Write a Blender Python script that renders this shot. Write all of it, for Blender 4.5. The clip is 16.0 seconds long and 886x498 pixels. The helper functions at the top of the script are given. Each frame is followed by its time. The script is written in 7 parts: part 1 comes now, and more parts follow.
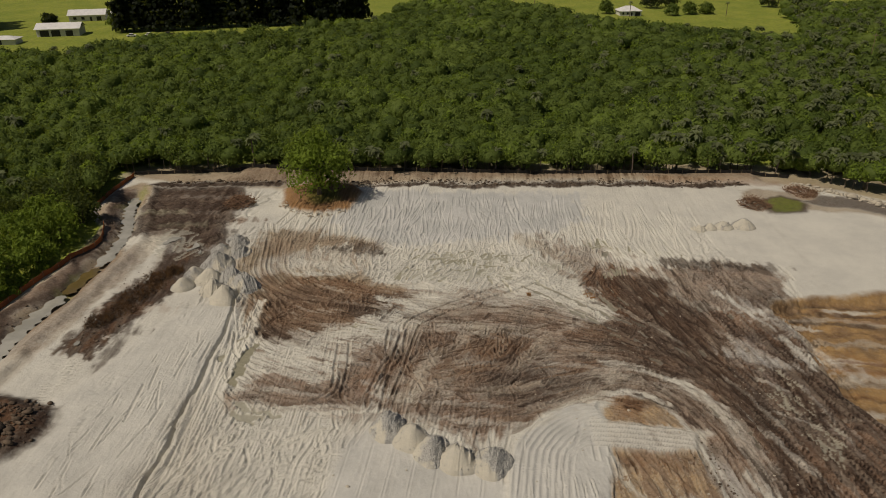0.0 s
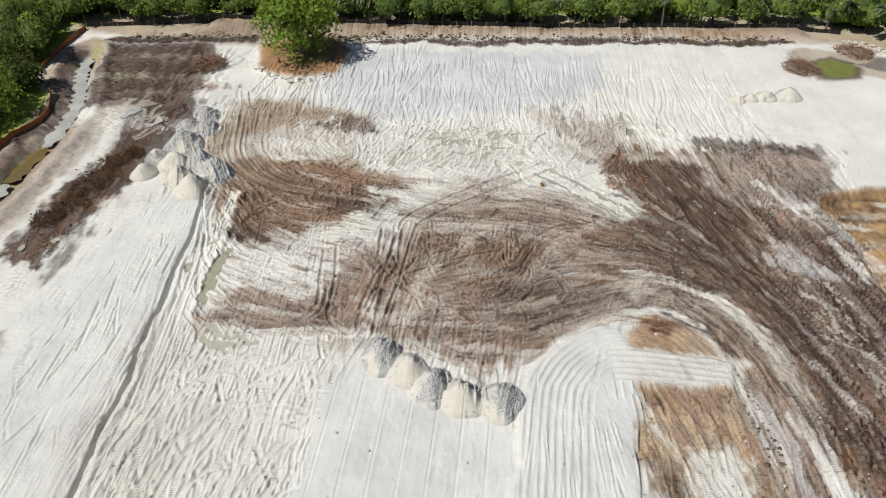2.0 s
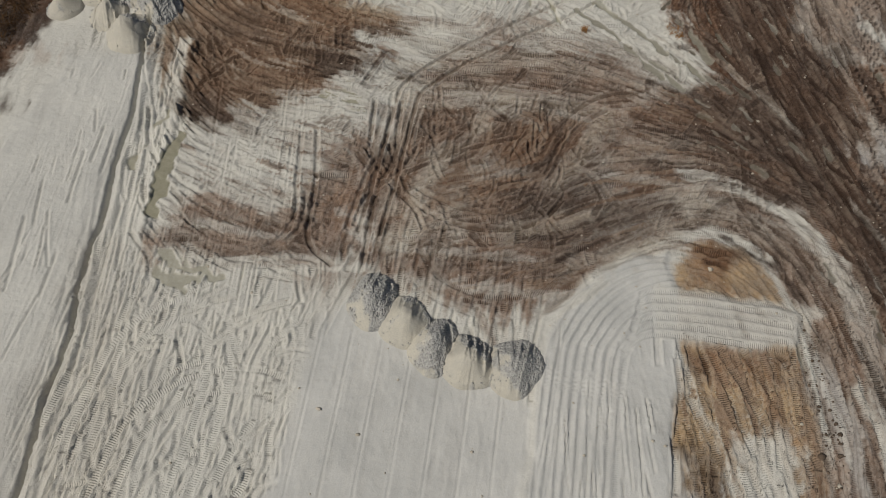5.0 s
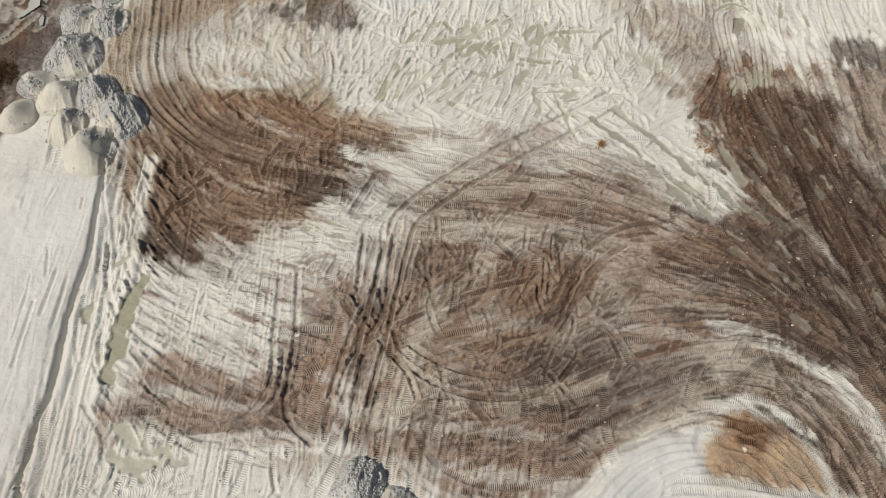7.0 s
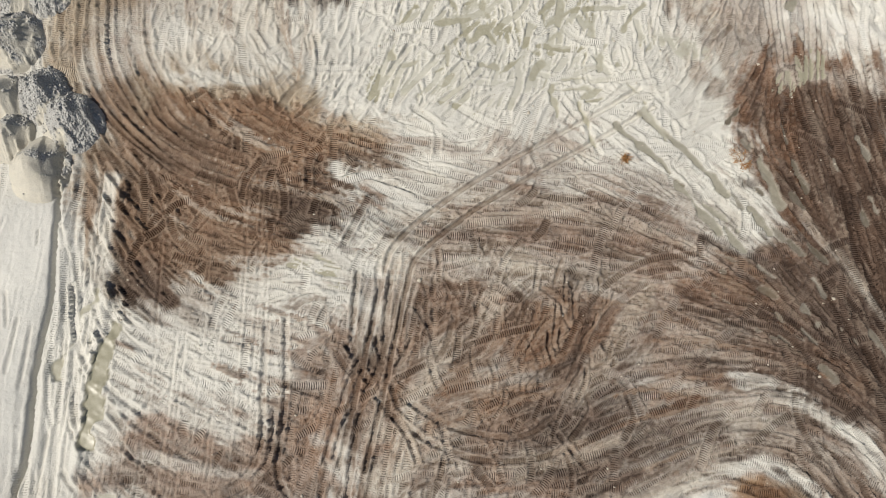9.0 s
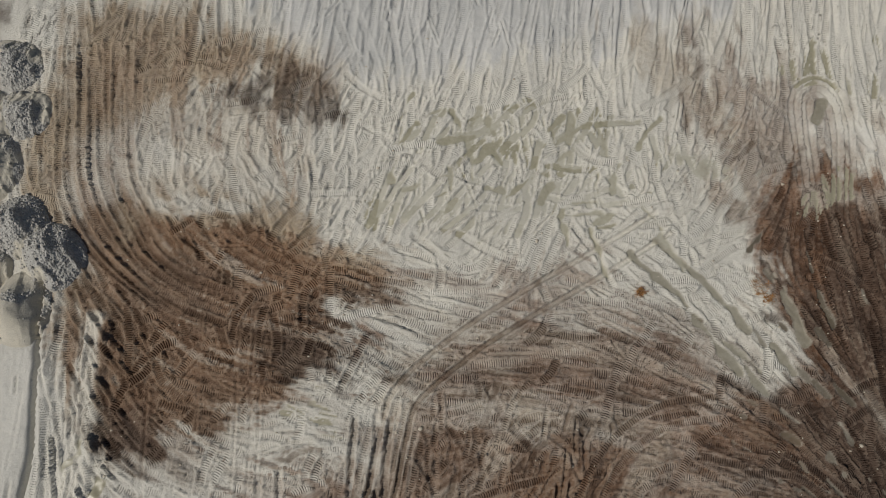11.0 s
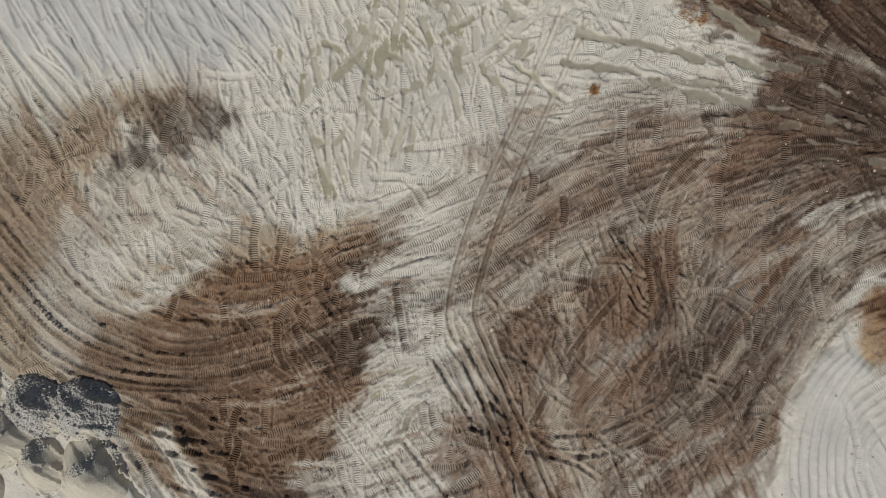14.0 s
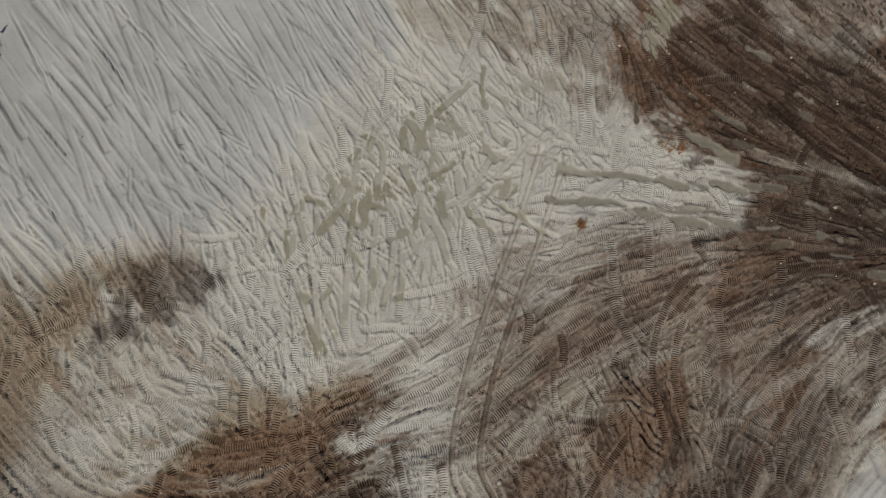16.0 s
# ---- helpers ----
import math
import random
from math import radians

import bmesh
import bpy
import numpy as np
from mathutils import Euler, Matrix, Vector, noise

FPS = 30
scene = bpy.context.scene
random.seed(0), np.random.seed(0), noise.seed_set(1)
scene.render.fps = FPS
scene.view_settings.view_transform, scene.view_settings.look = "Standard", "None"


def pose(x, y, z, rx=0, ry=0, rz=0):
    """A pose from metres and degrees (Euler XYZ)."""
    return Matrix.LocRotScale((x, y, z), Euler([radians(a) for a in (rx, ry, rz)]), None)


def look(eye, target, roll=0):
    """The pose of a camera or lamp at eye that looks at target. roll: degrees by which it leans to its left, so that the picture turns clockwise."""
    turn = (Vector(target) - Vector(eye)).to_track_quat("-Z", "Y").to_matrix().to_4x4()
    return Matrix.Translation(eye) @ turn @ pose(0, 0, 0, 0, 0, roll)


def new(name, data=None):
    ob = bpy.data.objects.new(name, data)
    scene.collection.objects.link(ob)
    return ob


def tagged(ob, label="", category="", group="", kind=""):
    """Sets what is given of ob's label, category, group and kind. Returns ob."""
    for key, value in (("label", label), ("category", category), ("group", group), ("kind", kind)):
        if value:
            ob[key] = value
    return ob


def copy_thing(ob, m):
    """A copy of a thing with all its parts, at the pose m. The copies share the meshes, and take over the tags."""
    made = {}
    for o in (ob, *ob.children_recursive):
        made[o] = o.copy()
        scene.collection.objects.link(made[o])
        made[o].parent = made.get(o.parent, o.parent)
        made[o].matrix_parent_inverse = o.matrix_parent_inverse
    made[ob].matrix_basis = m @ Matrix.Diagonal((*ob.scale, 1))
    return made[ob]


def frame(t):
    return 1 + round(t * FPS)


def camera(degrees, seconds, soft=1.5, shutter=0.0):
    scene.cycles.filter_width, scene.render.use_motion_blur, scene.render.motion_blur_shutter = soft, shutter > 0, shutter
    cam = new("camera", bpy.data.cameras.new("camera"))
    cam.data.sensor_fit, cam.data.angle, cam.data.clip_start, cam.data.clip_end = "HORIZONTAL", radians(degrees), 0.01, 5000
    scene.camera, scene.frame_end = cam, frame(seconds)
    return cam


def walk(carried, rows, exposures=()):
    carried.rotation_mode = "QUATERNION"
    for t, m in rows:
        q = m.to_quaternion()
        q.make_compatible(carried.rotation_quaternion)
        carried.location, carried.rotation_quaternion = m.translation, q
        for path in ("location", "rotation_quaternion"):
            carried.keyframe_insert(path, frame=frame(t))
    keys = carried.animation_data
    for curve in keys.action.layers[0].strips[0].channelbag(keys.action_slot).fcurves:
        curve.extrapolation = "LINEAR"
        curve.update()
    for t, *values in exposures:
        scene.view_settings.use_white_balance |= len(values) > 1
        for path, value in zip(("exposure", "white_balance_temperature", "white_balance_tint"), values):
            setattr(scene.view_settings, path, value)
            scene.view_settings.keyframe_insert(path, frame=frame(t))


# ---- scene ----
cam = camera(64.52, 16.0, soft=0.95)
walk(cam, [
    (0, look((12.11, -11.62, 58.82), (-0.075, 77.210, 14.549), -0.39)),
    (0.5, look((11.37, -7.21, 58.58), (-0.770, 81.628, 14.305), -0.30)),
    (1, look((10.80, -3.74, 57.68), (-0.366, 78.511, 1.915), -0.20)),
    (1.5, look((10.03, 0.97, 58.25), (-0.259, 77.170, -5.689), -0.07)),
    (2, look((9.31, 5.38, 58.00), (-0.919, 81.687, -5.813), 0.04)),
    (2.5, look((8.99, 8.79, 57.61), (-0.054, 75.052, -16.746), 0.10)),
    (3, look((8.18, 13.69, 57.84), (-0.036, 75.446, -20.381), 0.44)),
    (5.5, look((5.94, 36.34, 58.29), (-1.566, 79.639, -31.536), -0.52)),
    (6, look((5.63, 40.96, 58.15), (-2.463, 84.012, -31.748), -1.21)),
    (6.5, look((4.95, 45.30, 58.02), (-3.250, 88.425, -31.827), -1.26)),
    (7, look((3.94, 49.66, 57.91), (-3.931, 92.782, -31.973), -0.89)),
    (7.5, look((3.06, 53.30, 57.70), (-3.404, 89.928, -35.125), -0.53)),
    (8, look((2.02, 58.91, 57.85), (-1.917, 81.313, -39.525), -0.38)),
    (8.5, look((1.12, 63.43, 57.73), (-2.628, 85.546, -39.720), -0.01)),
    (9, look((0.08, 67.63, 57.56), (-3.249, 89.992, -39.846), 1.17)),
    (9.5, look((-0.64, 71.75, 57.35), (-4.184, 94.610, -39.939), 0.84)),
    (10, look((-1.26, 75.26, 57.01), (-5.300, 99.396, -39.945), 0.20)),
    (12.5, look((-3.19, 84.78, 56.57), (-5.133, 96.635, -42.710), 0.22)),
    (13, look((-3.91, 85.03, 56.40), (-3.566, 96.573, -42.933), -0.05)),
    (13.5, look((-4.05, 85.03, 56.43), (-3.749, 85.871, -43.569), 0.04)),
    (14, look((-4.15, 85.27, 56.36), (-4.046, 85.484, -43.641), 0.00)),
    (14.5, look((-3.93, 85.59, 56.13), (-3.645, 86.120, -43.866), 0.00)),
    (15, look((-3.37, 86.46, 55.69), (-1.976, 88.942, -44.272), -0.05)),
    (15.5, look((-2.94, 87.12, 55.35), (3.931, 99.256, -43.669), -0.42)),
    (16, look((-2.24, 88.24, 55.00), (5.207, 101.133, -43.883), -0.16)),
], exposures=[(0.0, -0.81, 7500, 12), (0.5, -0.05, 7000, 11), (1.0, 0.35, 6400, 10), (1.5, 0.36, 6300, 10), (2.0, 0.15, 6200, 10), (2.5, 0.07, 6300, 10),
              (3.0, -0.60, 6450, 10), (5.5, -0.75, 6550, 10), (6.0, -0.50, 6550, 10), (6.5, -0.31, 6550, 10), (7.0, -0.10, 6550, 10), (7.5, -0.30, 6550, 10),
              (8.0, 0.10, 6550, 10), (8.5, 0.12, 6550, 10), (9.0, 0.01, 6550, 10), (9.5, -0.87, 6550, 10), (10.0, -0.86, 6550, 10), (12.5, -0.44, 6550, 10),
              (13.0, -0.37, 6550, 10), (13.5, -0.43, 6550, 10), (14.0, -0.56, 6550, 10), (14.5, -0.69, 6550, 10), (15.0, -0.81, 6550, 10), (15.5, -0.88, 6550, 10),
              (16.0, -0.97, 6550, 10)])

# ---- daylight ----
SUN_TO = Vector((-0.76, -0.54, 1.42)).normalized()
world = bpy.data.worlds.new("sky")
scene.world = world
world.use_nodes = True
wn = world.node_tree
sky = wn.nodes.new("ShaderNodeTexSky")
sky.sky_type, sky.sun_disc = "NISHITA", False
sky.sun_elevation = math.asin(SUN_TO.z)
sky.sun_rotation = math.atan2(SUN_TO.x, SUN_TO.y) % (2 * math.pi)
wn.nodes["Background"].inputs[1].default_value = 0.05
wn.links.new(sky.outputs[0], wn.nodes["Background"].inputs[0])
sun_data = bpy.data.lights.new("sun", "SUN")
sun_data.energy, sun_data.angle, sun_data.color = 4.6, radians(0.6), (1.0, 0.94, 0.84)
sun = new("sun", sun_data)
sun.matrix_world = look(SUN_TO * 200, (0, 0, 0))

rng = np.random.default_rng(7)


# ---- materials ----
class Nodes:
    """A small helper to wire a node material."""

    def __init__(self, name, rough=0.9):
        self.mat = bpy.data.materials.new(name)
        self.mat.use_nodes = True
        self.tree = self.mat.node_tree
        self.bsdf = self.tree.nodes["Principled BSDF"]
        self.bsdf.inputs["Roughness"].default_value = rough
        self.bsdf.inputs["Specular IOR Level"].default_value = 0.25

    def put(self, kind, **sockets):
        node = self.tree.nodes.new(kind)
        for key, value in sockets.items():
            self.plug(value, node.inputs[key.replace("_", " ")])
        return node

    def plug(self, value, socket):
        if isinstance(value, bpy.types.NodeSocket):
            self.tree.links.new(value, socket)
        else:
            socket.default_value = value

    def attr(self, name):
        node = self.put("ShaderNodeAttribute")
        node.attribute_name = name
        return node

    def coords(self):
        return self.put("ShaderNodeNewGeometry").outputs["Position"]

    def noise(self, scale, detail=4.0, rough=0.6, vector=None):
        node = self.put("ShaderNodeTexNoise", Scale=scale, Detail=detail, Roughness=rough)
        self.plug(vector if vector is not None else self.coords(), node.inputs["Vector"])
        return node.outputs["Fac"]

    def math(self, op, a, b=0.0, c=0.0):
        node = self.put("ShaderNodeMath")
        node.operation = op
        for n, value in enumerate((a, b, c)):
            self.plug(value, node.inputs[n])
        return node.outputs[0]

    def ramp(self, value, lo, hi, to0=0.0, to1=1.0):
        node = self.put("ShaderNodeMapRange", Value=value, From_Min=lo, From_Max=hi, To_Min=to0, To_Max=to1)
        return node.outputs[0]

    def mix(self, fac, a, b, blend="MIX"):
        node = self.put("ShaderNodeMix")
        node.data_type, node.blend_type = "RGBA", blend
        self.plug(fac, node.inputs[0])
        for value, socket in ((a, node.inputs[6]), (b, node.inputs[7])):
            self.plug((*value, 1.0) if isinstance(value, tuple) and len(value) == 3 else value, socket)
        return node.outputs[2]

    def bump(self, height, distance, strength=1.0):
        node = self.put("ShaderNodeBump", Height=height, Distance=distance, Strength=strength)
        self.tree.links.new(node.outputs[0], self.bsdf.inputs["Normal"])
        return node

    def done(self, colour, rough=None):
        self.plug((*colour, 1.0) if isinstance(colour, tuple) and len(colour) == 3 else colour, self.bsdf.inputs["Base Color"])
        if rough is not None:
            self.plug(rough, self.bsdf.inputs["Roughness"])
        return self.mat


def speckled(name, a, b, scale, rough=0.9, bump=0.0, fine=None):
    """Two tones of one surface, mottled at two scales."""
    n = Nodes(name, rough)
    big = n.ramp(n.noise(scale, 5), 0.35, 0.65)
    col = n.mix(big, a, b)
    small = n.noise(fine or scale * 9, 3)
    col = n.mix(n.ramp(small, 0.3, 0.7, 0.0, 0.35), col, tuple(c * 0.55 for c in a))
    if bump:
        n.bump(small, bump, 0.8)
    return n.done(col)


def foliage(name, dark, light, rough=0.7):
    """Leaf clumps: tone by clump and by crown."""
    n = Nodes(name, rough)
    isl = n.put("ShaderNodeNewGeometry").outputs["Random Per Island"]
    tint = n.attr("tint").outputs["Fac"]
    fac = n.math("ADD", n.math("MULTIPLY", isl, 0.45), n.math("MULTIPLY", tint, 0.7))
    col = n.mix(fac, dark, light)
    col = n.mix(n.ramp(n.noise(2.2, 4, 0.7), 0.4, 0.7, 0.0, 0.6), col, tuple(0.6 * c for c in dark))
    col = n.mix(n.ramp(n.noise(0.03, 4), 0.45, 0.65, 0.0, 0.5), col, n.mix(1.0, col, (1.08, 1.12, 0.9), "MULTIPLY"))
    n.done(col)
    through_leaf = n.put("ShaderNodeBsdfTranslucent", Color=n.mix(0.5, col, (0.22, 0.26, 0.03)))
    both = n.put("ShaderNodeMixShader", Fac=0.5)
    n.tree.links.new(n.bsdf.outputs[0], both.inputs[1])
    n.tree.links.new(through_leaf.outputs[0], both.inputs[2])
    n.tree.links.new(both.outputs[0], n.tree.nodes["Material Output"].inputs["Surface"])
    return n.mat


M_LEAF = foliage("leaf_scrub", (0.058, 0.098, 0.022), (0.255, 0.345, 0.078))
M_LEAF_BRIGHT = foliage("leaf_bright", (0.10, 0.160, 0.022), (0.30, 0.42, 0.060))
# deep shade of the trees behind the silt fence, put into the leaf colour
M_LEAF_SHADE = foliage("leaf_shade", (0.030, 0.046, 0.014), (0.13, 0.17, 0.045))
M_LEAF_PINE = foliage("leaf_pine", (0.008, 0.014, 0.009), (0.022, 0.034, 0.018))
M_LEAF_PALM = foliage("leaf_palm", (0.085, 0.110, 0.052), (0.30, 0.34, 0.19))
M_BARK = speckled("bark", (0.12, 0.09, 0.07), (0.22, 0.18, 0.14), 3.0, bump=0.02)
M_WALL = speckled("white_wall", (0.72, 0.71, 0.68), (0.62, 0.61, 0.58), 0.8)
M_ROOF = speckled("metal_roof", (0.80, 0.80, 0.80), (0.66, 0.67, 0.68), 0.5, rough=0.45)
M_DARK = speckled("dark_opening", (0.03, 0.03, 0.035), (0.05, 0.05, 0.05), 1.0, rough=0.4)
M_FENCE = speckled("silt_fabric", (0.018, 0.017, 0.016), (0.035, 0.032, 0.03), 1.2)
M_FENCE_RUST = speckled("silt_fabric_rust", (0.36, 0.11, 0.035), (0.20, 0.075, 0.035), 0.9)
M_POST = speckled("wood_stake", (0.30, 0.22, 0.14), (0.22, 0.16, 0.10), 5.0)
M_CLOD = speckled("clod", (0.065, 0.047, 0.034), (0.18, 0.135, 0.10), 0.9, bump=0.05)
M_STONE = speckled("limestone", (0.42, 0.38, 0.31), (0.58, 0.53, 0.45), 1.2, bump=0.04)
M_STRAW = speckled("palm_straw", (0.38, 0.20, 0.07), (0.26, 0.13, 0.05), 3.0)
M_BRUSH = speckled("brush_wood", (0.16, 0.09, 0.06), (0.26, 0.17, 0.11), 2.0)


def gravel_material():
    """Dumped limestone: cream fines, and grey for broken coarse stone and for the heap's shaded side."""
    n = Nodes("gravel", 0.95)
    stones = n.put("ShaderNodeTexVoronoi", Scale=5.0)
    n.plug(n.coords(), stones.inputs["Vector"])
    patch = n.ramp(n.math("ADD", n.attr("grade").outputs["Fac"], n.math("MULTIPLY", n.math("SUBTRACT", n.noise(2.2, 4), 0.5), 0.7)), 0.25, 0.75)
    tone_ = n.mix(n.ramp(stones.outputs["Color"], 0.1, 0.9), (0.50, 0.495, 0.475), (0.34, 0.34, 0.33))
    fines = n.mix(n.ramp(n.noise(0.9, 5), 0.3, 0.7), (0.575, 0.54, 0.455), (0.47, 0.45, 0.395))
    col = n.mix(patch, fines, tone_)
    col = n.mix(n.ramp(n.noise(12, 3), 0.42, 0.7, 0.0, 0.4), col, (0.26, 0.255, 0.24))
    relief = n.math("MULTIPLY", n.math("SUBTRACT", 1.0, stones.outputs["Distance"]), patch)
    n.bump(n.math("ADD", relief, n.math("MULTIPLY", n.noise(9, 4), 0.35)), 0.14, 0.9)
    return n.done(col)


M_GRAVEL = gravel_material()
M_RUBBLE = speckled("broken_limestone", (0.46, 0.45, 0.42), (0.28, 0.28, 0.27), 3.0)


def soil_material():
    """The site's soils, mixed by the sheet's own masks: sand, brown loam, mud, clay, ochre fill, grass."""
    n = Nodes("soil", 0.95)
    a, b = n.attr("soil_a"), n.attr("soil_b")
    track = n.attr("track")
    sa, sb, st = (n.put("ShaderNodeSeparateColor", Color=x.outputs["Color"]) for x in (a, b, track))
    brown, dark, grey = sa.outputs
    ochre, tan, olive = sb.outputs
    cleat, wet, rust = st.outputs
    grass = n.attr("grass").outputs["Fac"]
    phase = n.attr("phase").outputs["Fac"]
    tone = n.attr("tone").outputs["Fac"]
    mott = n.noise(0.16, 6, 0.65)
    fine = n.noise(2.4, 6, 0.7)
    grit = n.noise(11.0, 3, 0.7)
    edge = n.math("MULTIPLY", n.math("SUBTRACT", fine, 0.5), 0.9)

    def key(mask):
        return n.ramp(n.math("ADD", mask, n.math("MULTIPLY", edge, n.ramp(mask, 0.0, 0.3, 0.0, 0.7))), 0.0, 1.0)

    col = n.mix(n.ramp(mott, 0.35, 0.65), (0.650, 0.640, 0.588), (0.552, 0.546, 0.510))
    col = n.mix(key(grey), col, n.mix(n.ramp(mott, 0.4, 0.6), (0.50, 0.512, 0.52), (0.415, 0.43, 0.437)))
    col = n.mix(key(tan), col, n.mix(n.ramp(mott, 0.4, 0.6), (0.38, 0.305, 0.215), (0.27, 0.21, 0.145)))
    col = n.mix(key(ochre), col, n.mix(n.ramp(n.noise(0.35, 5), 0.4, 0.6), (0.37, 0.235, 0.105), (0.235, 0.150, 0.078)))
    col = n.mix(key(brown), col, n.mix(n.ramp(n.noise(0.3, 5), 0.35, 0.65), (0.222, 0.133, 0.086), (0.100, 0.056, 0.035)))
    col = n.mix(key(dark), col, n.mix(n.ramp(n.noise(0.45, 5), 0.35, 0.65), (0.046, 0.031, 0.024), (0.082, 0.055, 0.041)))
    col = n.mix(key(rust), col, n.mix(0.35, (0.25, 0.118, 0.05), col))
    col = n.mix(key(olive), col, n.mix(fine, (0.37, 0.355, 0.265), (0.285, 0.27, 0.20)))
    turf = n.mix(n.ramp(n.noise(0.06, 6, 0.7), 0.35, 0.65), (0.19, 0.25, 0.028), (0.29, 0.32, 0.050))
    turf = n.mix(n.ramp(n.noise(0.9, 4), 0.45, 0.7, 0.0, 0.5), turf, (0.035, 0.045, 0.016))
    col = n.mix(key(grass), col, turf)
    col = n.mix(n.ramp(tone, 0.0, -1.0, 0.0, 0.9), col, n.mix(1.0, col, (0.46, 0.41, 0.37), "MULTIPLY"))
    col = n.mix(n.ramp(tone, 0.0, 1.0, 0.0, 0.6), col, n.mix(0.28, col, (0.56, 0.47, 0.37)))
    col = n.mix(n.ramp(grit, 0.3, 0.75, 0.0, 0.28), col, n.mix(1.0, col, (0.55, 0.53, 0.5), "MULTIPLY"))
    col = n.mix(n.math("MULTIPLY", wet, 0.35), col, n.mix(1.0, col, (0.62, 0.62, 0.56), "MULTIPLY"))
    bars = n.math("MULTIPLY", n.math("SINE", n.math("MULTIPLY", phase, 2 * math.pi / 0.18)), n.ramp(cleat, 0.08, 0.9))
    high = n.math("ADD", n.math("MULTIPLY", bars, 0.58), n.math("ADD", n.math("MULTIPLY", fine, 1.8), n.math("MULTIPLY", grit, 0.5)))
    calm_ = n.math("MULTIPLY", n.math("SUBTRACT", 1.0, wet), n.ramp(grey, 0.0, 0.4, 1.0, 0.4))
    n.bump(n.math("MULTIPLY", n.math("SUBTRACT", high, 0.9), calm_), 0.075, 1.0)
    damp = n.math("MAXIMUM", wet, n.math("MULTIPLY", dark, 0.62))
    return n.done(col, n.math("SUBTRACT", 0.95, n.math("MULTIPLY", damp, 0.62)))


M_SOIL = soil_material()


def water_material(name, tint):
    n = Nodes(name, 0.06)
    n.bsdf.inputs["Specular IOR Level"].default_value = 0.5
    n.bump(n.noise(1.3, 3), 0.01, 0.3)
    return n.done(n.mix(n.ramp(n.noise(0.2, 4), 0.4, 0.6), tint, tuple(c * 0.75 for c in tint)))


# pale silt, raised further to carry the grey-white sky reflection in the colour
M_WATER = water_material("ditch_water", (0.40, 0.395, 0.36))
M_WATER_BROWN = water_material("silty_water", (0.16, 0.115, 0.045))


# ---- the ground sheet ----
def grown(start, stop, step, rate):
    out, v = [], start
    while abs(v) < abs(stop):
        step *= rate
        v += math.copysign(step, stop - start)
        out.append(v)
    return out


def axis(fine, near, mid, far, df, dn, dm):
    """Grid lines: fine in the middle, coarser round it, then growing to the horizon."""
    core = np.arange(fine[0], fine[1], df)
    lo = np.arange(near[0], fine[0] - dn * 0.5, dn)
    hi = np.arange(core[-1] + dn, near[1], dn)
    low = np.arange(mid[0], near[0] - dm * 0.5, dm)
    high = np.arange(hi[-1] + dm, mid[1], dm)
    return np.array(sorted(grown(mid[0], far[0], dm, 1.22)) + [*low, *lo, *core, *hi, *high] + grown(high[-1], far[1], dm, 1.16))


GX = axis((-40.5, 42.5), (-54.0, 60.0), (-96.0, 104.0), (-2600.0, 2600.0), 0.118, 0.24, 0.5)
GY = axis((47.0, 116.0), (30.0, 126.0), (12.0, 168.0), (-900.0, 3200.0), 0.118, 0.24, 0.45)
NX, NY = len(GX), len(GY)
XX, YY = np.meshgrid(GX, GY)


def lattice_noise(x, y, size, seed, octaves=4, gain=0.5):
    """Smooth value noise from 0 to 1."""
    table = np.random.default_rng(seed).random((256, 256)).astype(np.float32)
    total, amp, norm = 0.0, 1.0, 0.0
    for o in range(octaves):
        u, v = x / size * 2 ** o + 17.3 * o, y / size * 2 ** o + 9.1 * o
        iu, iv = np.floor(u).astype(int), np.floor(v).astype(int)
        fu, fv = u - iu, v - iv
        fu, fv = fu * fu * (3 - 2 * fu), fv * fv * (3 - 2 * fv)
        i0, i1, j0, j1 = iu & 255, (iu + 1) & 255, iv & 255, (iv + 1) & 255
        total = total + amp * ((table[j0, i0] * (1 - fu) + table[j0, i1] * fu) * (1 - fv) + (table[j1, i0] * (1 - fu) + table[j1, i1] * fu) * fv)
        norm, amp = norm + amp, amp * gain
    return total / norm


def smooth(v, lo, hi):
    f = np.clip((v - lo) / (hi - lo), 0, 1)
    return f * f * (3 - 2 * f)


WARPX = XX + 5.0 * (lattice_noise(XX, YY, 6.0, 1) - 0.5) + 1.6 * (lattice_noise(XX, YY, 1.1, 2, 2) - 0.5)
WARPY = YY + 5.0 * (lattice_noise(XX, YY, 6.0, 3) - 0.5) + 1.6 * (lattice_noise(XX, YY, 1.1, 4, 2) - 0.5)


def window(x0, x1, y0, y1):
    i0, i1 = np.searchsorted(GX, (x0, x1))
    j0, j1 = np.searchsorted(GY, (y0, y1))
    return slice(j0, j1 + 1), slice(i0, i1 + 1)


def depth_in(poly, x, y):
    """Signed distance to a polygon, positive inside."""
    inside = np.zeros(x.shape, bool)
    near = np.full(x.shape, 1e9)
    for (ax, ay), (bx, by) in zip(poly, poly[1:] + poly[:1]):
        inside ^= ((ay > y) != (by > y)) & (x < (bx - ax) * (y - ay) / ((by - ay) or 1e-9) + ax)
        f = np.clip(((x - ax) * (bx - ax) + (y - ay) * (by - ay)) / ((bx - ax) ** 2 + (by - ay) ** 2 + 1e-9), 0, 1)
        near = np.minimum(near, np.hypot(x - ax - f * (bx - ax), y - ay - f * (by - ay)))
    return np.where(inside, near, -near)


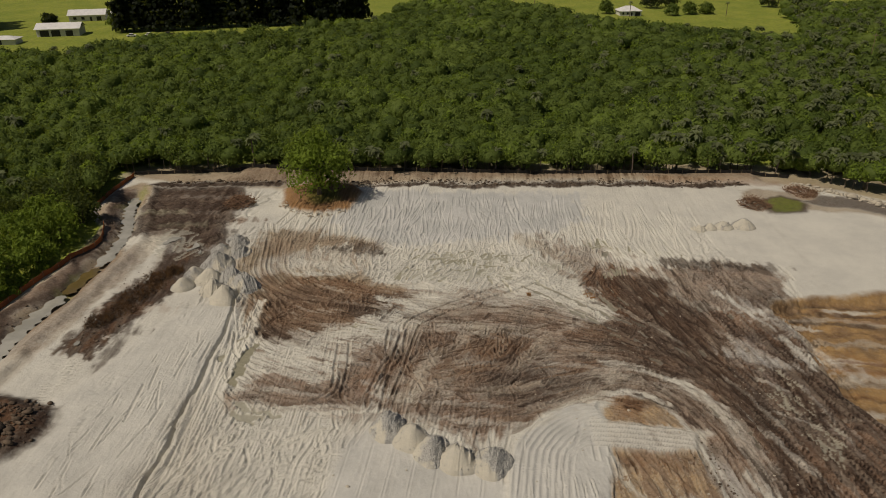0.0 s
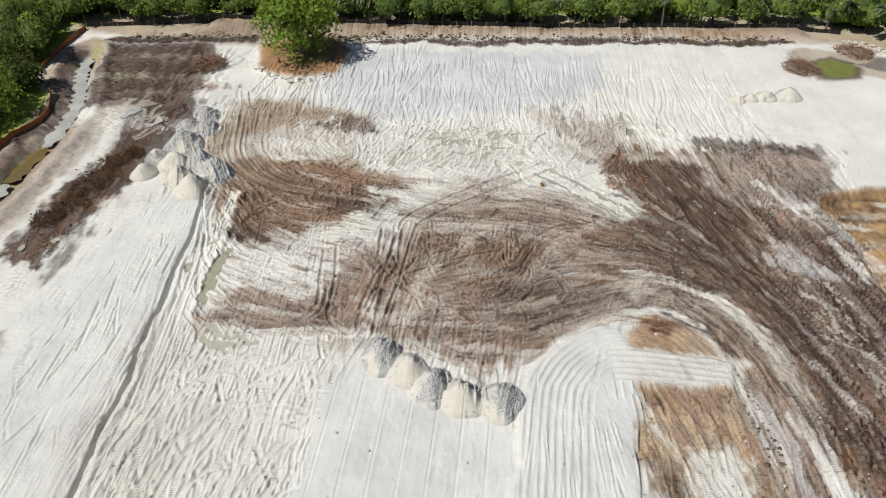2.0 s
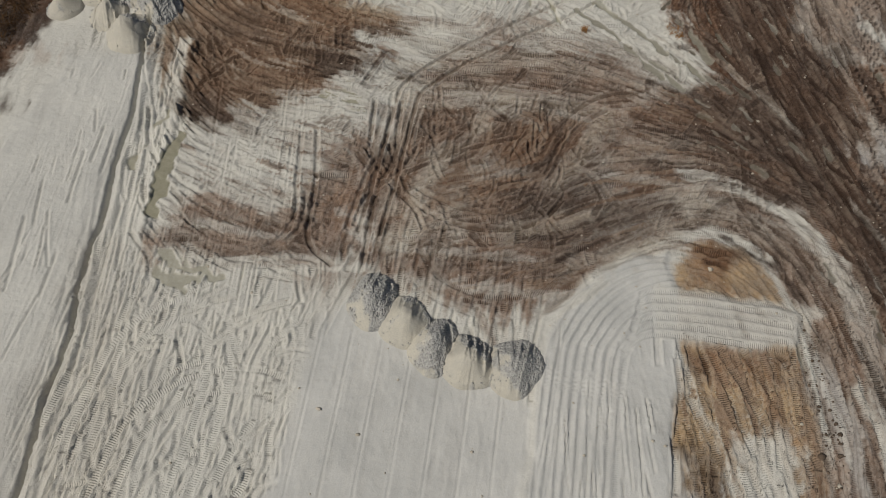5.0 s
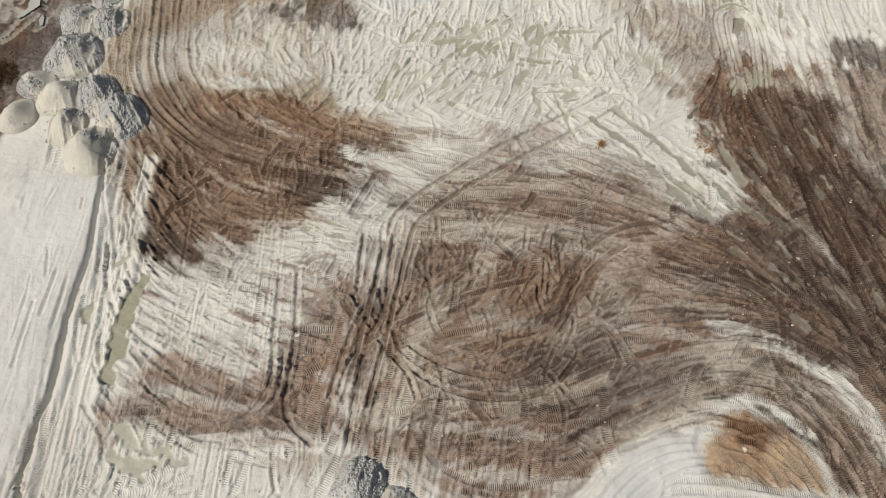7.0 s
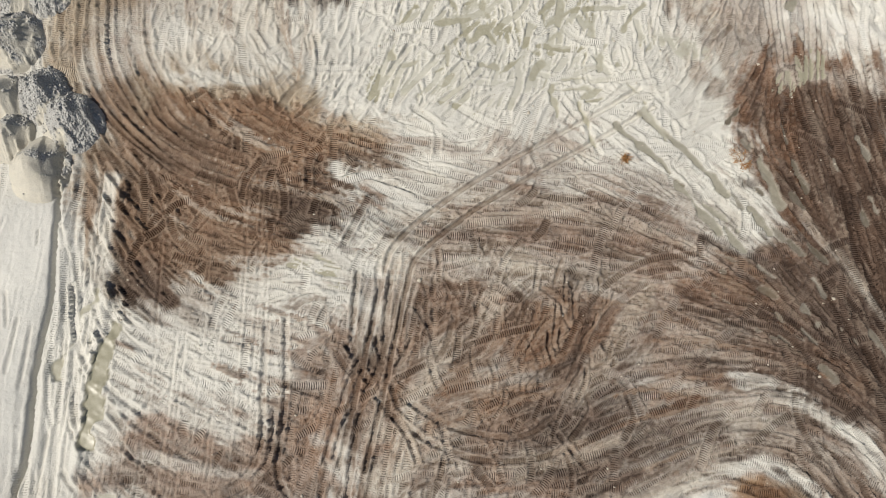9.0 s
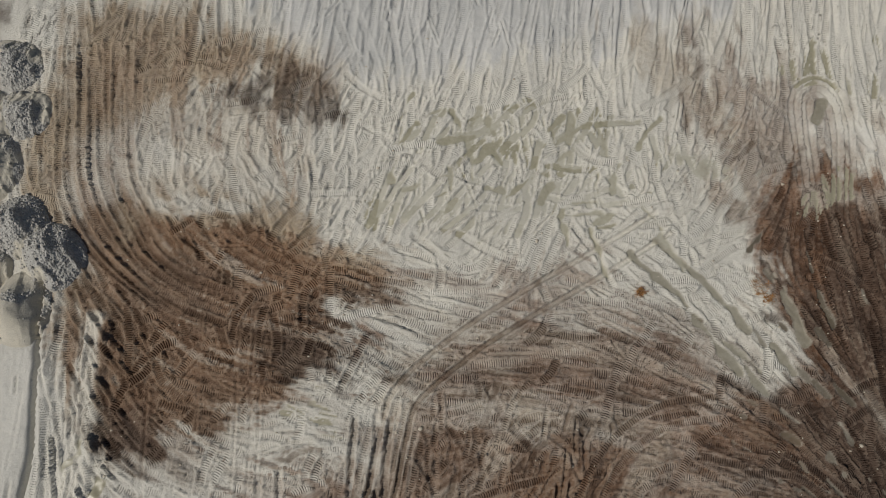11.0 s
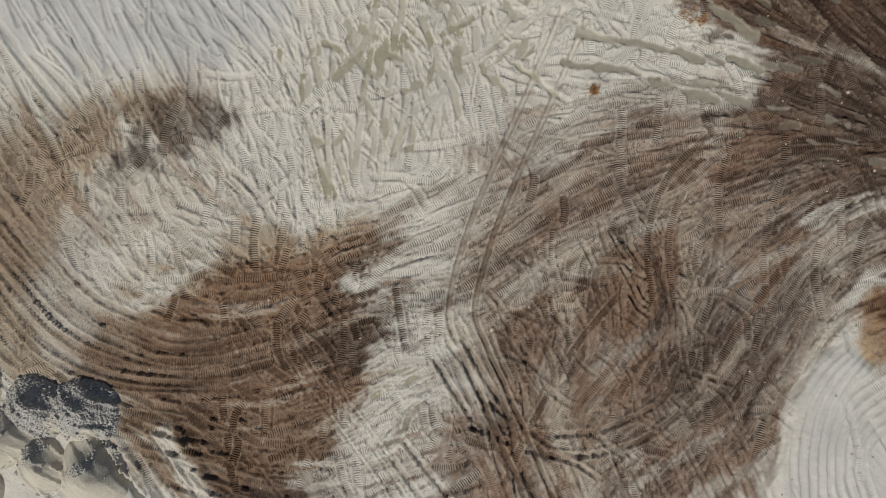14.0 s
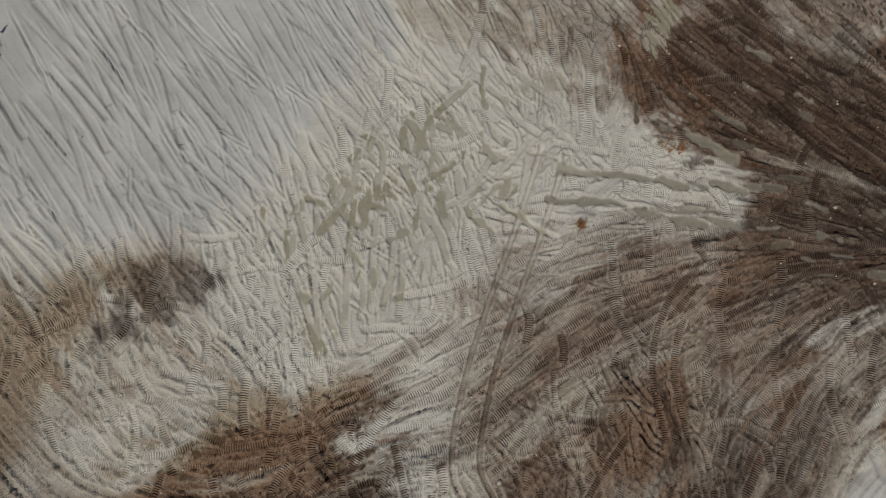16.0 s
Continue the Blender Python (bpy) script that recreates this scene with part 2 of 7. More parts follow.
def line_gap(pts, x, y):
    """Distance to a polyline, and on which side (positive: right of its way)."""
    near, side = np.full(x.shape, 1e9), np.zeros(x.shape)
    for (ax, ay), (bx, by) in zip(pts, pts[1:]):
        dx, dy = bx - ax, by - ay
        f = np.clip(((x - ax) * dx + (y - ay) * dy) / (dx * dx + dy * dy), 0, 1)
        d = np.hypot(x - ax - f * dx, y - ay - f * dy)
        s = np.sign((x - ax) * dy - (y - ay) * dx)
        side = np.where(d < near, s, side)
        near = np.minimum(near, d)
    return near, side


SOILS = ("brown", "dark", "grey", "ochre", "tan", "olive", "rust", "grass")
COVER = ("grey", "tan", "ochre", "brown", "dark", "rust", "olive", "grass")  # what lies over what
soil = {k: np.zeros(XX.shape, np.float32) for k in SOILS}
wet = np.zeros(XX.shape, np.float32)
cleat = np.zeros(XX.shape, np.float32)
phase = np.zeros(XX.shape, np.float32)
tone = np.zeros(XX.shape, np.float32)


def base_height(x):
    """The long fall of the land from one side of the site to the other."""
    return -0.0369 * 80 * np.tanh(x / 80)


height = base_height(XX) + 0.5 * (lattice_noise(XX, YY, 14.0, 5, 3) - 0.5) * smooth(XX, -120, -60)


def lay(kind, poly, soft=2.0, strength=1.0, warp=1.0, clear=True, pad=8, drag=0.0):
    """Spread one soil over a patch with a ragged edge, drawn out along the ground's grain; it covers what lies under it."""
    px, py = [p[0] for p in poly], [p[1] for p in poly]
    w = window(min(px) - pad, max(px) + pad, min(py) - pad, max(py) + pad)
    x, y = XX[w] + warp * (WARPX[w] - XX[w]), YY[w] + warp * (WARPY[w] - YY[w])
    inner = depth_in(poly, x, y)
    if drag:
        inner = inner + drag * (1.3 * (LONG[w] - 0.5) + 0.9 * (SHORT[w] - 0.5))
    m = smooth(inner, -soft, soft) * strength
    if clear:
        for k in SOILS:
            soil[k][w] *= 1 - m
    if kind:
        soil[kind][w] = np.maximum(soil[kind][w], m)
    return w, m


def flecks(kind, poly, cut, strength, fine=0.5, soft=0.8, clear=True):
    """Drawn-out flecks of one soil over a patch: only the strongest streaks of the grain take it."""
    px, py = [p[0] for p in poly], [p[1] for p in poly]
    w = window(min(px) - 3, max(px) + 3, min(py) - 3, max(py) + 3)
    field = SHORT[w] * fine + LONG[w] * (1 - fine) + 0.10 * (lattice_noise(XX[w], YY[w], 2.6, 53, 2) - 0.5)
    m = smooth(field, cut, cut + 0.07) * smooth(depth_in(poly, WARPX[w], WARPY[w]), -soft, soft) * strength
    if clear:
        for k in SOILS:
            soil[k][w] *= 1 - m
    if kind:
        soil[kind][w] = np.maximum(soil[kind][w], m)


def lay_line(kind, pts, width, soft=1.0, strength=1.0, warp=0.5, clear=True, drag=0.0):
    px, py = [p[0] for p in pts], [p[1] for p in pts]
    w = window(min(px) - width - 6, max(px) + width + 6, min(py) - width - 6, max(py) + width + 6)
    x, y = XX[w] + warp * (WARPX[w] - XX[w]), YY[w] + warp * (WARPY[w] - YY[w])
    m = smooth(drag * (LONG[w] + SHORT[w] - 1.0) - line_gap(pts, x, y)[0], -width - soft, -width + soft) * strength
    if clear:
        for k in SOILS:
            soil[k][w] *= 1 - m
    if kind:
        soil[kind][w] = np.maximum(soil[kind][w], m)
    return w, m


def smear(kind, x0, y0, x1, y1, half, strength):
    """Soil dragged out in streaks from one place to another."""
    cx, cy, ln = (x0 + x1) / 2, (y0 + y1) / 2, math.hypot(x1 - x0, y1 - y0) / 2
    reach = ln + half + 4
    w = window(cx - reach, cx + reach, cy - reach, cy + reach)
    ca, sa = (x1 - x0) / (2 * ln), (y1 - y0) / (2 * ln)
    dx, dy = XX[w] - cx + 0.25 * (WARPX[w] - XX[w]), YY[w] - cy + 0.25 * (WARPY[w] - YY[w])
    u, v = dx * ca + dy * sa, -dx * sa + dy * ca
    far = np.hypot(np.maximum(np.abs(u) - ln, 0) / 2.5, v) / half
    ci, cj = int(np.clip(round(cx - FX0), 0, FNX - 1)), int(np.clip(round(cy - FY0), 0, FNY - 1))
    grain = 0.5 * math.atan2(fsin[cj, ci], fcos[cj, ci])
    gu, gv = dx * math.cos(grain) + dy * math.sin(grain), -dx * math.sin(grain) + dy * math.cos(grain)
    streak = lattice_noise(gu + 300 + cx, gv * 7 + 300, 5.0, 23, 3)
    spots = lattice_noise(XX[w], YY[w], 1.2, 29, 2)
    m = smooth(1.25 - far + 2.0 * (streak - 0.5) + 1.0 * (spots - 0.5), 0.0, 1.0) * strength
    for k in (SOILS if kind is None else COVER[COVER.index(kind) + 1:] if kind in ("tan", "grey") else ()):
        soil[k][w] *= 1 - m
    if kind:
        soil[kind][w] = np.maximum(soil[kind][w], m)


# the site's outline against the scrub
SITE = [(-81, 131), (-54, 138), (-26, 142), (4.5, 147), (41, 154.5), (66, 159.5), (80, 156), (92, 148), (140, 130), (150, -60),
        (-110, -60), (-75, 40), (-69, 70), (-69.5, 84), (-67, 97), (-70, 103), (-78, 110), (-79, 120)]
outside = smooth(-depth_in(SITE, WARPX * 0.3 + XX * 0.7, WARPY * 0.3 + YY * 0.7), -0.8, 1.0)
soil["grass"][:] = outside
soil["dark"][:] = 0.0


# ---- the machines' ways ----
def spline(pts, step=0.07):
    """Smooth curve through guide points, evenly sampled."""
    p = np.array(pts, float)
    p = np.vstack([2 * p[0] - p[1], p, 2 * p[-1] - p[-2]])
    out = []
    for a, b, c, d in zip(p, p[1:], p[2:], p[3:]):
        f = np.linspace(0, 1, max(2, int(np.linalg.norm(c - b) / step)), endpoint=False)[:, None]
        out.append(0.5 * (2 * b + (c - a) * f + (2 * a - 5 * b + 4 * c - d) * f ** 2 + (3 * b - a - 3 * c + d) * f ** 3))
    return np.vstack(out)


# ways along which the machines run, and the grain they give the ground
WAYS = [
    [(-38, 106), (-36.4, 98), (-35, 92.5), (-32, 88.2), (-26.9, 85.3), (-20, 83.6), (-12, 83.2)],
    [(-31, 108), (-30, 98), (-27, 92), (-22, 88), (-15, 86.5), (-8, 86)],
    [(-31, 85), (-25, 79), (-18, 77), (-10, 79)], [(-29, 79), (-24, 74.5), (-18, 72)],
    [(-27, 67), (-21, 65.2), (-14, 63.4)], [(-26, 62), (-20, 60), (-13, 59.5)], [(-23, 71), (-16, 70), (-9.5, 69)], [(-15, 79.5), (-9.5, 77.5), (-5, 77)], [(-12, 85), (-7, 83)],
    [(35, 75), (26, 82), (12, 86), (-3, 86)], [(35, 75), (22, 79.5), (6, 81), (-4, 80)], [(34, 77), (26, 86), (17, 93), (6, 97)],
    [(0, 62), (10, 64.5), (17, 68.5), (24, 71.5), (31, 72), (36.5, 67.5), (40, 59), (42, 46), (44, 30)],
    [(0, 69), (14, 73), (24, 76), (33, 75.5), (39, 69), (43, 58), (46, 44), (48, 30)],
    [(3, 60), (11, 61.5), (16, 65), (22, 68.4), (28, 69), (32, 65.5), (35, 58), (36.5, 46), (38, 30)],
    [(50, 44), (46, 58), (41, 72), (36.5, 84), (32, 96), (27, 112)], [(56, 50), (50, 66), (46, 82), (42, 96), (38, 114)],
    [(-28, 112), (-29, 124), (-30, 136)], [(-14, 106), (-15, 120), (-17, 138)], [(0, 106), (-1, 122), (-2, 140)], [(14, 108), (13, 124), (12, 142)],
    [(28, 114), (27, 130), (26, 146)], [(42, 114), (41, 130), (40, 148)],
    [(-24, 104), (-24, 98), (-20, 93)], [(-14, 92), (-13, 98), (-12, 104)], [(2, 92), (3, 98), (4, 104)], [(16, 96), (20, 102), (22, 108)],
    [(-6, 78), (-6.2, 68), (-6.4, 58)], [(5, 78), (4, 72), (-1, 68)], [(12, 78), (11, 72), (9, 68)],
    [(0, 61), (0.5, 50), (1, 30)], [(8, 61), (8.5, 50), (9, 30)],
    [(-18, 53), (-17.5, 42), (-17, 28)], [(-24, 55), (-23, 42), (-21.5, 28)], [(-11, 52), (-11, 40), (-10.5, 28)],
    [(-33.8, 82), (-31.6, 66), (-29.6, 48), (-28, 28)], [(-42, 82), (-40, 66), (-38, 48), (-36, 28)], [(-50, 60), (-48, 46), (-46, 30)],
    [(24, 62), (27, 52), (30, 40), (32, 26)], [(25, 65), (29, 64), (32.5, 61)]]
CELL, FX0, FY0, FNX, FNY = 1.0, -60.0, 20.0, 125, 135
fcos, fsin = np.zeros((FNY, FNX)), np.zeros((FNY, FNX))
cellx, celly = np.meshgrid(FX0 + CELL * np.arange(FNX), FY0 + CELL * np.arange(FNY))
for way in WAYS:
    pts = spline(way, 1.0)
    tangent = np.gradient(pts, axis=0)
    twice = 2 * np.arctan2(tangent[:, 1], tangent[:, 0])
    for (qx, qy), a in zip(pts, twice):
        wgt = 1.0 / (((cellx - qx) ** 2 + (celly - qy) ** 2) / 6.0 + 0.4) ** 2
        fcos += wgt * math.cos(a)
        fsin += wgt * math.sin(a)


# the grain itself: noise drawn out along the ways, fine and coarse
RSTEP = 0.15
RX, RY = np.meshgrid(np.arange(FX0, FX0 + FNX - 1, RSTEP), np.arange(FY0, FY0 + FNY - 1, RSTEP))


def sampled(field, u, v):
    """A raster read between its points."""
    u, v = np.clip(u, 0, field.shape[1] - 1.001), np.clip(v, 0, field.shape[0] - 1.001)
    iu, iv = u.astype(np.int32), v.astype(np.int32)
    fu, fv = (u - iu).astype(np.float32), (v - iv).astype(np.float32)
    return (field[iv, iu] * (1 - fu) + field[iv, iu + 1] * fu) * (1 - fv) + (field[iv + 1, iu] * (1 - fu) + field[iv + 1, iu + 1] * fu) * fv


def drawn_out(size, step, count, seed):
    """Noise of one grain size, averaged along the ground's grain."""
    turn = 0.5 * np.arctan2(sampled(fsin, RX - FX0, RY - FY0), sampled(fcos, RX - FX0, RY - FY0))
    gx, gy = np.cos(turn).astype(np.float32), np.sin(turn).astype(np.float32)
    dots = lattice_noise(RX, RY, size, seed, 2).astype(np.float32)
    total = dots.copy()
    rows, cols = RX.shape
    for way_ in (1.0, -1.0):
        u, v = np.meshgrid(np.arange(cols, dtype=np.float32), np.arange(rows, dtype=np.float32))
        hx, hy = way_ * gx, way_ * gy
        for _ in range(count):
            u, v = np.clip(u + hx * (step / RSTEP), 0, cols - 1), np.clip(v + hy * (step / RSTEP), 0, rows - 1)
            iu, iv = (u + 0.5).astype(np.int32).clip(0, cols - 1), (v + 0.5).astype(np.int32).clip(0, rows - 1)
            total += dots[iv, iu]
            nx, ny = gx[iv, iu], gy[iv, iu]
            flip = np.where(nx * hx + ny * hy < 0, -1.0, 1.0).astype(np.float32)
            hx, hy = nx * flip, ny * flip
    total = (total - total.mean()) / total.std()
    inside = (XX > FX0) & (XX < FX0 + FNX - 1) & (YY > FY0) & (YY < FY0 + FNY - 1)
    return np.where(inside, np.clip(0.5 + 0.25 * sampled(total, (XX - FX0) / RSTEP, (YY - FY0) / RSTEP), 0, 1), 0.5)


SHORT = drawn_out(0.28, 0.20, 13, 51)
LONG = drawn_out(1.1, 0.6, 13, 52)

# soils, patch by patch
w, m = lay("grey", [(-33, 80), (-29, 34), (-24, 10), (-60, 10), (-48, 50), (-44, 66), (-42, 78)], 1.5, 0.22, 0.3)
height[w] += 0.45 * m / 0.22
# tan loam of the north-west turns
lay("tan", [(-40.5, 95), (-40.5, 100.6), (-39.3, 106), (-35.8, 109), (-30, 108), (-23.4, 107.5), (-18.1, 107.5), (-16.5, 105), (-19.7, 102.6), (-23.6, 103), (-27.6, 101.5),
            (-32, 99.5), (-33.6, 96.6), (-33, 92.9), (-30.5, 89.5), (-34.5, 86)], 2.2, 0.85, 1.2, drag=2.5)
lay("tan", [(-36, 88), (-34, 96), (-28, 100), (-20, 100), (-16, 96), (-20, 92), (-30, 91)], 3.0, 0.3, 1.4, clear=False, drag=3.0)
lay("brown", [(-28.3, 105.6), (-23.2, 106.4), (-18, 106.4), (-17.6, 104.3), (-21.1, 103.2), (-25.4, 103.6)], 1.2, 0.28, 1.0, clear=False, drag=2.5)
lay("dark", [(-22, 105.4), (-18.2, 105.9), (-17.8, 104.3), (-20.4, 103.7)], 0.8, 0.7, 1.0, clear=False, drag=2.0)
lay("tan", [(-31, 56), (-27, 58), (-22, 44), (-20, 30), (-28, 20), (-30, 40)], 4.0, 0.16, 1.4)
# brown loam: a thin spread, then the heart of it
lay("brown", [(-29, 84), (-26, 90), (-8, 90), (-4, 87), (4, 91), (14, 92), (22, 89), (30, 84), (36, 77), (41, 66), (37, 60), (30, 68), (22, 67.5), (14, 60.5), (11, 56),
              (-4, 56.5), (-24, 56.5), (-25.5, 70)], 1.5, 0.42, 0.8, drag=2.4)
lay("brown", [(-15, 71), (-12, 72.2), (-8.2, 74.1), (-5.8, 78), (-3.4, 83.3), (-1.6, 85.7), (3.8, 88.7), (9.5, 88.2), (15.2, 88.5), (18.7, 86.6), (23.7, 85.7), (28, 82.7), (31.6, 79),
              (35.5, 75.1), (39.2, 68.8), (40, 62), (36.5, 66), (32.3, 70.5), (28.3, 70), (25.7, 68.8), (20.4, 65.9), (15.8, 62.4), (11.9, 58.6), (9.3, 56.4), (-1.4, 56.3), (-6.7, 58.7),
              (-10, 62), (-13.5, 62.2)], 1.3, 0.82, 0.8, drag=2.2)
lay("brown", [(-24.6, 58.1), (-24.8, 60.6), (-23, 62.2), (-21.6, 63.7), (-17.1, 64), (-13.9, 64.5), (-14.9, 71.1), (-12, 72.2), (-7, 68.6), (-6.3, 61.3), (-8.7, 58.9), (-13.9, 58),
              (-18.7, 57.6), (-21.9, 57)], 1.1, 0.82, 0.8, drag=1.8)
lay("tan", [(-8, 74), (-4, 80), (4, 82), (11, 81), (13, 76), (8, 67), (0, 64), (-6, 66)], 3.0, 0.35, 1.2, clear=False, drag=3.0)
lay(None, [(-3.8, 80), (4.5, 83.6), (11.3, 82.3), (10.3, 79.7), (-0.4, 78.2)], 1.2, 0.4, 1.0, drag=2.5)
lay(None, [(4, 72.2), (7, 71.8), (7, 69.6), (4.2, 69.4)], 0.8, 0.5, 1.0, drag=1.0)
lay("dark", [(8.6, 79), (11, 79), (11.6, 74), (9.4, 71.4), (8.2, 74)], 0.9, 0.6, 1.0, clear=False, drag=1.4)
lay(None, [(-9, 65.5), (-6.5, 65), (-6.6, 61.6), (-8.8, 61.5)], 0.8, 0.55, 1.0, drag=0.8)
lay("rust", [(-13, 67), (-8, 68), (-7, 64), (-11, 63)], 1.2, 0.35, 1.0, clear=False, drag=1.5)
lay("rust", [(9, 77), (15, 82), (22, 82), (27, 78), (20, 75), (12, 74)], 2.0, 0.3, 1.0, clear=False, drag=4.0)
# haul road and the muddy ground east of it
lay("brown", [(35, 104.4), (40.9, 107.6), (54.8, 109), (56.3, 104.2), (52.6, 94.5), (44.8, 92), (39.1, 95)], 1.2, 0.75, 0.8, drag=2.4)
lay("brown", [(41, 92), (53, 94), (55.5, 87), (58, 74), (61, 60), (65, 40), (67, 24), (44, 24), (44, 50), (43, 70)], 1.2, 0.92, 0.9, drag=2.0)
lay("brown", [(20.6, 99), (22, 104), (29.1, 106), (34.4, 103.3), (38.9, 95.1), (42.1, 87.7), (43.7, 76.9), (45.6, 67.7), (47.4, 58.3), (50.4, 44.4), (54, 24), (38, 24), (40, 44), (41.5, 58),
              (39.5, 66), (34.3, 73.6), (29.6, 81), (25.1, 89)], 1.1, 0.97, 0.7, drag=2.6)
lay("dark", [(26.5, 101), (33, 102), (38.3, 95.1), (41.5, 87.7), (43, 76.9), (45, 67.7), (47, 58.3), (49, 46), (44, 48), (41.7, 60.2), (39, 68), (34.3, 76), (30.2, 83), (27.5, 91)],
    1.2, 0.68, 0.9, clear=False, drag=2.4)
lay("dark", [(24, 82.5), (30, 85), (38, 80), (44, 70), (47, 58), (42.5, 60), (36, 72.5), (27, 76)], 2.0, 0.85, 1.0, clear=False, drag=3.6)
lay("dark", [(30, 82.2), (33.6, 82.6), (37.8, 82.2), (37.6, 80.4), (33, 80.4), (30.4, 81)], 0.4, 0.95, 0.5, clear=False, drag=0.5)
lay("dark", [(44.5, 86), (52, 87), (55.9, 84.2), (56, 76.1), (55.6, 61.1), (53.7, 54), (48, 55), (46, 65.5), (44.5, 76.6)], 1.2, 0.75, 1.0, clear=False, drag=4.5)
lay("dark", [(39, 108.4), (47, 109.8), (55, 109.4), (55, 107.6), (46, 107.6), (40, 106.6)], 0.7, 0.85, 0.9, clear=False, drag=1.8)
lay("dark", [(45, 99), (55, 101), (56, 97), (47, 95)], 1.2, 0.6, 1.0, clear=False, drag=2.4)
lay("grey", [(44.2, 82), (47.6, 86), (50, 82), (47.4, 76), (44, 77.4)], 0.5, 0.85, 1.0, drag=2.4)
lay_line("grey", [(45.6, 76), (48, 71), (50.8, 66), (53.9, 60.2)], 0.35, 0.4, 0.8, 0.5, drag=1.0)
lay_line("grey", [(49.5, 76), (51.6, 70), (54.6, 63)], 0.3, 0.4, 0.75, 0.5, drag=1.0)
lay_line(None, [(49.6, 84.4), (51.4, 80), (53.2, 76.6)], 0.3, 0.4, 0.8, 0.5, drag=0.8)
# the bend round the ochre fill
lay("brown", [(13, 65), (20, 69.6), (27, 73), (33, 72.6), (38.6, 66), (42.5, 56), (45, 44), (47, 30), (36, 30), (35.6, 44), (34.9, 56), (31, 65), (27, 68.6), (20, 66), (12.5, 60)],
    1.0, 0.82, 0.7, drag=1.8)
for way_, half_, st_ in (([(8.4, 63.9), (11.7, 65), (16.4, 67.4), (21.3, 69), (26.3, 70.4), (31.2, 70.5)], 0.75, 0.75), ([(12, 62.3), (16.1, 64.7), (21.4, 66.9), (28.2, 69.5)], 0.35, 0.8),
                         ([(14, 68.5), (16.3, 69.5), (21.3, 71.2), (26.3, 72.3), (31.3, 72.1)], 0.5, 0.6), ([(34.5, 58), (35.6, 51), (37.2, 44), (38, 34)], 0.5, 0.6),
                         ([(38.5, 61), (40.6, 54), (42.4, 47), (43.6, 40)], 0.4, 0.6)):
    lay_line("dark", way_, half_, 0.7, st_, 0.5, clear=False, drag=2.0)
lay_line(None, [(13.8, 70.6), (20.2, 73.8), (26.3, 75.4), (31.4, 74.2)], 0.7, 1.0, 0.45, 0.6, drag=2.2)
lay("ochre", [(23.4, 63.6), (25.6, 66.6), (29, 67), (31.6, 64), (34, 60.5), (34.3, 57.5), (34.6, 51), (36.2, 44.3), (37.4, 36), (39, 22), (22.2, 22), (22.6, 44.5), (22.6, 55.5), (23.4, 59.5)],
    0.7, 0.8, 0.5, drag=1.2)
lay("ochre", [(52.7, 97.6), (66.4, 101.8), (80, 104), (78, 70), (62, 62), (56, 72), (54.9, 87.8)], 0.9, 1.0, 0.6)
for n, (y0, y1, kind, st) in enumerate(((97.4, 98.6, "dark", 0.7), (95.6, 95.2, "brown", 0.6), (93.4, 93.8, "tan", 0.7), (90.6, 91.4, "brown", 0.7), (87.4, 88.6, "tan", 0.7), (84.6, 86, "rust", 0.6),
                                        (81.4, 82.6, "brown", 0.6), (78.2, 79.4, "dark", 0.7), (74.4, 75.4, "dark", 0.6))):
    lay_line(kind, [(54.5 + 0.3 * n, y0), (62, y0 + 0.6), (70, y1), (79, y1 + 0.8)], 0.45, 0.7, st, 1.0, clear=kind == "tan")
lay("tan", [(22.5, 60.2), (26.7, 60.4), (34.2, 61), (34.2, 57.6), (22, 55.9)], 0.5, 0.35, 0.4, drag=0.4)
lay(None, [(22.5, 60), (26.7, 60.2), (34.2, 60.8), (34.2, 57.8), (22, 56)], 0.5, 0.6, 0.4, drag=0.5)
lay("brown", [(22.6, 55.2), (29.9, 56.5), (33.6, 57), (33.4, 55), (29.8, 54.2), (25.1, 52.7), (23, 53.4)], 0.7, 0.65, 0.8, clear=False, drag=1.0)
lay(None, [(27.4, 47.6), (32.4, 50), (33.6, 45), (35.2, 39.5), (36.2, 33), (30.6, 33), (28.9, 41.1), (26.4, 44)], 0.8, 0.92, 1.0, drag=1.8)
lay(None, [(22, 54.4), (24.4, 52.2), (27.8, 47.5), (26.5, 46.9), (22.7, 51.1)], 0.5, 0.6, 0.7, drag=1.0)
# grey shadows among the lumps, put into the soil as dark and grey
lay("dark", [(22.7, 46.2), (25.4, 46.3), (27.4, 43), (29.5, 37.2), (27, 34), (24.6, 40.2)], 0.8, 0.6, 1.2, clear=False, drag=1.6)
lay("grey", [(22.4, 46), (24.6, 45), (25.6, 40), (24, 34), (22.2, 34)], 0.8, 0.7, 1.0, drag=1.0)
lay("dark", [(25, 65.4), (26.6, 66.9), (28.9, 66.3), (27.4, 64.4), (25.7, 63.9)], 0.5, 0.85, 0.7, clear=False)
lay("rust", [(24.2, 65.4), (26, 67), (28, 66), (27.4, 62.8), (25, 62.4)], 0.8, 0.6, 0.7, clear=False)
lay("brown", [(33, 57.3), (35, 56.3), (35.4, 51.2), (37, 45.6), (37.6, 34), (35, 34), (34, 45.1), (32.7, 50.8)], 0.5, 0.55, 0.7, clear=False, drag=1.0)
lay("grey", [(35, 57), (37.6, 55), (39.3, 46), (40.6, 36), (38, 36), (36.7, 46.6)], 0.6, 0.5, 0.6, drag=1.2)
flecks("ochre", [(23, 56), (34, 58), (35, 50), (37, 36), (23, 36)], 0.52, 0.75, 0.3, 0.6)
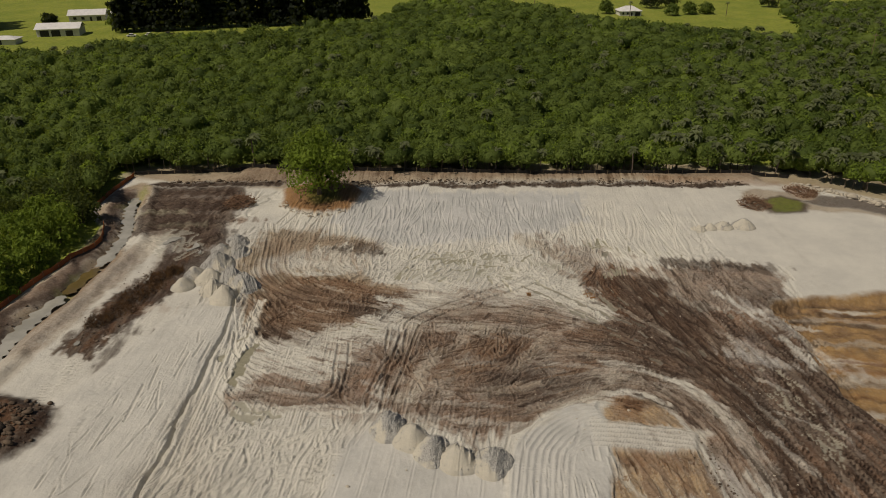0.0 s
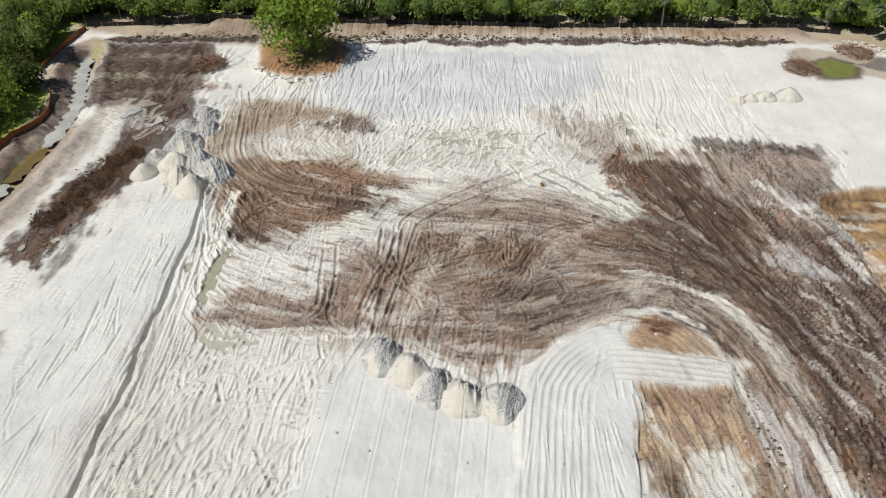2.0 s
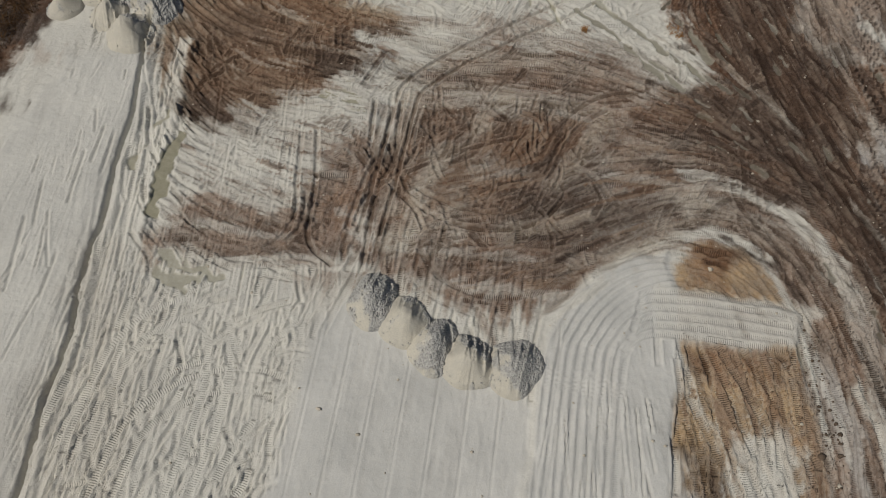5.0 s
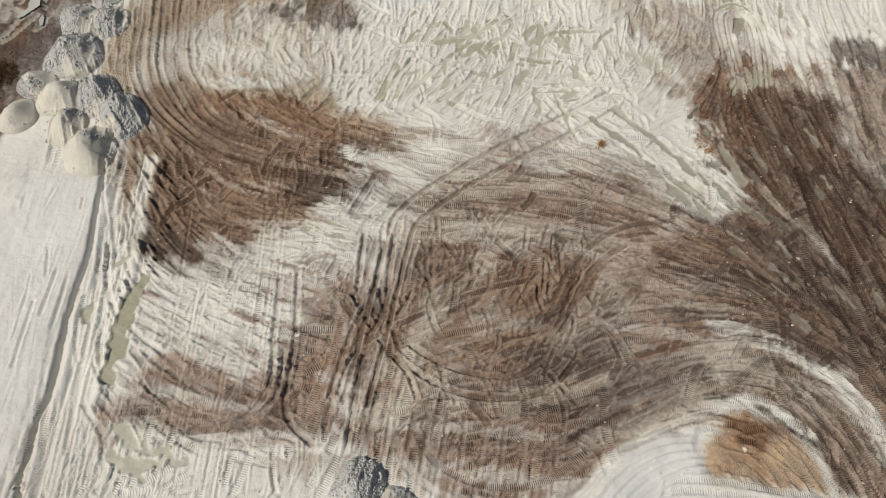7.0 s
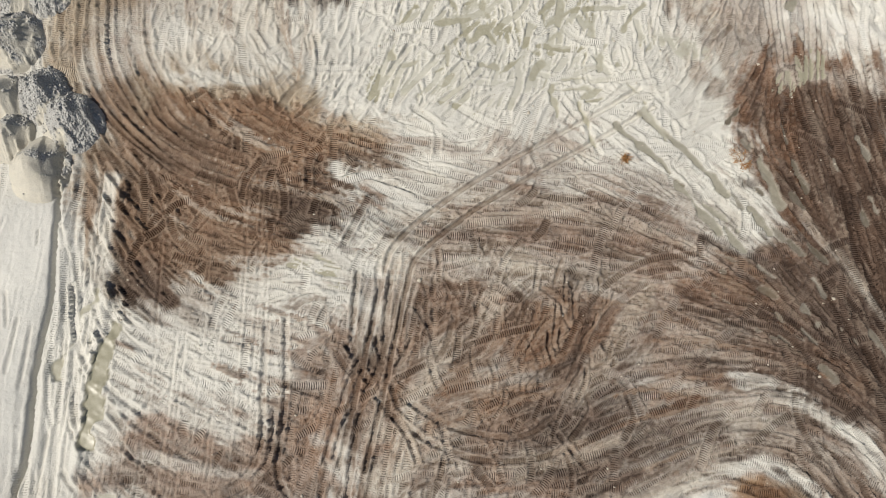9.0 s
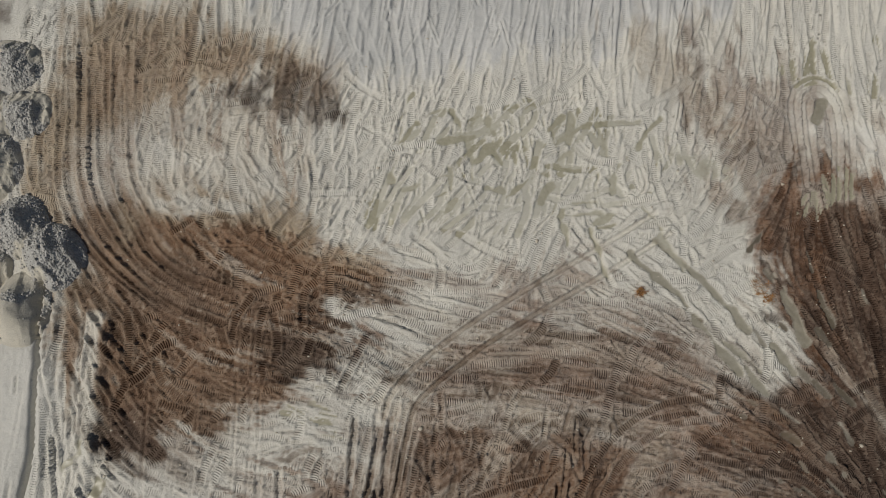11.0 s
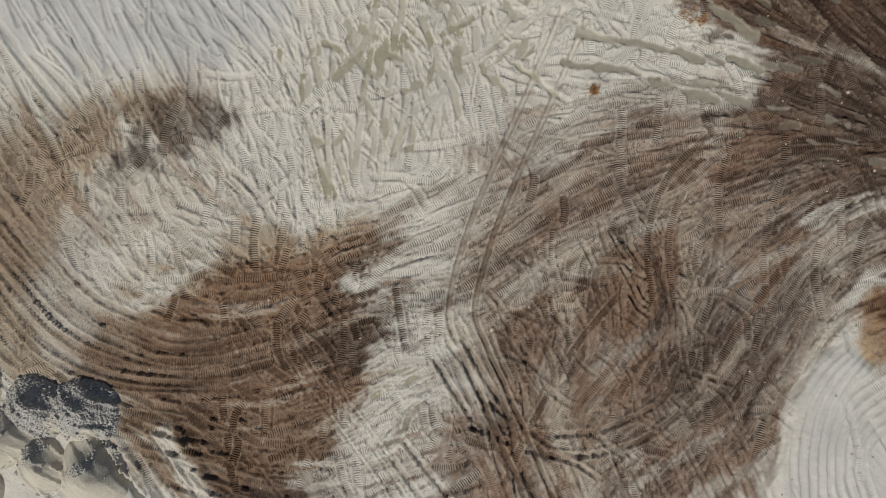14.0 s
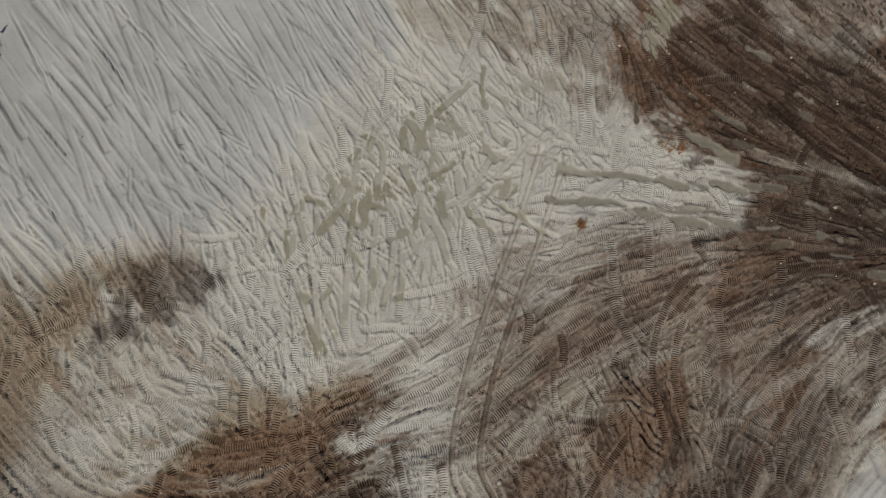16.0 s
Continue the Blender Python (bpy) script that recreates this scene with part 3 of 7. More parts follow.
flecks("brown", [(23, 56), (34, 58), (35, 50), (37, 36), (23, 36)], 0.62, 0.7, 0.5, 0.6, False)
lay(None, [(28, 47), (32.2, 49), (33.6, 44), (35, 38), (34, 34), (31, 34), (29.4, 41)], 0.7, 0.85, 1.0, drag=1.2)
lay("ochre", [(42.4, 51), (45.3, 52), (44.6, 46.2), (42.3, 46.4)], 0.6, 0.9, 0.9)
lay("rust", [(42.8, 50), (44.6, 50.6), (44.2, 47.2), (42.8, 47.2)], 0.6, 0.5, 0.9, clear=False)
lay(None, [(41.2, 45.4), (44.3, 45.4), (45, 40), (42.3, 40)], 0.6, 0.85, 1.0)
# dark loam of the west, and the pale ragged fan beside it
lay("brown", [(-31.2, 86), (-29.9, 90.4), (-25.9, 90.7), (-22.8, 91.7), (-19, 92.1), (-15.6, 90.8), (-12.4, 89.5), (-8, 89.3), (-6, 88), (-7.5, 86.8), (-9.5, 87.1), (-10.1, 84.9),
              (-10.5, 82.6), (-11.1, 80.8), (-11.9, 78.6), (-15.2, 75.9), (-18.5, 74.3), (-21.5, 73.2), (-22.5, 71.9), (-27, 72.2), (-28.9, 76.7), (-30.2, 81.8)], 0.7, 0.76, 0.55, drag=1.2)
lay("tan", [(-34, 84), (-33, 93), (-28, 95), (-18, 94.5), (-10, 91), (-6, 88), (-10, 82), (-15, 76), (-22, 72), (-28, 72), (-30, 78)], 1.6, 0.85, 1.0, clear=False, drag=2.2)
lay("brown", [(-34.6, 89), (-32.5, 93), (-29, 92), (-28.4, 76), (-29.4, 76), (-32.4, 83)], 1.2, 0.7, 1.0, clear=False, drag=2.0)
lay("dark", [(-14.5, 87), (-10.3, 88.6), (-7.4, 88.9), (-6.3, 88), (-9.5, 86.8), (-10.2, 83.4), (-11.1, 80.8), (-13, 78.4), (-17.7, 78.7), (-16.7, 82.3), (-15, 84.2)], 0.8, 0.78, 0.8, clear=False, drag=1.8)
lay("dark", [(-30.5, 86), (-26, 86.5), (-22, 84), (-24, 80), (-29, 80)], 1.5, 0.4, 1.0, clear=False, drag=3.0)
lay("dark", [(-28.6, 76), (-27.4, 71.8), (-24.2, 71.4), (-22.6, 74), (-25.4, 76.6)], 0.8, 0.8, 0.9, clear=False, drag=1.2)
lay("rust", [(-27.5, 90), (-19, 92.4), (-13.8, 90), (-11, 88.8), (-15.6, 85.9), (-21.7, 87.3)], 0.9, 0.34, 0.9, clear=False, drag=1.8)
lay("rust", [(-29, 80), (-24, 82), (-19, 80), (-21, 76), (-27, 75)], 1.6, 0.2, 1.0, clear=False, drag=3.0)
lay(None, [(-27.2, 70.6), (-23.8, 71.5), (-21, 73.2), (-17.3, 75.4), (-13.5, 77.8), (-11.6, 79.8), (-10.1, 83.4), (-9.5, 86.4), (-7, 86.9), (-4.8, 84.4), (-6.4, 81.4), (-6.5, 78.8), (-8.1, 76),
          (-8.6, 74.1), (-11.3, 73.6), (-15.1, 71.7), (-14.2, 67.3), (-17.2, 64.8), (-21.7, 64.2), (-23.6, 62.6), (-26.4, 65)], 0.7, 0.96, 0.9, drag=3.6)
lay("dark", [(6, 77), (12, 79), (20, 77), (30, 75.5), (37, 70), (39, 63), (33, 70), (24, 67.5), (15, 61.8), (9, 61.5), (7, 67)], 1.2, 0.5, 0.9, clear=False, drag=4.0)
lay("brown", [(19, 84), (24, 86), (28, 88), (34, 80), (38, 72), (33, 70), (24, 72), (16, 70), (14, 78)], 1.5, 0.85, 0.8, drag=2.0)
lay("dark", [(22, 83), (26, 85), (30, 86), (36, 78), (38, 72), (33, 71), (27, 74)], 1.5, 0.6, 0.8, clear=False, drag=3.0)
lay("dark", [(-29.5, 88), (-20, 91), (-11, 88.5), (-9.5, 87), (-10.6, 82), (-13, 78), (-20, 74), (-26, 72.5), (-29, 79)], 1.2, 0.2, 0.8, clear=False, drag=3.0)
lay("brown", [(-38.5, 104), (-36.5, 95), (-33.5, 89.5), (-29, 87), (-25, 89.6), (-29.5, 92), (-31.6, 97), (-32, 105)], 1.8, 0.55, 1.0, clear=False, drag=2.5)
FAN = [(-27, 71), (-21, 73.6), (-13.5, 78.2), (-10.1, 83.4), (-9.5, 87), (-6, 87.4), (-4.4, 84.4), (-6, 78.8), (-8, 74), (-14, 71), (-13.6, 66), (-21.7, 62.6), (-26.4, 63)]
flecks("brown", FAN, 0.60, 0.8)
flecks("dark", [(-24, 71), (-13.5, 78.2), (-10.1, 84), (-7, 80), (-12, 74), (-20, 69)], 0.70, 0.85, 0.6)
CORE = [(-8, 62), (-6, 78), (-1, 85), (10, 88), (24, 85), (34, 76), (28, 70), (18, 65), (10, 57), (-6, 57)]
flecks("tan", CORE, 0.70, 0.4, 0.6, 2.0)
flecks("rust", CORE, 0.64, 0.4, 0.3, 2.0, False)
flecks("dark", CORE, 0.66, 0.6, 0.4, 2.0, False)
HAUL = [(24, 96), (27, 104), (34, 102), (39, 94), (43, 84), (45, 68), (48, 56), (43, 58), (39, 68), (33, 77), (29, 85)]
flecks("dark", HAUL, 0.44, 0.8, 0.6, 1.0, False)
flecks("tan", HAUL, 0.78, 0.4, 0.8, 1.0)
lay("brown", [(24, 86), (27, 89), (31, 87), (38, 80), (43, 70), (40, 64), (35, 70), (29, 76), (24, 80)], 1.0, 0.9, 0.7, clear=False, drag=1.5)
lay("dark", [(28.5, 84.6), (32, 85.4), (38, 80), (42, 72), (38, 72), (33, 77), (29.5, 81.5)], 1.2, 0.8, 0.8, clear=False, drag=2.4)
flecks("dark", [(22, 86), (28, 84), (36, 76), (34, 73), (26, 77), (20, 81)], 0.50, 0.85, 0.6, 1.5, False)
EAST = [(44, 88), (54, 92), (57, 76), (60, 56), (52, 50), (46, 62)]
flecks("grey", EAST, 0.70, 0.6, 0.4, 1.5)
flecks("dark", EAST, 0.56, 0.85, 0.6, 1.5, False)
flecks("rust", [(-29, 79), (-27, 89), (-16, 91), (-9, 88), (-12, 80), (-20, 75)], 0.62, 0.3, 0.4, 1.0, False)
flecks("tan", [(-29, 79), (-27, 89), (-16, 91), (-9, 88), (-12, 80), (-20, 75)], 0.70, 0.5, 0.6, 1.0)
flecks("brown", [(-36, 104), (-34, 92), (-28, 92), (-18, 94), (-16, 105), (-28, 108)], 0.60, 0.5, 0.4, 2.0, False)
flecks("brown", [(-6, 88), (0, 92), (12, 94), (22, 93), (24, 87), (10, 89)], 0.62, 0.5, 0.6, 1.5, False)
flecks("brown", [(-26, 62), (-24, 54), (-4, 57), (10, 57), (8, 60), (-8, 60)], 0.60, 0.6, 0.5, 1.0, False)
lay("brown", [(9, 86.5), (16, 86), (20, 84), (26, 85), (30, 88), (36, 80), (43, 70), (41, 60), (37, 66), (33, 70.5), (24, 67), (15, 61), (10, 60), (4, 62), (0, 68), (2, 78)], 1.6, 0.6, 0.8, clear=False, drag=2.0)
lay("brown", [(27, 100), (33, 102), (40, 94), (45, 88), (54, 92), (56, 78), (60, 56), (60, 40), (44, 40), (42, 58), (38, 68), (31, 80), (27, 90)], 1.4, 0.75, 0.8, clear=False, drag=2.0)
# grey silt of the lobe, the apron and the north
lay(None, [(11.4, 20), (11.6, 53.4), (12.4, 57.1), (14.9, 60.6), (18.3, 63.5), (22.3, 64.7), (23.1, 61.6), (22.6, 52), (22, 20)], 0.35, 1.0, 0.12)
lay("grey", [(11.3, 20), (11.5, 53.4), (12.3, 57.1), (14.8, 60.7), (18.2, 63.6), (22.3, 64.8), (23.2, 61.6), (23.0, 52), (22, 20)], 0.5, 0.5, 0.15)
lay("grey", [(-10, 20), (-8.5, 53), (-5, 56), (9, 50), (11.3, 48), (11, 20)], 0.8, 0.45, 0.2)
lay("grey", [(-29, 114.5), (-18, 107), (-13, 105.5), (-6, 108), (2, 111.5), (12, 115), (24, 124), (24, 140), (-20, 133), (-27, 124)], 1.5, 0.78, 1.0, drag=2.5)
lay("olive", [(-11, 98.5), (-9, 102), (0, 104), (14, 106), (22, 104), (20, 100), (8, 96), (-6, 93.5)], 3.5, 0.35, 1.6)
lay("tan", [(-56, 128), (-30, 131), (-24, 137), (4, 143), (40, 150), (66, 155.5), (82, 153), (92, 147), (110, 140), (120, 170), (60, 168), (-82, 138), (-82, 130)],
    1.5, 0.9, 0.6)
lay("brown", [(-56, 132), (-26, 139), (4, 144.5), (40, 151.5), (66, 157), (66, 161), (40, 156), (4, 149), (-26, 144), (-56, 139)], 1.2, 0.4, 1.2, clear=False)
lay("dark", [(-72.0, 125.2), (-52.9, 129.5), (-47.7, 119.7), (-46.7, 107.3), (-44.3, 99.3), (-43.4, 92), (-46.0, 80.5), (-52, 73), (-53.5, 95.9), (-56.5, 101.7),
             (-63.6, 101.5), (-67.5, 112.3)], 0.7, 0.85, 0.9)
lay("brown", [(-70.0, 124), (-54, 128), (-48.7, 119.7), (-48, 107.3), (-46, 99), (-47, 84), (-52, 82), (-54, 100), (-62, 103), (-66.5, 112.3)], 2.0, 0.9, 0.7, clear=False)
lay("dark", [(-52.5, 88.4), (-53.8, 80.5), (-54.7, 70.4), (-54.1, 64.7), (-48.9, 63.2), (-46.4, 72.3), (-45.4, 82.6), (-47.5, 89.5)], 0.4, 1.0, 0.9, drag=1.5)
lay("dark", [(-56, 54), (-50.5, 53.8), (-46.0, 52.3), (-44.8, 47.2), (-45, 41), (-50, 36), (-62, 36), (-62, 50)], 1.0, 1.0, 0.7)
lay("rust", [(-54, 52), (-48, 50), (-47, 44), (-54, 42)], 2.0, 0.6, 1.0, clear=False)
lay("tan", [(-70, 103), (-66, 104), (-60.5, 92), (-60, 72), (-62, 50), (-70, 50), (-69, 72), (-69.5, 84), (-66.5, 97)], 0.8, 0.9, 0.4)
lay("tan", [(-79, 121), (-76, 128), (-71, 125), (-68, 111), (-64, 104), (-70, 103), (-77, 110)], 0.8, 0.9, 0.4)
lay("grass", [(-66, 86), (-64.5, 88), (-63.6, 82), (-64.2, 76), (-66.5, 78)], 0.8, 0.45, 1.2, clear=False)
lay("grass", [(-74, 122), (-72, 124), (-71, 114), (-74, 112)], 0.8, 0.5, 0.9, clear=False)
lay_line("tan", [(-58.6, 102.6), (-58.4, 94), (-58.4, 84), (-58.7, 77), (-58.2, 66), (-58.6, 40)], 2.3, 0.35, 0.35, 0.35)
lay("ochre", [(-42.9, 128.9), (-39.6, 119.4), (-32.2, 117.4), (-25.6, 120.5), (-24.9, 129.2), (-29.0, 133.7), (-36.4, 135.0)], 0.8, 0.95, 0.4)
lay("rust", [(-42.9, 128.9), (-39.6, 119.4), (-32.2, 117.4), (-25.6, 120.5), (-24.9, 129.2), (-29.0, 133.7), (-36.4, 135.0)], 0.8, 0.85, 0.4, clear=False)
lay("grass", [(-36, 124), (-33, 121), (-29, 124), (-31, 129), (-35, 129)], 1.0, 0.5, 0.6, clear=False)
lay("dark", [(62, 143), (68.2, 147), (74, 144), (72, 137.4), (63, 135.8)], 0.8, 0.9, 0.4)
lay("grass", [(63.7, 143), (68.2, 146), (72.7, 143.2), (70.8, 138.4), (64.4, 136.8)], 0.8, 0.55, 0.4, clear=False)
lay("rust", [(70, 152), (74, 156), (78, 150), (76, 144), (72, 147)], 0.8, 0.7, 0.4)
lay("tan", [(60, 137), (60, 148), (64, 151), (90, 146), (110, 136), (80, 139.5)], 0.9, 0.7, 0.5, clear=False)
lay_line("dark", [(-71, 126.5), (-54, 130.5), (-45, 132.4)], 1.6, 0.8, 1.0, 1.0)
lay_line("dark", [(-24, 135.6), (4, 141.6), (40, 148.6), (62, 152.6)], 1.1, 0.6, 0.95, 1.0)
lay_line("rust", [(40, 150.8), (56, 153.6), (70, 155)], 1.2, 0.8, 0.6, 1.0, clear=False)
lay("dark", [(72, 143), (82, 141.8), (110, 132), (114, 138), (88, 147), (78, 149)], 0.8, 0.8, 0.5)
for x, y, ln, kind, st in ((-62, 120, 5, "dark", 0.6), (-57, 122, 6, "grey", 0.3), (-66, 112, 4, "olive", 0.5), (-60, 112, 5, "dark", 0.6), (-54, 114, 5, "grey", 0.25),
                           (-57, 107, 4, "olive", 0.6), (-51, 105, 4, "dark", 0.7), (-49, 111, 4, "brown", 0.7), (-60, 104, 3, "dark", 0.6), (-49, 97, 4, "grey", 0.5),
                           (-47, 91, 4, "dark", 0.7), (-50.5, 76, 4, "rust", 0.35), (-51, 84, 4, "rust", 0.3), (-51, 69, 3, "dark", 0.8), (-64, 118, 4, "brown", 0.6)):
    smear(kind, x - ln * 0.7, y - 0.6, x + ln * 0.7, y + 0.8, 1.6, st)
for n in range(34):
    x, y = rng.uniform(57, 76), rng.uniform(66, 100)
    smear(("dark", "tan", "rust", "brown", None)[n % 5], x - rng.uniform(2, 6), y - 0.3, x + rng.uniform(2, 6), y + 0.3, rng.uniform(0.3, 0.9), rng.uniform(0.3, 0.7))
# rough grey banks of the ditch
lay_line("brown", [(-76.8, 121), (-74, 113), (-70.5, 105.5), (-68, 98.5), (-66.8, 88), (-67, 79), (-66.8, 70), (-66, 55)], 1.8, 0.8, 0.8, 0.8)
lay_line("dark", [(-76, 121), (-73.4, 113), (-69.6, 105.5), (-67.2, 98.5), (-66, 88), (-66.2, 79), (-66, 70), (-65, 55)], 1.2, 0.9, 0.8, 1.2, clear=False)
# pale sand dragged along the bend, and the rim of the lobe
lay_line(None, [(23.7, 75), (29.5, 73.6), (33.4, 71.5), (36.9, 67.6), (39.3, 62.5), (40.7, 55), (41.6, 48), (42, 40)], 0.55, 0.7, 0.9, 0.4, drag=1.3)
lay_line(None, [(11.9, 55.5), (14.9, 60.8), (19, 64.5), (22.8, 66.5), (25.7, 67.9), (28.2, 68), (30.6, 65.8), (33.1, 62.2), (34.4, 58.5)], 0.3, 0.4, 0.9, 0.2, drag=0.6)
lay_line(None, [(10.3, 95.8), (18.1, 92), (23.1, 87.6), (24.6, 87)], 0.9, 1.0, 0.8, 0.8, drag=1.5)
# streaks and stains along the machines' ways
SMEARS = []
SMEARS.append(('tan', [
    (-3.5, 78.3, 13, 81.2, 1.3, 0.3), (11.4, 112.9, 17.8, 108.5, 2, 0.4), (-30.7, 99.8, -22.9, 100.7, 2.9, 0.3), (-39.6, 94.3, -35.4, 96, 1.9, 0.4)]))
SMEARS.append(('rust', [
    (18.5, 81.3, 24, 81, 1.5, 0.24), (-26.2, 81.6, -16.6, 79.1, 1.5, 0.18), (-6.8, 68.7, -2.3, 68.7, 1.1, 0.27), (-11.5, 64.5, -7.8, 61.4, 1, 0.18), (7.7, 76.2, 10.1, 76.4, 1.3, 0.21), (1.7, 89.6, 3, 89.6, 0.6, 0.18), 
    (-26.3, 90.1, -12.7, 91, 0.6, 0.36), (-16.1, 89.5, -6.9, 89.3, 0.8, 0.36), (-24.7, 89, -14.1, 88.5, 0.9, 0.3), (30.6, 53, 32.4, 49.5, 0.8, 0.36), (36.4, 48.4, 36.9, 45.6, 0.8, 0.3), (42.9, 50.1, 43.2, 46.6, 0.8, 0.42), 
    (25.2, 64.3, 26.9, 63, 1.3, 0.36), (25.8, 54.9, 29.7, 54.8, 1, 0.3)]))
SMEARS.append((None, [
    (-9.5, 64.1, -6.5, 63.5, 0.5, 0.4), (-7.9, 62.1, -6.9, 61.5, 0.4, 0.35), (3.5, 71.2, 7.4, 71.4, 0.8, 0.25), (6.1, 78.3, 8.2, 77.7, 0.5, 0.25), (11.7, 79.8, 13.2, 79.5, 0.4, 0.25), (-1.4, 66.2, 1.8, 64, 0.8, 0.25), 
    (17.1, 90.8, 22.6, 86, 0.8, 0.6), (23.5, 88.8, 25, 87, 0.5, 0.5), (29.4, 73.3, 33.4, 71.1, 0.6, 0.5), (33.4, 71.1, 36.9, 68.1, 0.7, 0.6), (36.9, 68.1, 39.1, 62.5, 0.7, 0.6), 
    (14.9, 72.7, 29.4, 73.5, 0.6, 0.3)]))
SMEARS.append((None, [
    (11.5, 56.1, 15.6, 60.1, 0.5, 0.9), (22.7, 66.4, 25, 67.5, 0.5, 0.9), (25, 67.5, 29.8, 67.1, 0.4, 0.85), (19.5, 92.4, 24.6, 87.2, 0.6, 0.5), (-26, 67.7, -20.6, 67, 0.9, 0.9), (-23.7, 69.9, -14.6, 69, 1.1, 0.9), 
    (-21.8, 71.9, -13.8, 71.9, 1, 0.9), (-15.9, 74.8, -7.8, 78.6, 1.3, 0.9), (-10.9, 80.2, -6.2, 83.4, 1.4, 0.95), (-10.5, 86.2, -5.6, 85.7, 1.1, 0.9), (-24.5, 63.9, -14.2, 64, 0.6, 0.45), (-24, 60.4, -13.9, 60.6, 0.5, 0.35), 
    (-22.2, 66, -14.1, 65.9, 0.7, 0.6), (-10, 76.1, -7.5, 75.5, 0.8, 0.6)]))
SMEARS.append((None, [
    (-23.2, 54, -6.5, 58.6, 0.6, 0.8), (-4.5, 57.9, 11, 58.7, 0.8, 0.35), (-2.8, 61.3, 9.6, 62.1, 0.5, 0.3), (-23.9, 56.4, -8.4, 59, 0.4, 0.4), (-29.9, 94.1, -22.7, 94.9, 2.3, 0.5), (-26.7, 92.1, -21.4, 93, 0.6, 0.7), 
    (-32.2, 96.1, -26.2, 96.2, 1.4, 0.35), (44.8, 83.1, 47.4, 80, 1.0, 0.4), (45.6, 73.4, 47.9, 71.6, 0.4, 0.4), (45.6, 66.7, 50.1, 64.1, 0.3, 0.4), (50.6, 72.6, 53.2, 62.4, 0.3, 0.4), (52.2, 84.3, 53.4, 80.7, 1.1, 0.8), 
    (45.1, 97.7, 49.9, 89.7, 0.7, 0.6), (27.3, 102.7, 32.8, 102.9, 1.2, 0.3)]))
SMEARS.append((None, [
    (17.3, 99, 24.5, 90.3, 0.8, 0.5), (28.8, 88.6, 35.8, 81.7, 0.3, 0.3), (40.9, 73.1, 45.5, 63.8, 0.4, 0.4), (43.7, 61.7, 46.2, 57, 0.7, 0.5), (31.2, 48.2, 34.2, 38, 0.8, 0.6), 
    (42.9, 45.5, 43.8, 43.5, 1.2, 0.9), (39, 54.4, 41.1, 46.3, 0.5, 0.6), (34.4, 61.3, 37.3, 48, 0.3, 0.4), (22, 59.9, 34.4, 61.3, 0.7, 0.5)]))
SMEARS.append(('dark', [
    (9.3, 79.1, 11.3, 70.9, 1.3, 0.6), (-14.2, 82.8, -10.8, 81, 1.1, 0.8), (-18.2, 83.7, -9.4, 82.8, 1.8, 0.5), (-24.8, 74.2, -21.6, 72.2, 1, 0.6), (-28, 73.1, -25.6, 72.5, 0.8, 0.8), (12.1, 62.7, 16.2, 65.5, 0.4, 0.95), 
    (11.9, 60.8, 14.5, 61.8, 0.3, 0.85), (8.4, 64.2, 13.9, 65.5, 0.3, 0.8), (16.5, 67.4, 30.5, 72, 1, 0.55), (14.7, 66, 26.3, 69.6, 0.6, 0.5), (10.3, 67.1, 14.9, 69.1, 0.6, 0.5), (24.2, 71.4, 30.4, 72.7, 0.6, 0.45), 
    (31.2, 81.4, 33, 81.4, 0.9, 0.9), (34, 81.4, 37, 81.4, 0.8, 0.9)]))
SMEARS.append(('dark', [
    (34.9, 76, 35.7, 74.4, 0.6, 0.9), (20.4, 85.4, 23, 84.5, 0.4, 0.8), (22.6, 82.5, 26.2, 81.5, 0.4, 0.8), (24.8, 84.6, 27.6, 83.9, 0.4, 0.8), (26.1, 83.7, 28.4, 82.3, 0.4, 0.7), (28.8, 80.3, 32.1, 79.5, 0.5, 0.8), 
    (22.9, 85.5, 24.5, 85.1, 0.4, 0.8), (25.7, 82.3, 27, 81.7, 0.3, 0.8), (23.2, 91.4, 25.8, 91.6, 0.5, 0.8), (24.9, 89.5, 25.7, 89.2, 0.3, 0.7), (18.7, 89.4, 23.1, 86.6, 0.4, 0.6), (30.6, 78.3, 34.2, 76.9, 0.5, 0.6), 
    (-22.8, 102.2, -16.3, 102.6, 1.4, 0.75), (-20.7, 103.8, -18, 104, 1, 0.6)]))
SMEARS.append(('dark', [
    (38.9, 108.6, 46, 109.7, 1.7, 0.8), (45.3, 108, 54.7, 109.3, 1.7, 0.6), (54.6, 72.3, 56.4, 67.6, 2.4, 0.9), (53.1, 99.3, 56.2, 95.2, 1.6, 0.5), (43.3, 65.3, 51.7, 57.9, 1.4, 0.5), (38.9, 96.6, 44.9, 88.7, 1.4, 0.4), 
    (23.6, 46.3, 25.7, 45, 0.8, 0.6), (26.2, 44.5, 26.9, 40.8, 0.6, 0.85), (26.7, 38.3, 30, 38.3, 0.7, 0.8), (42.7, 53.7, 42.9, 50.1, 0.8, 0.6), 
    (40.1, 57.2, 44, 45.6, 0.9, 0.4)]))
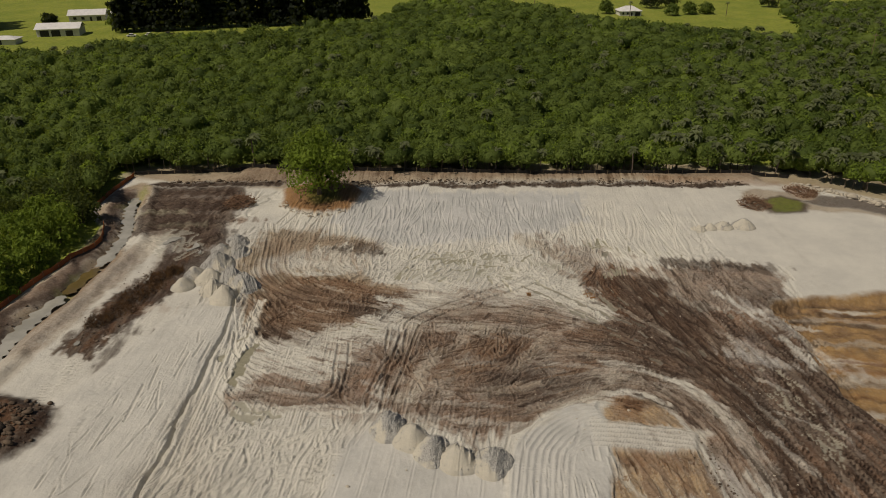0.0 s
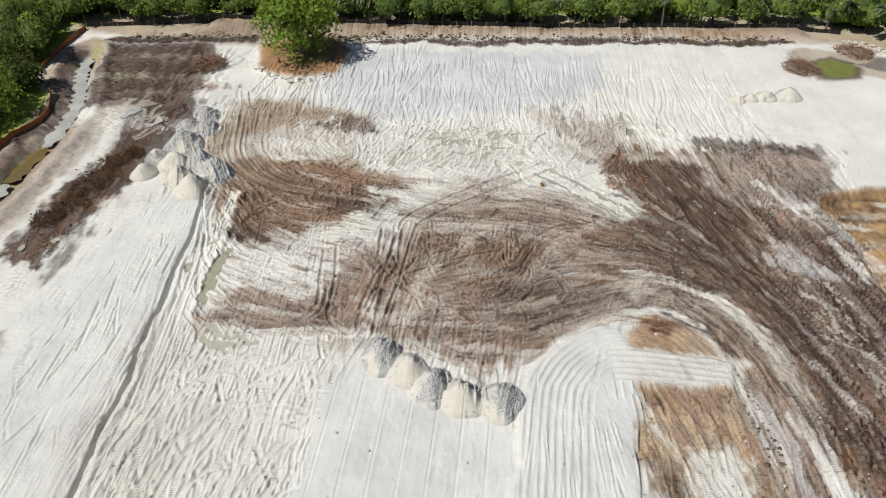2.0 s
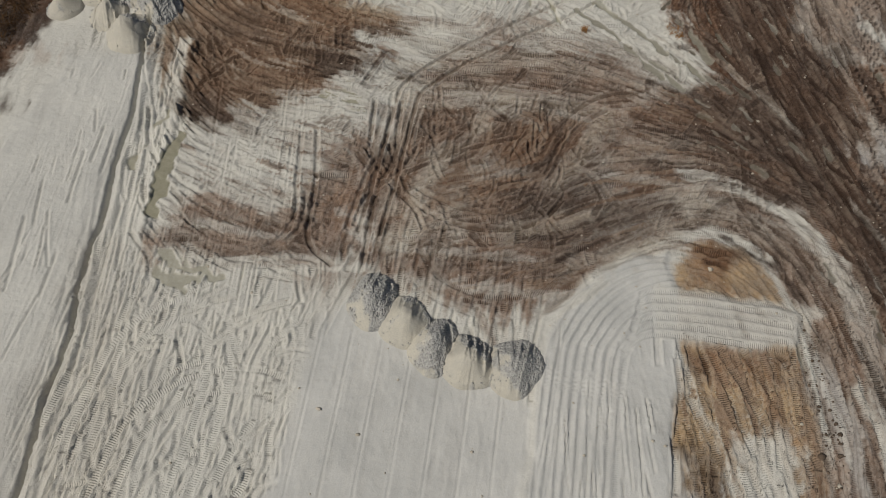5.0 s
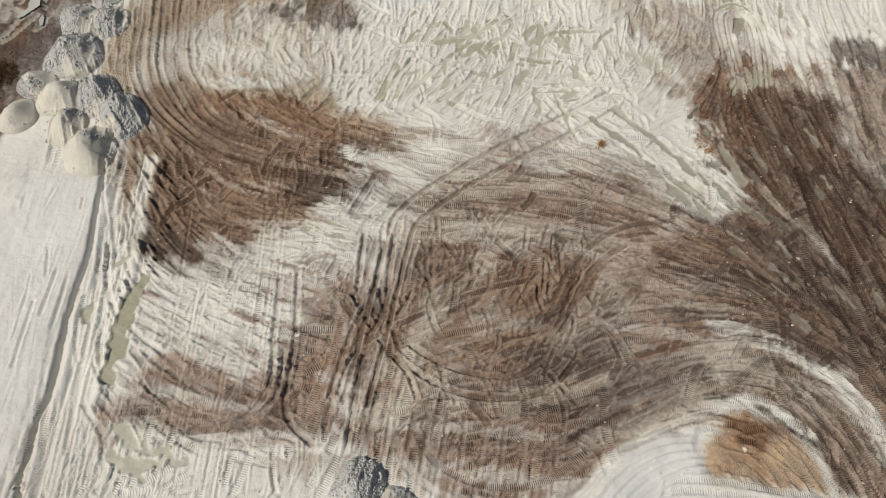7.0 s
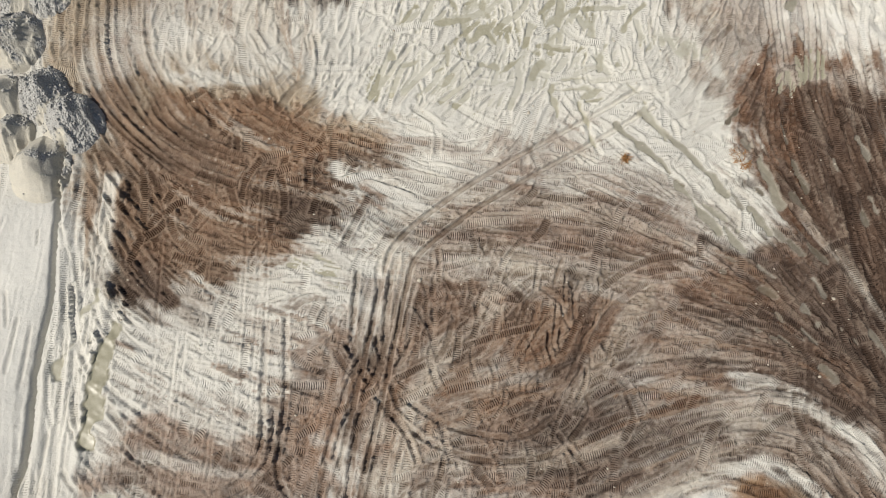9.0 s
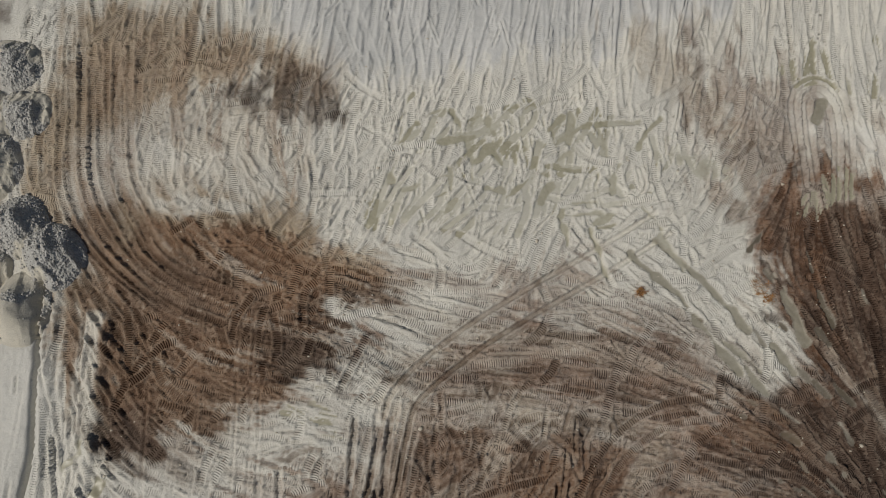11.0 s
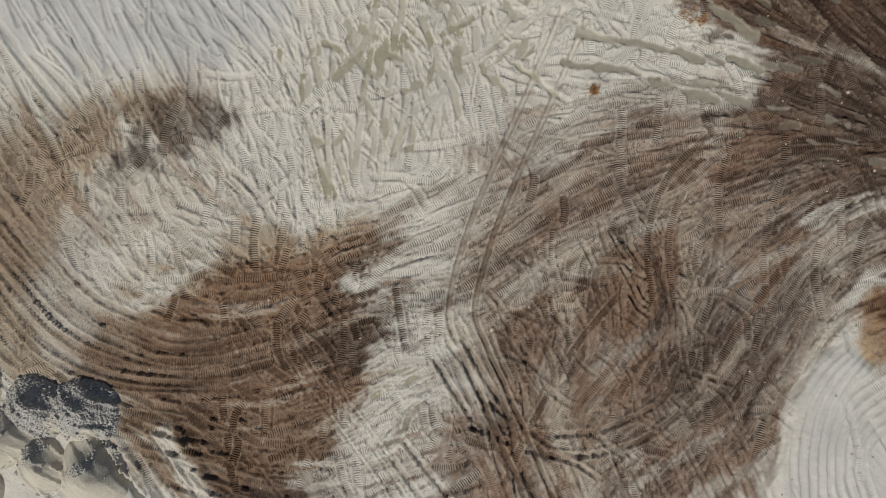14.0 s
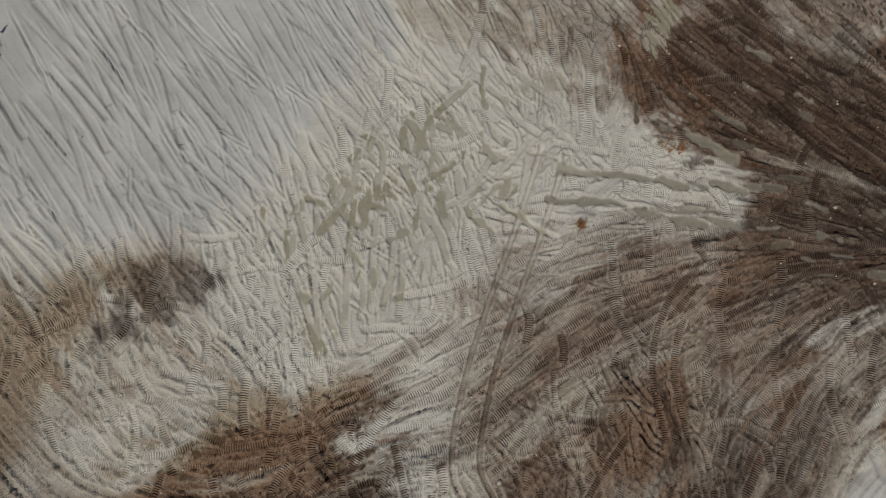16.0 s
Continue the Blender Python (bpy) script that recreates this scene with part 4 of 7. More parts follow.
SMEARS.append(('brown', [
    (4.9, 56.3, 7.1, 53.7, 0.7, 0.5), (1.5, 57.5, 9.9, 59.6, 0.7, 0.4), (13.5, 60.5, 11.6, 57.5, 0.6, 0.5), (-10, 66.6, -6, 65.4, 1.4, 0.3), (-15, 71.7, -7.1, 71.1, 1.2, 0.5), (18.7, 104.7, 26.9, 105.2, 1, 0.5), 
    (18.7, 100.8, 23.9, 97.4, 1.2, 0.5), (21.1, 109.6, 27.7, 106.8, 1.3, 0.35), (1.2, 91.1, 5.9, 90.5, 0.8, 0.5), (-4.2, 89.7, 1.5, 88.8, 0.9, 0.4), (25.6, 104.2, 41.6, 92.5, 6.5, 0.5), (38.5, 99.8, 52.9, 105.6, 2.4, 0.6), 
    (41.6, 92.5, 49.3, 84.2, 2.8, 0.5), (46.2, 77.5, 53, 63.3, 5.1, 0.45)]))
SMEARS.append(('brown', [
    (38.5, 64.5, 45.1, 49.3, 2.9, 0.5)]))
SMEARS.append(('grey', [
    (49.3, 93.9, 56.5, 85.5, 2.4, 0.4), (44.4, 79.5, 49.5, 78, 1.6, 0.5), (25.9, 108.9, 31.5, 108.1, 1.6, 0.3)]))
for kind, marks in SMEARS:
    for mark in marks:
        smear(kind, *mark)


def streaks(kind, x0, x1, y0, y1, count, length, half, strength):
    """Soil dragged along the ground's grain, in many short streaks."""
    for _ in range(count):
        x, y = rng.uniform(x0, x1), rng.uniform(y0, y1)
        a = 0.5 * math.atan2(fsin[int(y - FY0), int(x - FX0)], fcos[int(y - FY0), int(x - FX0)])
        ln = rng.uniform(*length) / 2
        smear(kind, x - ln * math.cos(a), y - ln * math.sin(a), x + ln * math.cos(a), y + ln * math.sin(a), rng.uniform(*half), rng.uniform(*strength))


lay("brown", [(-66, 99), (-60, 96), (-57, 90), (-57, 62), (-63, 62), (-63, 88)], 1.5, 0.4, 1.0, clear=False)
streaks("rust", -54, -48, 64, 96, 20, (1.5, 4), (0.3, 0.7), (0.2, 0.5))
streaks("dark", -55, -46, 62, 98, 24, (2, 6), (0.5, 1.2), (0.6, 1.0))
streaks("dark", 24, 54, 50, 106, 46, (3, 9), (0.25, 0.7), (0.4, 0.9))
streaks("dark", 21, 38, 72, 86, 34, (3, 8), (0.2, 0.5), (0.5, 0.95))
streaks("dark", 12, 32, 66, 72, 12, (4, 10), (0.25, 0.6), (0.5, 0.9))
streaks("tan", -6, 32, 60, 90, 24, (3, 9), (0.5, 1.6), (0.2, 0.5))
# mounds, cuts and ditches
for y0, fall in ((96.6, 0.35), (92.0, 0.3), (86.5, 0.3), (79.0, 0.35)):
    w = window(50, 84, 60, 104)
    height[w] -= fall * smooth(y0 + 0.06 * (XX[w] - 55) + 0.5 * (WARPY[w] - YY[w]) - YY[w], -0.3, 0.3) * smooth(depth_in([(53.5, 97), (66.4, 101), (80, 103), (78, 70), (62, 62), (56, 72), (55.5, 87.8)], XX[w], YY[w]), 0, 1.2)
for poly, h, soft in (([(-43, 129), (-39, 119), (-32, 117), (-25.5, 120.5), (-24.5, 129), (-29, 134), (-36, 135)], 0.8, 1.4),
                      ([(-56, 134), (-26, 138.5), (4, 143.5), (40, 150.8), (66, 156), (66, 161), (40, 156), (4, 149), (-26, 144), (-56, 140)], 0.9, 1.6),
                      ([(11.3, 20), (11.5, 53.4), (12.3, 57.1), (14.8, 60.7), (18.2, 63.6), (22.3, 64.8), (23.2, 61.4), (33.6, 61), (33.8, 57.2), (23, 55.6), (22, 20)], 0.35, 0.6),
                      ([(-56, 53), (-50.5, 52.8), (-47.0, 51), (-46, 47.2), (-46, 42), (-52, 37), (-62, 37), (-62, 50)], 1.0, 1.6),
                      ([(52.7, 96.6), (66.4, 100.8), (80, 103), (78, 70), (62, 62), (56, 72), (54.9, 87.8)], -1.3, 1.2)):
    px, py = [p[0] for p in poly], [p[1] for p in poly]
    w = window(min(px) - 5, max(px) + 5, min(py) - 5, max(py) + 5)
    height[w] += h * smooth(depth_in(poly, XX[w] * 0.6 + WARPX[w] * 0.4, YY[w] * 0.6 + WARPY[w] * 0.4), -soft, soft)
DITCH = [(-73.6, 120.5), (-70.8, 113.0), (-66.9, 105.3), (-64.6, 98), (-63.4, 89.0), (-63.4, 79.2), (-63.2, 69), (-62, 55), (-64, 30)]
w = window(-80, -54, 20, 128)
gap = line_gap(DITCH, XX[w] * 0.7 + WARPX[w] * 0.3, YY[w] * 0.7 + WARPY[w] * 0.3)[0]
height[w] -= 1.3 * smooth(-gap, -2.6, -0.5)
height[w] += 0.5 * smooth(-np.abs(gap - 4.2), -1.4, 0) * (0.4 + 1.2 * lattice_noise(XX[w], YY[w], 2.0, 41, 2))
# the step along the edge of the raised pad
STEP = [(-34.6, 84), (-33.5, 78), (-32.2, 71.0), (-31.1, 63.5), (-30.3, 55.7), (-29.1, 46.2), (-28.2, 37.3), (-27.4, 28)]
w = window(-40, -20, 20, 90)
gap, side = line_gap(STEP, XX[w] + 0.2 * (WARPX[w] - XX[w]), YY[w])
height[w] -= 0.8 * smooth(-gap, -0.55, -0.25) * (side > -0.5)
height[w] += 0.22 * smooth(-np.abs(gap - 0.6), -0.5, 0) * (side < 0)


# ---- tracks pressed into the ground ----
def press(path, width=0.55, depth=0.10, lip=0.05, bars=0.0, drag=0.0, keep=0.2, fade=True, hue=0.3):
    """One wheel's rut along a path: a flat groove between soft lips, with lug bars, dragging soil along."""
    if len(path) < 6:
        return
    depth, lip = 1.9 * depth, 1.8 * lip
    d = np.gradient(path, axis=0)
    d /= np.linalg.norm(d, axis=1)[:, None] + 1e-9
    s = np.arange(len(path)) * 0.07
    half = width / 2
    u = np.arange(-half - 0.32, half + 0.33, 0.07)
    x = path[:, 0, None] + d[:, 1, None] * u
    y = path[:, 1, None] - d[:, 0, None] * u
    i, j = np.searchsorted(GX, x - 0.07), np.searchsorted(GY, y - 0.07)
    ox, oy = GX[i] - x, GY[j] - y
    along = s[:, None] + ox * d[:, 0, None] + oy * d[:, 1, None]
    off = np.abs(u[None] + ox * d[:, 1, None] - oy * d[:, 0, None])
    ends = np.clip(np.minimum(along, s[-1] - along) / (0.3 if rng.random() < 0.6 else 1.5), 0, 1) if fade else np.ones(x.shape)
    ends = ends * (x < 59.0)
    inside = np.clip((half + 0.05 - off) / 0.11, 0, 1) * ends
    rise = lip * np.clip(1 - np.abs(off - half - 0.08) / 0.15, 0, 1) * (1 - inside) * ends * CRUMB[j, i]
    old = height[j, i]
    level = np.maximum(old, np.minimum(old + rise * (0.65 + 0.35 * np.sin(along / 1.7 + rng.uniform(0, 6))), smooth_bed[j, i] + 1.1 * lip))
    height[j, i] = level + (smooth_bed[j, i] - depth - level) * inside * (1 - keep)
    ring = (off < half + 0.2) & (ends > 0.2)
    cleat[j[ring], i[ring]] = 0.0
    near = (off < half + 0.1) & (ends > 0.2)
    phase[j[near], i[near]] = (along + 0.12 * off)[near]
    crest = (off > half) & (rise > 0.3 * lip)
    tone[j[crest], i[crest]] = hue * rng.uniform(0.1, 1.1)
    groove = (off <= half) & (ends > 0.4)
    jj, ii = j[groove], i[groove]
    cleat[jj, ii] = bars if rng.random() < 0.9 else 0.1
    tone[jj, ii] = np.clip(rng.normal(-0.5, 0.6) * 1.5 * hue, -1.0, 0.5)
    if drag:
        k0 = rng.integers(0, max(1, len(path) // 3))
        a = (0.4 * drag * np.exp(-np.abs(s - s[k0]) / 7.0)[:, None] * ends)[groove]
        for k in SOILS[:6]:
            field = soil[k]
            v = float(field[j[k0, len(u) // 2], i[k0, len(u) // 2]])
            field[jj, ii] += (v - field[jj, ii]) * a


w = window(20, 38, 26, 50)
height[w] += 0.8 * (lattice_noise(XX[w], YY[w], 2.2, 43, 3) - 0.5) * smooth(depth_in([(22.4, 47), (27, 47), (30, 40), (33, 34), (32, 28), (22.4, 28)], WARPX[w], WARPY[w]), -0.5, 1.5)
w = window(43, 58, 48, 92)
height[w] += 0.5 * (lattice_noise(XX[w], YY[w], 1.8, 44, 3) - 0.5) * smooth(depth_in([(45, 88), (54, 92), (56, 78), (57, 60), (53, 52), (48, 56)], WARPX[w], WARPY[w]), -0.5, 1.5)
height += 0.07 * (lattice_noise(XX, YY, 0.7, 31, 2) - 0.5) * smooth(YY, 20, 34) * smooth(-XX, -60, -46)
loam = np.clip(soil["brown"] + soil["dark"] + 0.7 * soil["tan"], 0, 1)
height += (0.10 * (SHORT - 0.5) + 0.16 * (LONG - 0.5)) * (0.3 + 0.7 * loam)
smooth_bed = height.copy()
CRUMB = np.clip(np.random.default_rng(61).lognormal(-0.05, 0.32, XX.shape), 0.3, 1.9).astype(np.float32)


def shifted(path, off):
    d = np.gradient(path, axis=0)
    d /= np.linalg.norm(d, axis=1)[:, None] + 1e-9
    return path + np.stack([d[:, 1], -d[:, 0]], 1) * (off if np.isscalar(off) else off[:, None])


def machine(pts, gauge=1.9, **kw):
    """A pair of ruts."""
    path = spline(pts)
    for off in (-gauge / 2, gauge / 2):
        press(shifted(path, off), **kw)


def scatter(poly_box, count, angle, turn, length=(2, 7), **kw):
    """Short passes in many directions over a patch."""
    x0, x1, y0, y1 = poly_box
    for _ in range(count):
        x, y, a = rng.uniform(x0, x1), rng.uniform(y0, y1), radians(angle + rng.normal(0, turn))
        ln, bend = rng.uniform(*length), rng.normal(0, 0.35)
        pts = [(x, y), (x + ln / 2 * math.cos(a), y + ln / 2 * math.sin(a)),
               (x + ln / 2 * math.cos(a) + ln / 2 * math.cos(a + bend), y + ln / 2 * math.sin(a) + ln / 2 * math.sin(a + bend))]
        args = {k: (rng.uniform(*v) if isinstance(v, tuple) else v) for k, v in kw.items()}
        press(spline(pts), **args)


def streams(x0, x1, y0, y1, count, length, jitter=8.0, inside=None):
    """Paths that follow the ground's grain from random starts."""
    x, y = rng.uniform(x0, x1, count), rng.uniform(y0, y1, count)
    n = rng.uniform(*length, count)
    skew = np.radians(rng.normal(0, jitter, count))
    curl = np.radians(rng.normal(0, 0.8, count))
    pts, head = [np.stack([x, y], 1)], None
    for k in range(int(length[1] / 0.8) + 1):
        i = np.clip(np.round((x - FX0) / CELL).astype(int), 0, FNX - 1)
        j = np.clip(np.round((y - FY0) / CELL).astype(int), 0, FNY - 1)
        a = 0.5 * np.arctan2(fsin[j, i], fcos[j, i]) + skew + curl * k
        d = np.stack([np.cos(a), np.sin(a)], 1)
        if head is not None:
            d *= np.where((d * head).sum(1) < 0, -1, 1)[:, None]
            d = d + 1.5 * head
            d /= np.linalg.norm(d, axis=1)[:, None]
        head = d
        x, y = x + 0.8 * d[:, 0], y + 0.8 * d[:, 1]
        pts.append(np.stack([x, y], 1))
    pts = np.stack(pts, 1)
    return [pts[q, :max(3, int(n[q] / 0.8))] for q in range(count)]


def combed(box_, count, length, jitter=8.0, pair=0.35, **kw):
    for pts in streams(*box_, count, length, jitter):
        args = {k: (rng.uniform(*v) if isinstance(v, tuple) else v) for k, v in kw.items()}
        path = spline(pts[::2] if len(pts) > 5 else pts)
        press(path, **args)
        if rng.random() < pair:
            press(shifted(path, 1.9), **args)


def scored(box_, count, length, jitter=6.0, **kw):
    """Fine blade and bucket scores: narrow grooves with sharp lips."""
    combed(box_, count, length, jitter, pair=0.0, width=(0.10, 0.22), depth=(0.05, 0.14), lip=(0.05, 0.14), hue=0.3, **kw)


# raised pad: long parallel blade lines
whole_step = spline(STEP)
for n in range(15):
    off = -1.8 - 1.2 * n + rng.uniform(-0.4, 0.4)
    press(shifted(whole_step, off + 0.5 * np.sin(np.linspace(0, 5, len(whole_step)) + n)), 0.18, 0.05, 0.05, 0.0, 0.0, 0.3, hue=0.0)
scored((-52, -32, 32, 82), 130, (3, 12))
combed((-33, -26, 32, 82), 60, (6, 20), 3, width=(0.3, 0.5), depth=(0.03, 0.09), lip=(0.03, 0.08), bars=(0.45, 0.85), hue=0.15)
scored((-33, -22, 32, 60), 90, (4, 14), 4)
# northern sand: long passes up and down
combed((-36, 46, 104, 138), 260, (6, 20), 5, width=(0.48, 0.68), depth=(0.05, 0.13), lip=(0.03, 0.10), bars=(0.45, 0.85), hue=0.3, drag=0.15)
scored((-30, 46, 104, 136), 150, (4, 14), 5)
combed((-36, 26, 90, 108), 420, (3, 10), 22, width=(0.48, 0.68), depth=(0.04, 0.14), lip=(0.03, 0.10), bars=(0.45, 0.90), hue=0.3, drag=0.15)
scored((-28, 26, 90, 108), 160, (2, 6), 25)
# western end, dark loam
combed((-41, -30, 84, 112), 160, (4, 14), 10, width=(0.48, 0.68), depth=(0.06, 0.14), lip=(0.04, 0.09), bars=(0.45, 1.00), hue=0.6, drag=0.15)
combed((-31, -7, 72, 93), 330, (5, 16), 9, width=(0.42, 0.6), depth=(0.08, 0.22), lip=(0.05, 0.14), bars=(0.45, 1.00), hue=0.8, drag=0.04)
scored((-30, -7, 72, 92), 110, (2, 7), 14)
# pale ragged fan
combed((-27, -9, 58, 80), 300, (3, 12), 9, width=(0.48, 0.68), depth=(0.05, 0.15), lip=(0.04, 0.11), bars=(0.45, 1.00), hue=0.6, drag=0.35)
# centre, gate fan, bend, haul road
combed((-10, 34, 58, 92), 640, (6, 22), 6, width=(0.48, 0.68), depth=(0.05, 0.14), lip=(0.03, 0.09), bars=(0.45, 1.00), hue=0.7, drag=0.03)
scored((-10, 34, 58, 92), 160, (2, 6), 30)
combed((4, 52, 34, 80), 420, (6, 22), 4, width=(0.48, 0.68), depth=(0.05, 0.18), lip=(0.04, 0.12), bars=(0.45, 0.90), hue=0.7, drag=0.03)
combed((22, 52, 44, 114), 420, (8, 30), 1.6, width=(0.48, 0.68), depth=(0.06, 0.22), lip=(0.05, 0.14), bars=(0.45, 1.00), hue=0.7, drag=0.03)
combed((44, 60, 48, 112), 120, (4, 12), 10, width=(0.48, 0.68), depth=(0.06, 0.2), lip=(0.05, 0.14), bars=(0.45, 0.85), hue=0.4, drag=0.05)
scored((-31, 36, 57, 93), 330, (1.5, 7), 12)
scored((-38, 46, 90, 120), 300, (1.5, 6), 16)
scored((22, 50, 40, 112), 320, (3, 10), 5)
scatter((-70, -45, 92, 126), 200, 80, 30, (3, 8), width=(0.5, 0.9), depth=(0.08, 0.2), lip=(0.06, 0.14), hue=0.6)
# short turns that cross the rest
CROSS = dict(width=(0.5, 0.65), depth=(0.05, 0.13), lip=(0.05, 0.12), bars=(0.5, 0.9), hue=0.4)
scatter((-29, -9, 73, 91), 90, 75, 40, (2, 6), **{**CROSS, 'hue': 0.8, 'lip': (0.08, 0.16)})
scatter((-39, -29, 86, 106), 30, 30, 40, (3, 7), **CROSS)
scatter((-8, 32, 60, 88), 130, 40, 50, (2.5, 8), **CROSS)
scatter((-32, 24, 90, 108), 130, 60, 50, (2.5, 7), **CROSS)
scatter((-26, -10, 58, 72), 40, 60, 50, (2, 6), **CROSS)
scatter((26, 54, 54, 110), 60, 110, 22, (4, 12), **CROSS)
# long turns round the loam's western end
for n in (0, 0.6, 1.5, 2.6, 3.1, 4.4, 5.6):
    k = n + rng.uniform(-0.2, 0.2)
    machine([(-38.6 + 0.75 * n, 107 - rng.uniform(0, 4)), (-37.2 + 0.8 * k, 99), (-35.7 + 0.85 * n, 92.6 + 0.2 * k), (-32.4 + 0.7 * k, 88.0 + 0.45 * n), (-26.5, 84.6 + 0.62 * k),
             (-21 + rng.uniform(-3, 3), 83.2 + 0.6 * n)], gauge=rng.choice((0.8, 1.2, 1.8)), width=rng.uniform(0.45, 0.6), depth=rng.uniform(0.10, 0.17), lip=rng.uniform(0.07, 0.13),
            bars=rng.uniform(0.2, 0.6), hue=0.3, keep=0.2)
# central crossing, deep and dark
for n in range(5):
    x = -8.4 + 1.15 * n + rng.uniform(-0.3, 0.3)
    machine([(x + 0.6, 80 - rng.uniform(0, 3)), (x + 0.2, 72), (x, 66), (x - 0.4 + rng.normal(0, 0.8), 58 + rng.uniform(0, 4))], gauge=0.8, width=0.42,
            depth=rng.uniform(0.05, 0.14), lip=rng.uniform(0.04, 0.1), bars=rng.uniform(0.4, 0.8), hue=0.3)
DEEP = dict(width=0.5, depth=0.22, lip=0.15, bars=0.35, hue=0.6, keep=0.05)
for way_ in ([(-15.1, 73), (-14.2, 67.3), (-13.4, 63.1), (-14.2, 60), (-17.5, 57.9)], [(-13.6, 73.1), (-12.2, 66.5), (-11.5, 60.6), (-8.5, 58.2)], [(-12.9, 66), (-12.6, 61.5), (-15, 58.8), (-19, 57.6)],
             [(-8.4, 71.8), (-6.2, 69.3), (-3.7, 67), (-0.2, 65.2), (4.4, 64.5), (9.6, 66), (12.2, 69.7)], [(-6.4, 73), (-4.7, 70.1), (-2.8, 68.2), (1.5, 66.6), (6.5, 66.7), (9.6, 69)],
             [(-8.6, 78), (-8.1, 73.5), (-7.4, 71), (-5.7, 68.6), (-2.3, 65.6)], [(-5.9, 79), (-5.5, 74), (-5.3, 71), (-6.2, 66.5), (-6, 61.3), (-5.8, 57.5)],
             [(-7, 78.6), (-6.4, 74), (-7.6, 68), (-8.2, 62)], [(-3, 73), (-4.4, 69.6), (-7, 66), (-7.6, 62.5)]):
    press(spline(way_), **DEEP)
machine([(-9, 72), (-5, 69), (-1, 71), (1, 75), (-0.5, 79)], width=0.5, depth=0.12, lip=0.06, bars=0.7, hue=0.5)
machine([(-8, 65), (-3, 69), (3, 73), (10, 76)], width=0.5, depth=0.12, lip=0.08, bars=0.7, hue=0.5)
scatter((-4, 13, 62, 79), 70, 95, 22, (1.5, 5), width=(0.25, 0.5), depth=(0.08, 0.2), lip=(0.06, 0.14), bars=(0.45, 0.85), hue=0.4)
scatter((6, 12, 70, 79), 40, 80, 30, (1, 4), width=(0.2, 0.4), depth=(0.1, 0.24), lip=(0.08, 0.16), hue=0.4)
# loop at the top of the haul road
for gauge in (0.7, 1.6):
    machine([(28.9, 101), (28.6, 108), (27.6, 111.6), (26.0, 112.6), (24.6, 111.2), (25.0, 108), (26.0, 103)], gauge=gauge, width=0.4, depth=0.2, lip=0.14, hue=0.3)
# twin diagonal, and the arcs that cross it
machine([(-6.0, 62), (-5.6, 71), (-5.4, 77.0), (-4.8, 80.4), (-1, 85.0), (3.4, 89.0), (9.0, 93.6), (14, 98)], gauge=2.1, width=0.42, depth=0.22, lip=0.12, bars=0.3, hue=0.9)
machine([(10, 73.5), (12, 78.5), (15.5, 82), (20, 83.5)], gauge=1.7, width=0.5, depth=0.12, lip=0.07, bars=0.7, hue=0.6)
# behind the gravel row: tracks running off the pad
for n in range(11):
    x = -4.5 + 1.55 * n + rng.uniform(-0.3, 0.3)
    press(spline([(x - 0.5, 50 + rng.uniform(0, 3)), (x, 58), (x + rng.uniform(-0.3, 0.6), 63)]), 0.35, 0.10, 0.07, 0.4, 0.1, hue=0.3)
machine([(-2, 61), (1, 57.8), (6, 56.6), (11, 58), (14, 61)], gauge=1.9, width=0.55, depth=0.07, lip=0.04, bars=0.8, hue=0.2)
def calm(poly, share, soft=0.8):
    """Graded smooth: ruts bladed away over a patch."""
    px, py = [p[0] for p in poly], [p[1] for p in poly]
    w = window(min(px) - 4, max(px) + 4, min(py) - 4, max(py) + 4)
    m = smooth(depth_in(poly, XX[w] * 0.7 + WARPX[w] * 0.3, YY[w] * 0.7 + WARPY[w] * 0.3), -soft, soft) * share
    height[w] += (smooth_bed[w] - height[w]) * m
    cleat[w] *= 1 - m
    tone[w] *= 1 - m


calm([(-9.5, 20), (-8.5, 50), (-7, 55.5), (-1, 54), (9, 49.5), (11.4, 48), (11.2, 20)], 0.93)
calm([(11.4, 20), (11.4, 53.4), (12.3, 57.1), (14.8, 60.7), (18.2, 63.6), (22.5, 64.8), (32, 62), (32, 60), (24, 59), (22.6, 20)], 0.9, 0.4)
calm([(-34.5, 82), (-32, 66), (-30, 46), (-28.5, 28), (-48, 28), (-48, 60), (-43, 78)], 0.82)
# blade marks left on the raised pad
for n in range(22):
    off = -1.2 - 0.75 * n + rng.uniform(-0.3, 0.3)
    a = int(rng.uniform(0, 0.5) * len(whole_step))
    b = a + int(rng.uniform(0.15, 0.5) * len(whole_step))
    press(shifted(whole_step, off)[a:b], rng.uniform(0.12, 0.24), 0.11, 0.06, 0.0, 0.0, 0.25, hue=0.3)
combed((-50, -33, 34, 82), 80, (3, 9), 7, pair=0.0, width=(0.12, 0.34), depth=(0.06, 0.13), lip=(0.04, 0.09), hue=0.3)
# the low ridge between the side track and the loam
RIDGE = [(-29.6, 82), (-29.1, 78.6), (-28.5, 74.9), (-28.1, 70.9), (-27.5, 66.6), (-27.0, 62), (-26.6, 58)]
w = window(-36, -20, 54, 86)
gap = line_gap(RIDGE, XX[w] + 0.08 * (WARPX[w] - XX[w]), YY[w])[0]
height[w] += 0.34 * smooth(-gap, -0.75, -0.1)
lay_line(None, [(p[0] - 0.9, p[1]) for p in RIDGE], 0.8, 0.35, 0.9, 0.3)
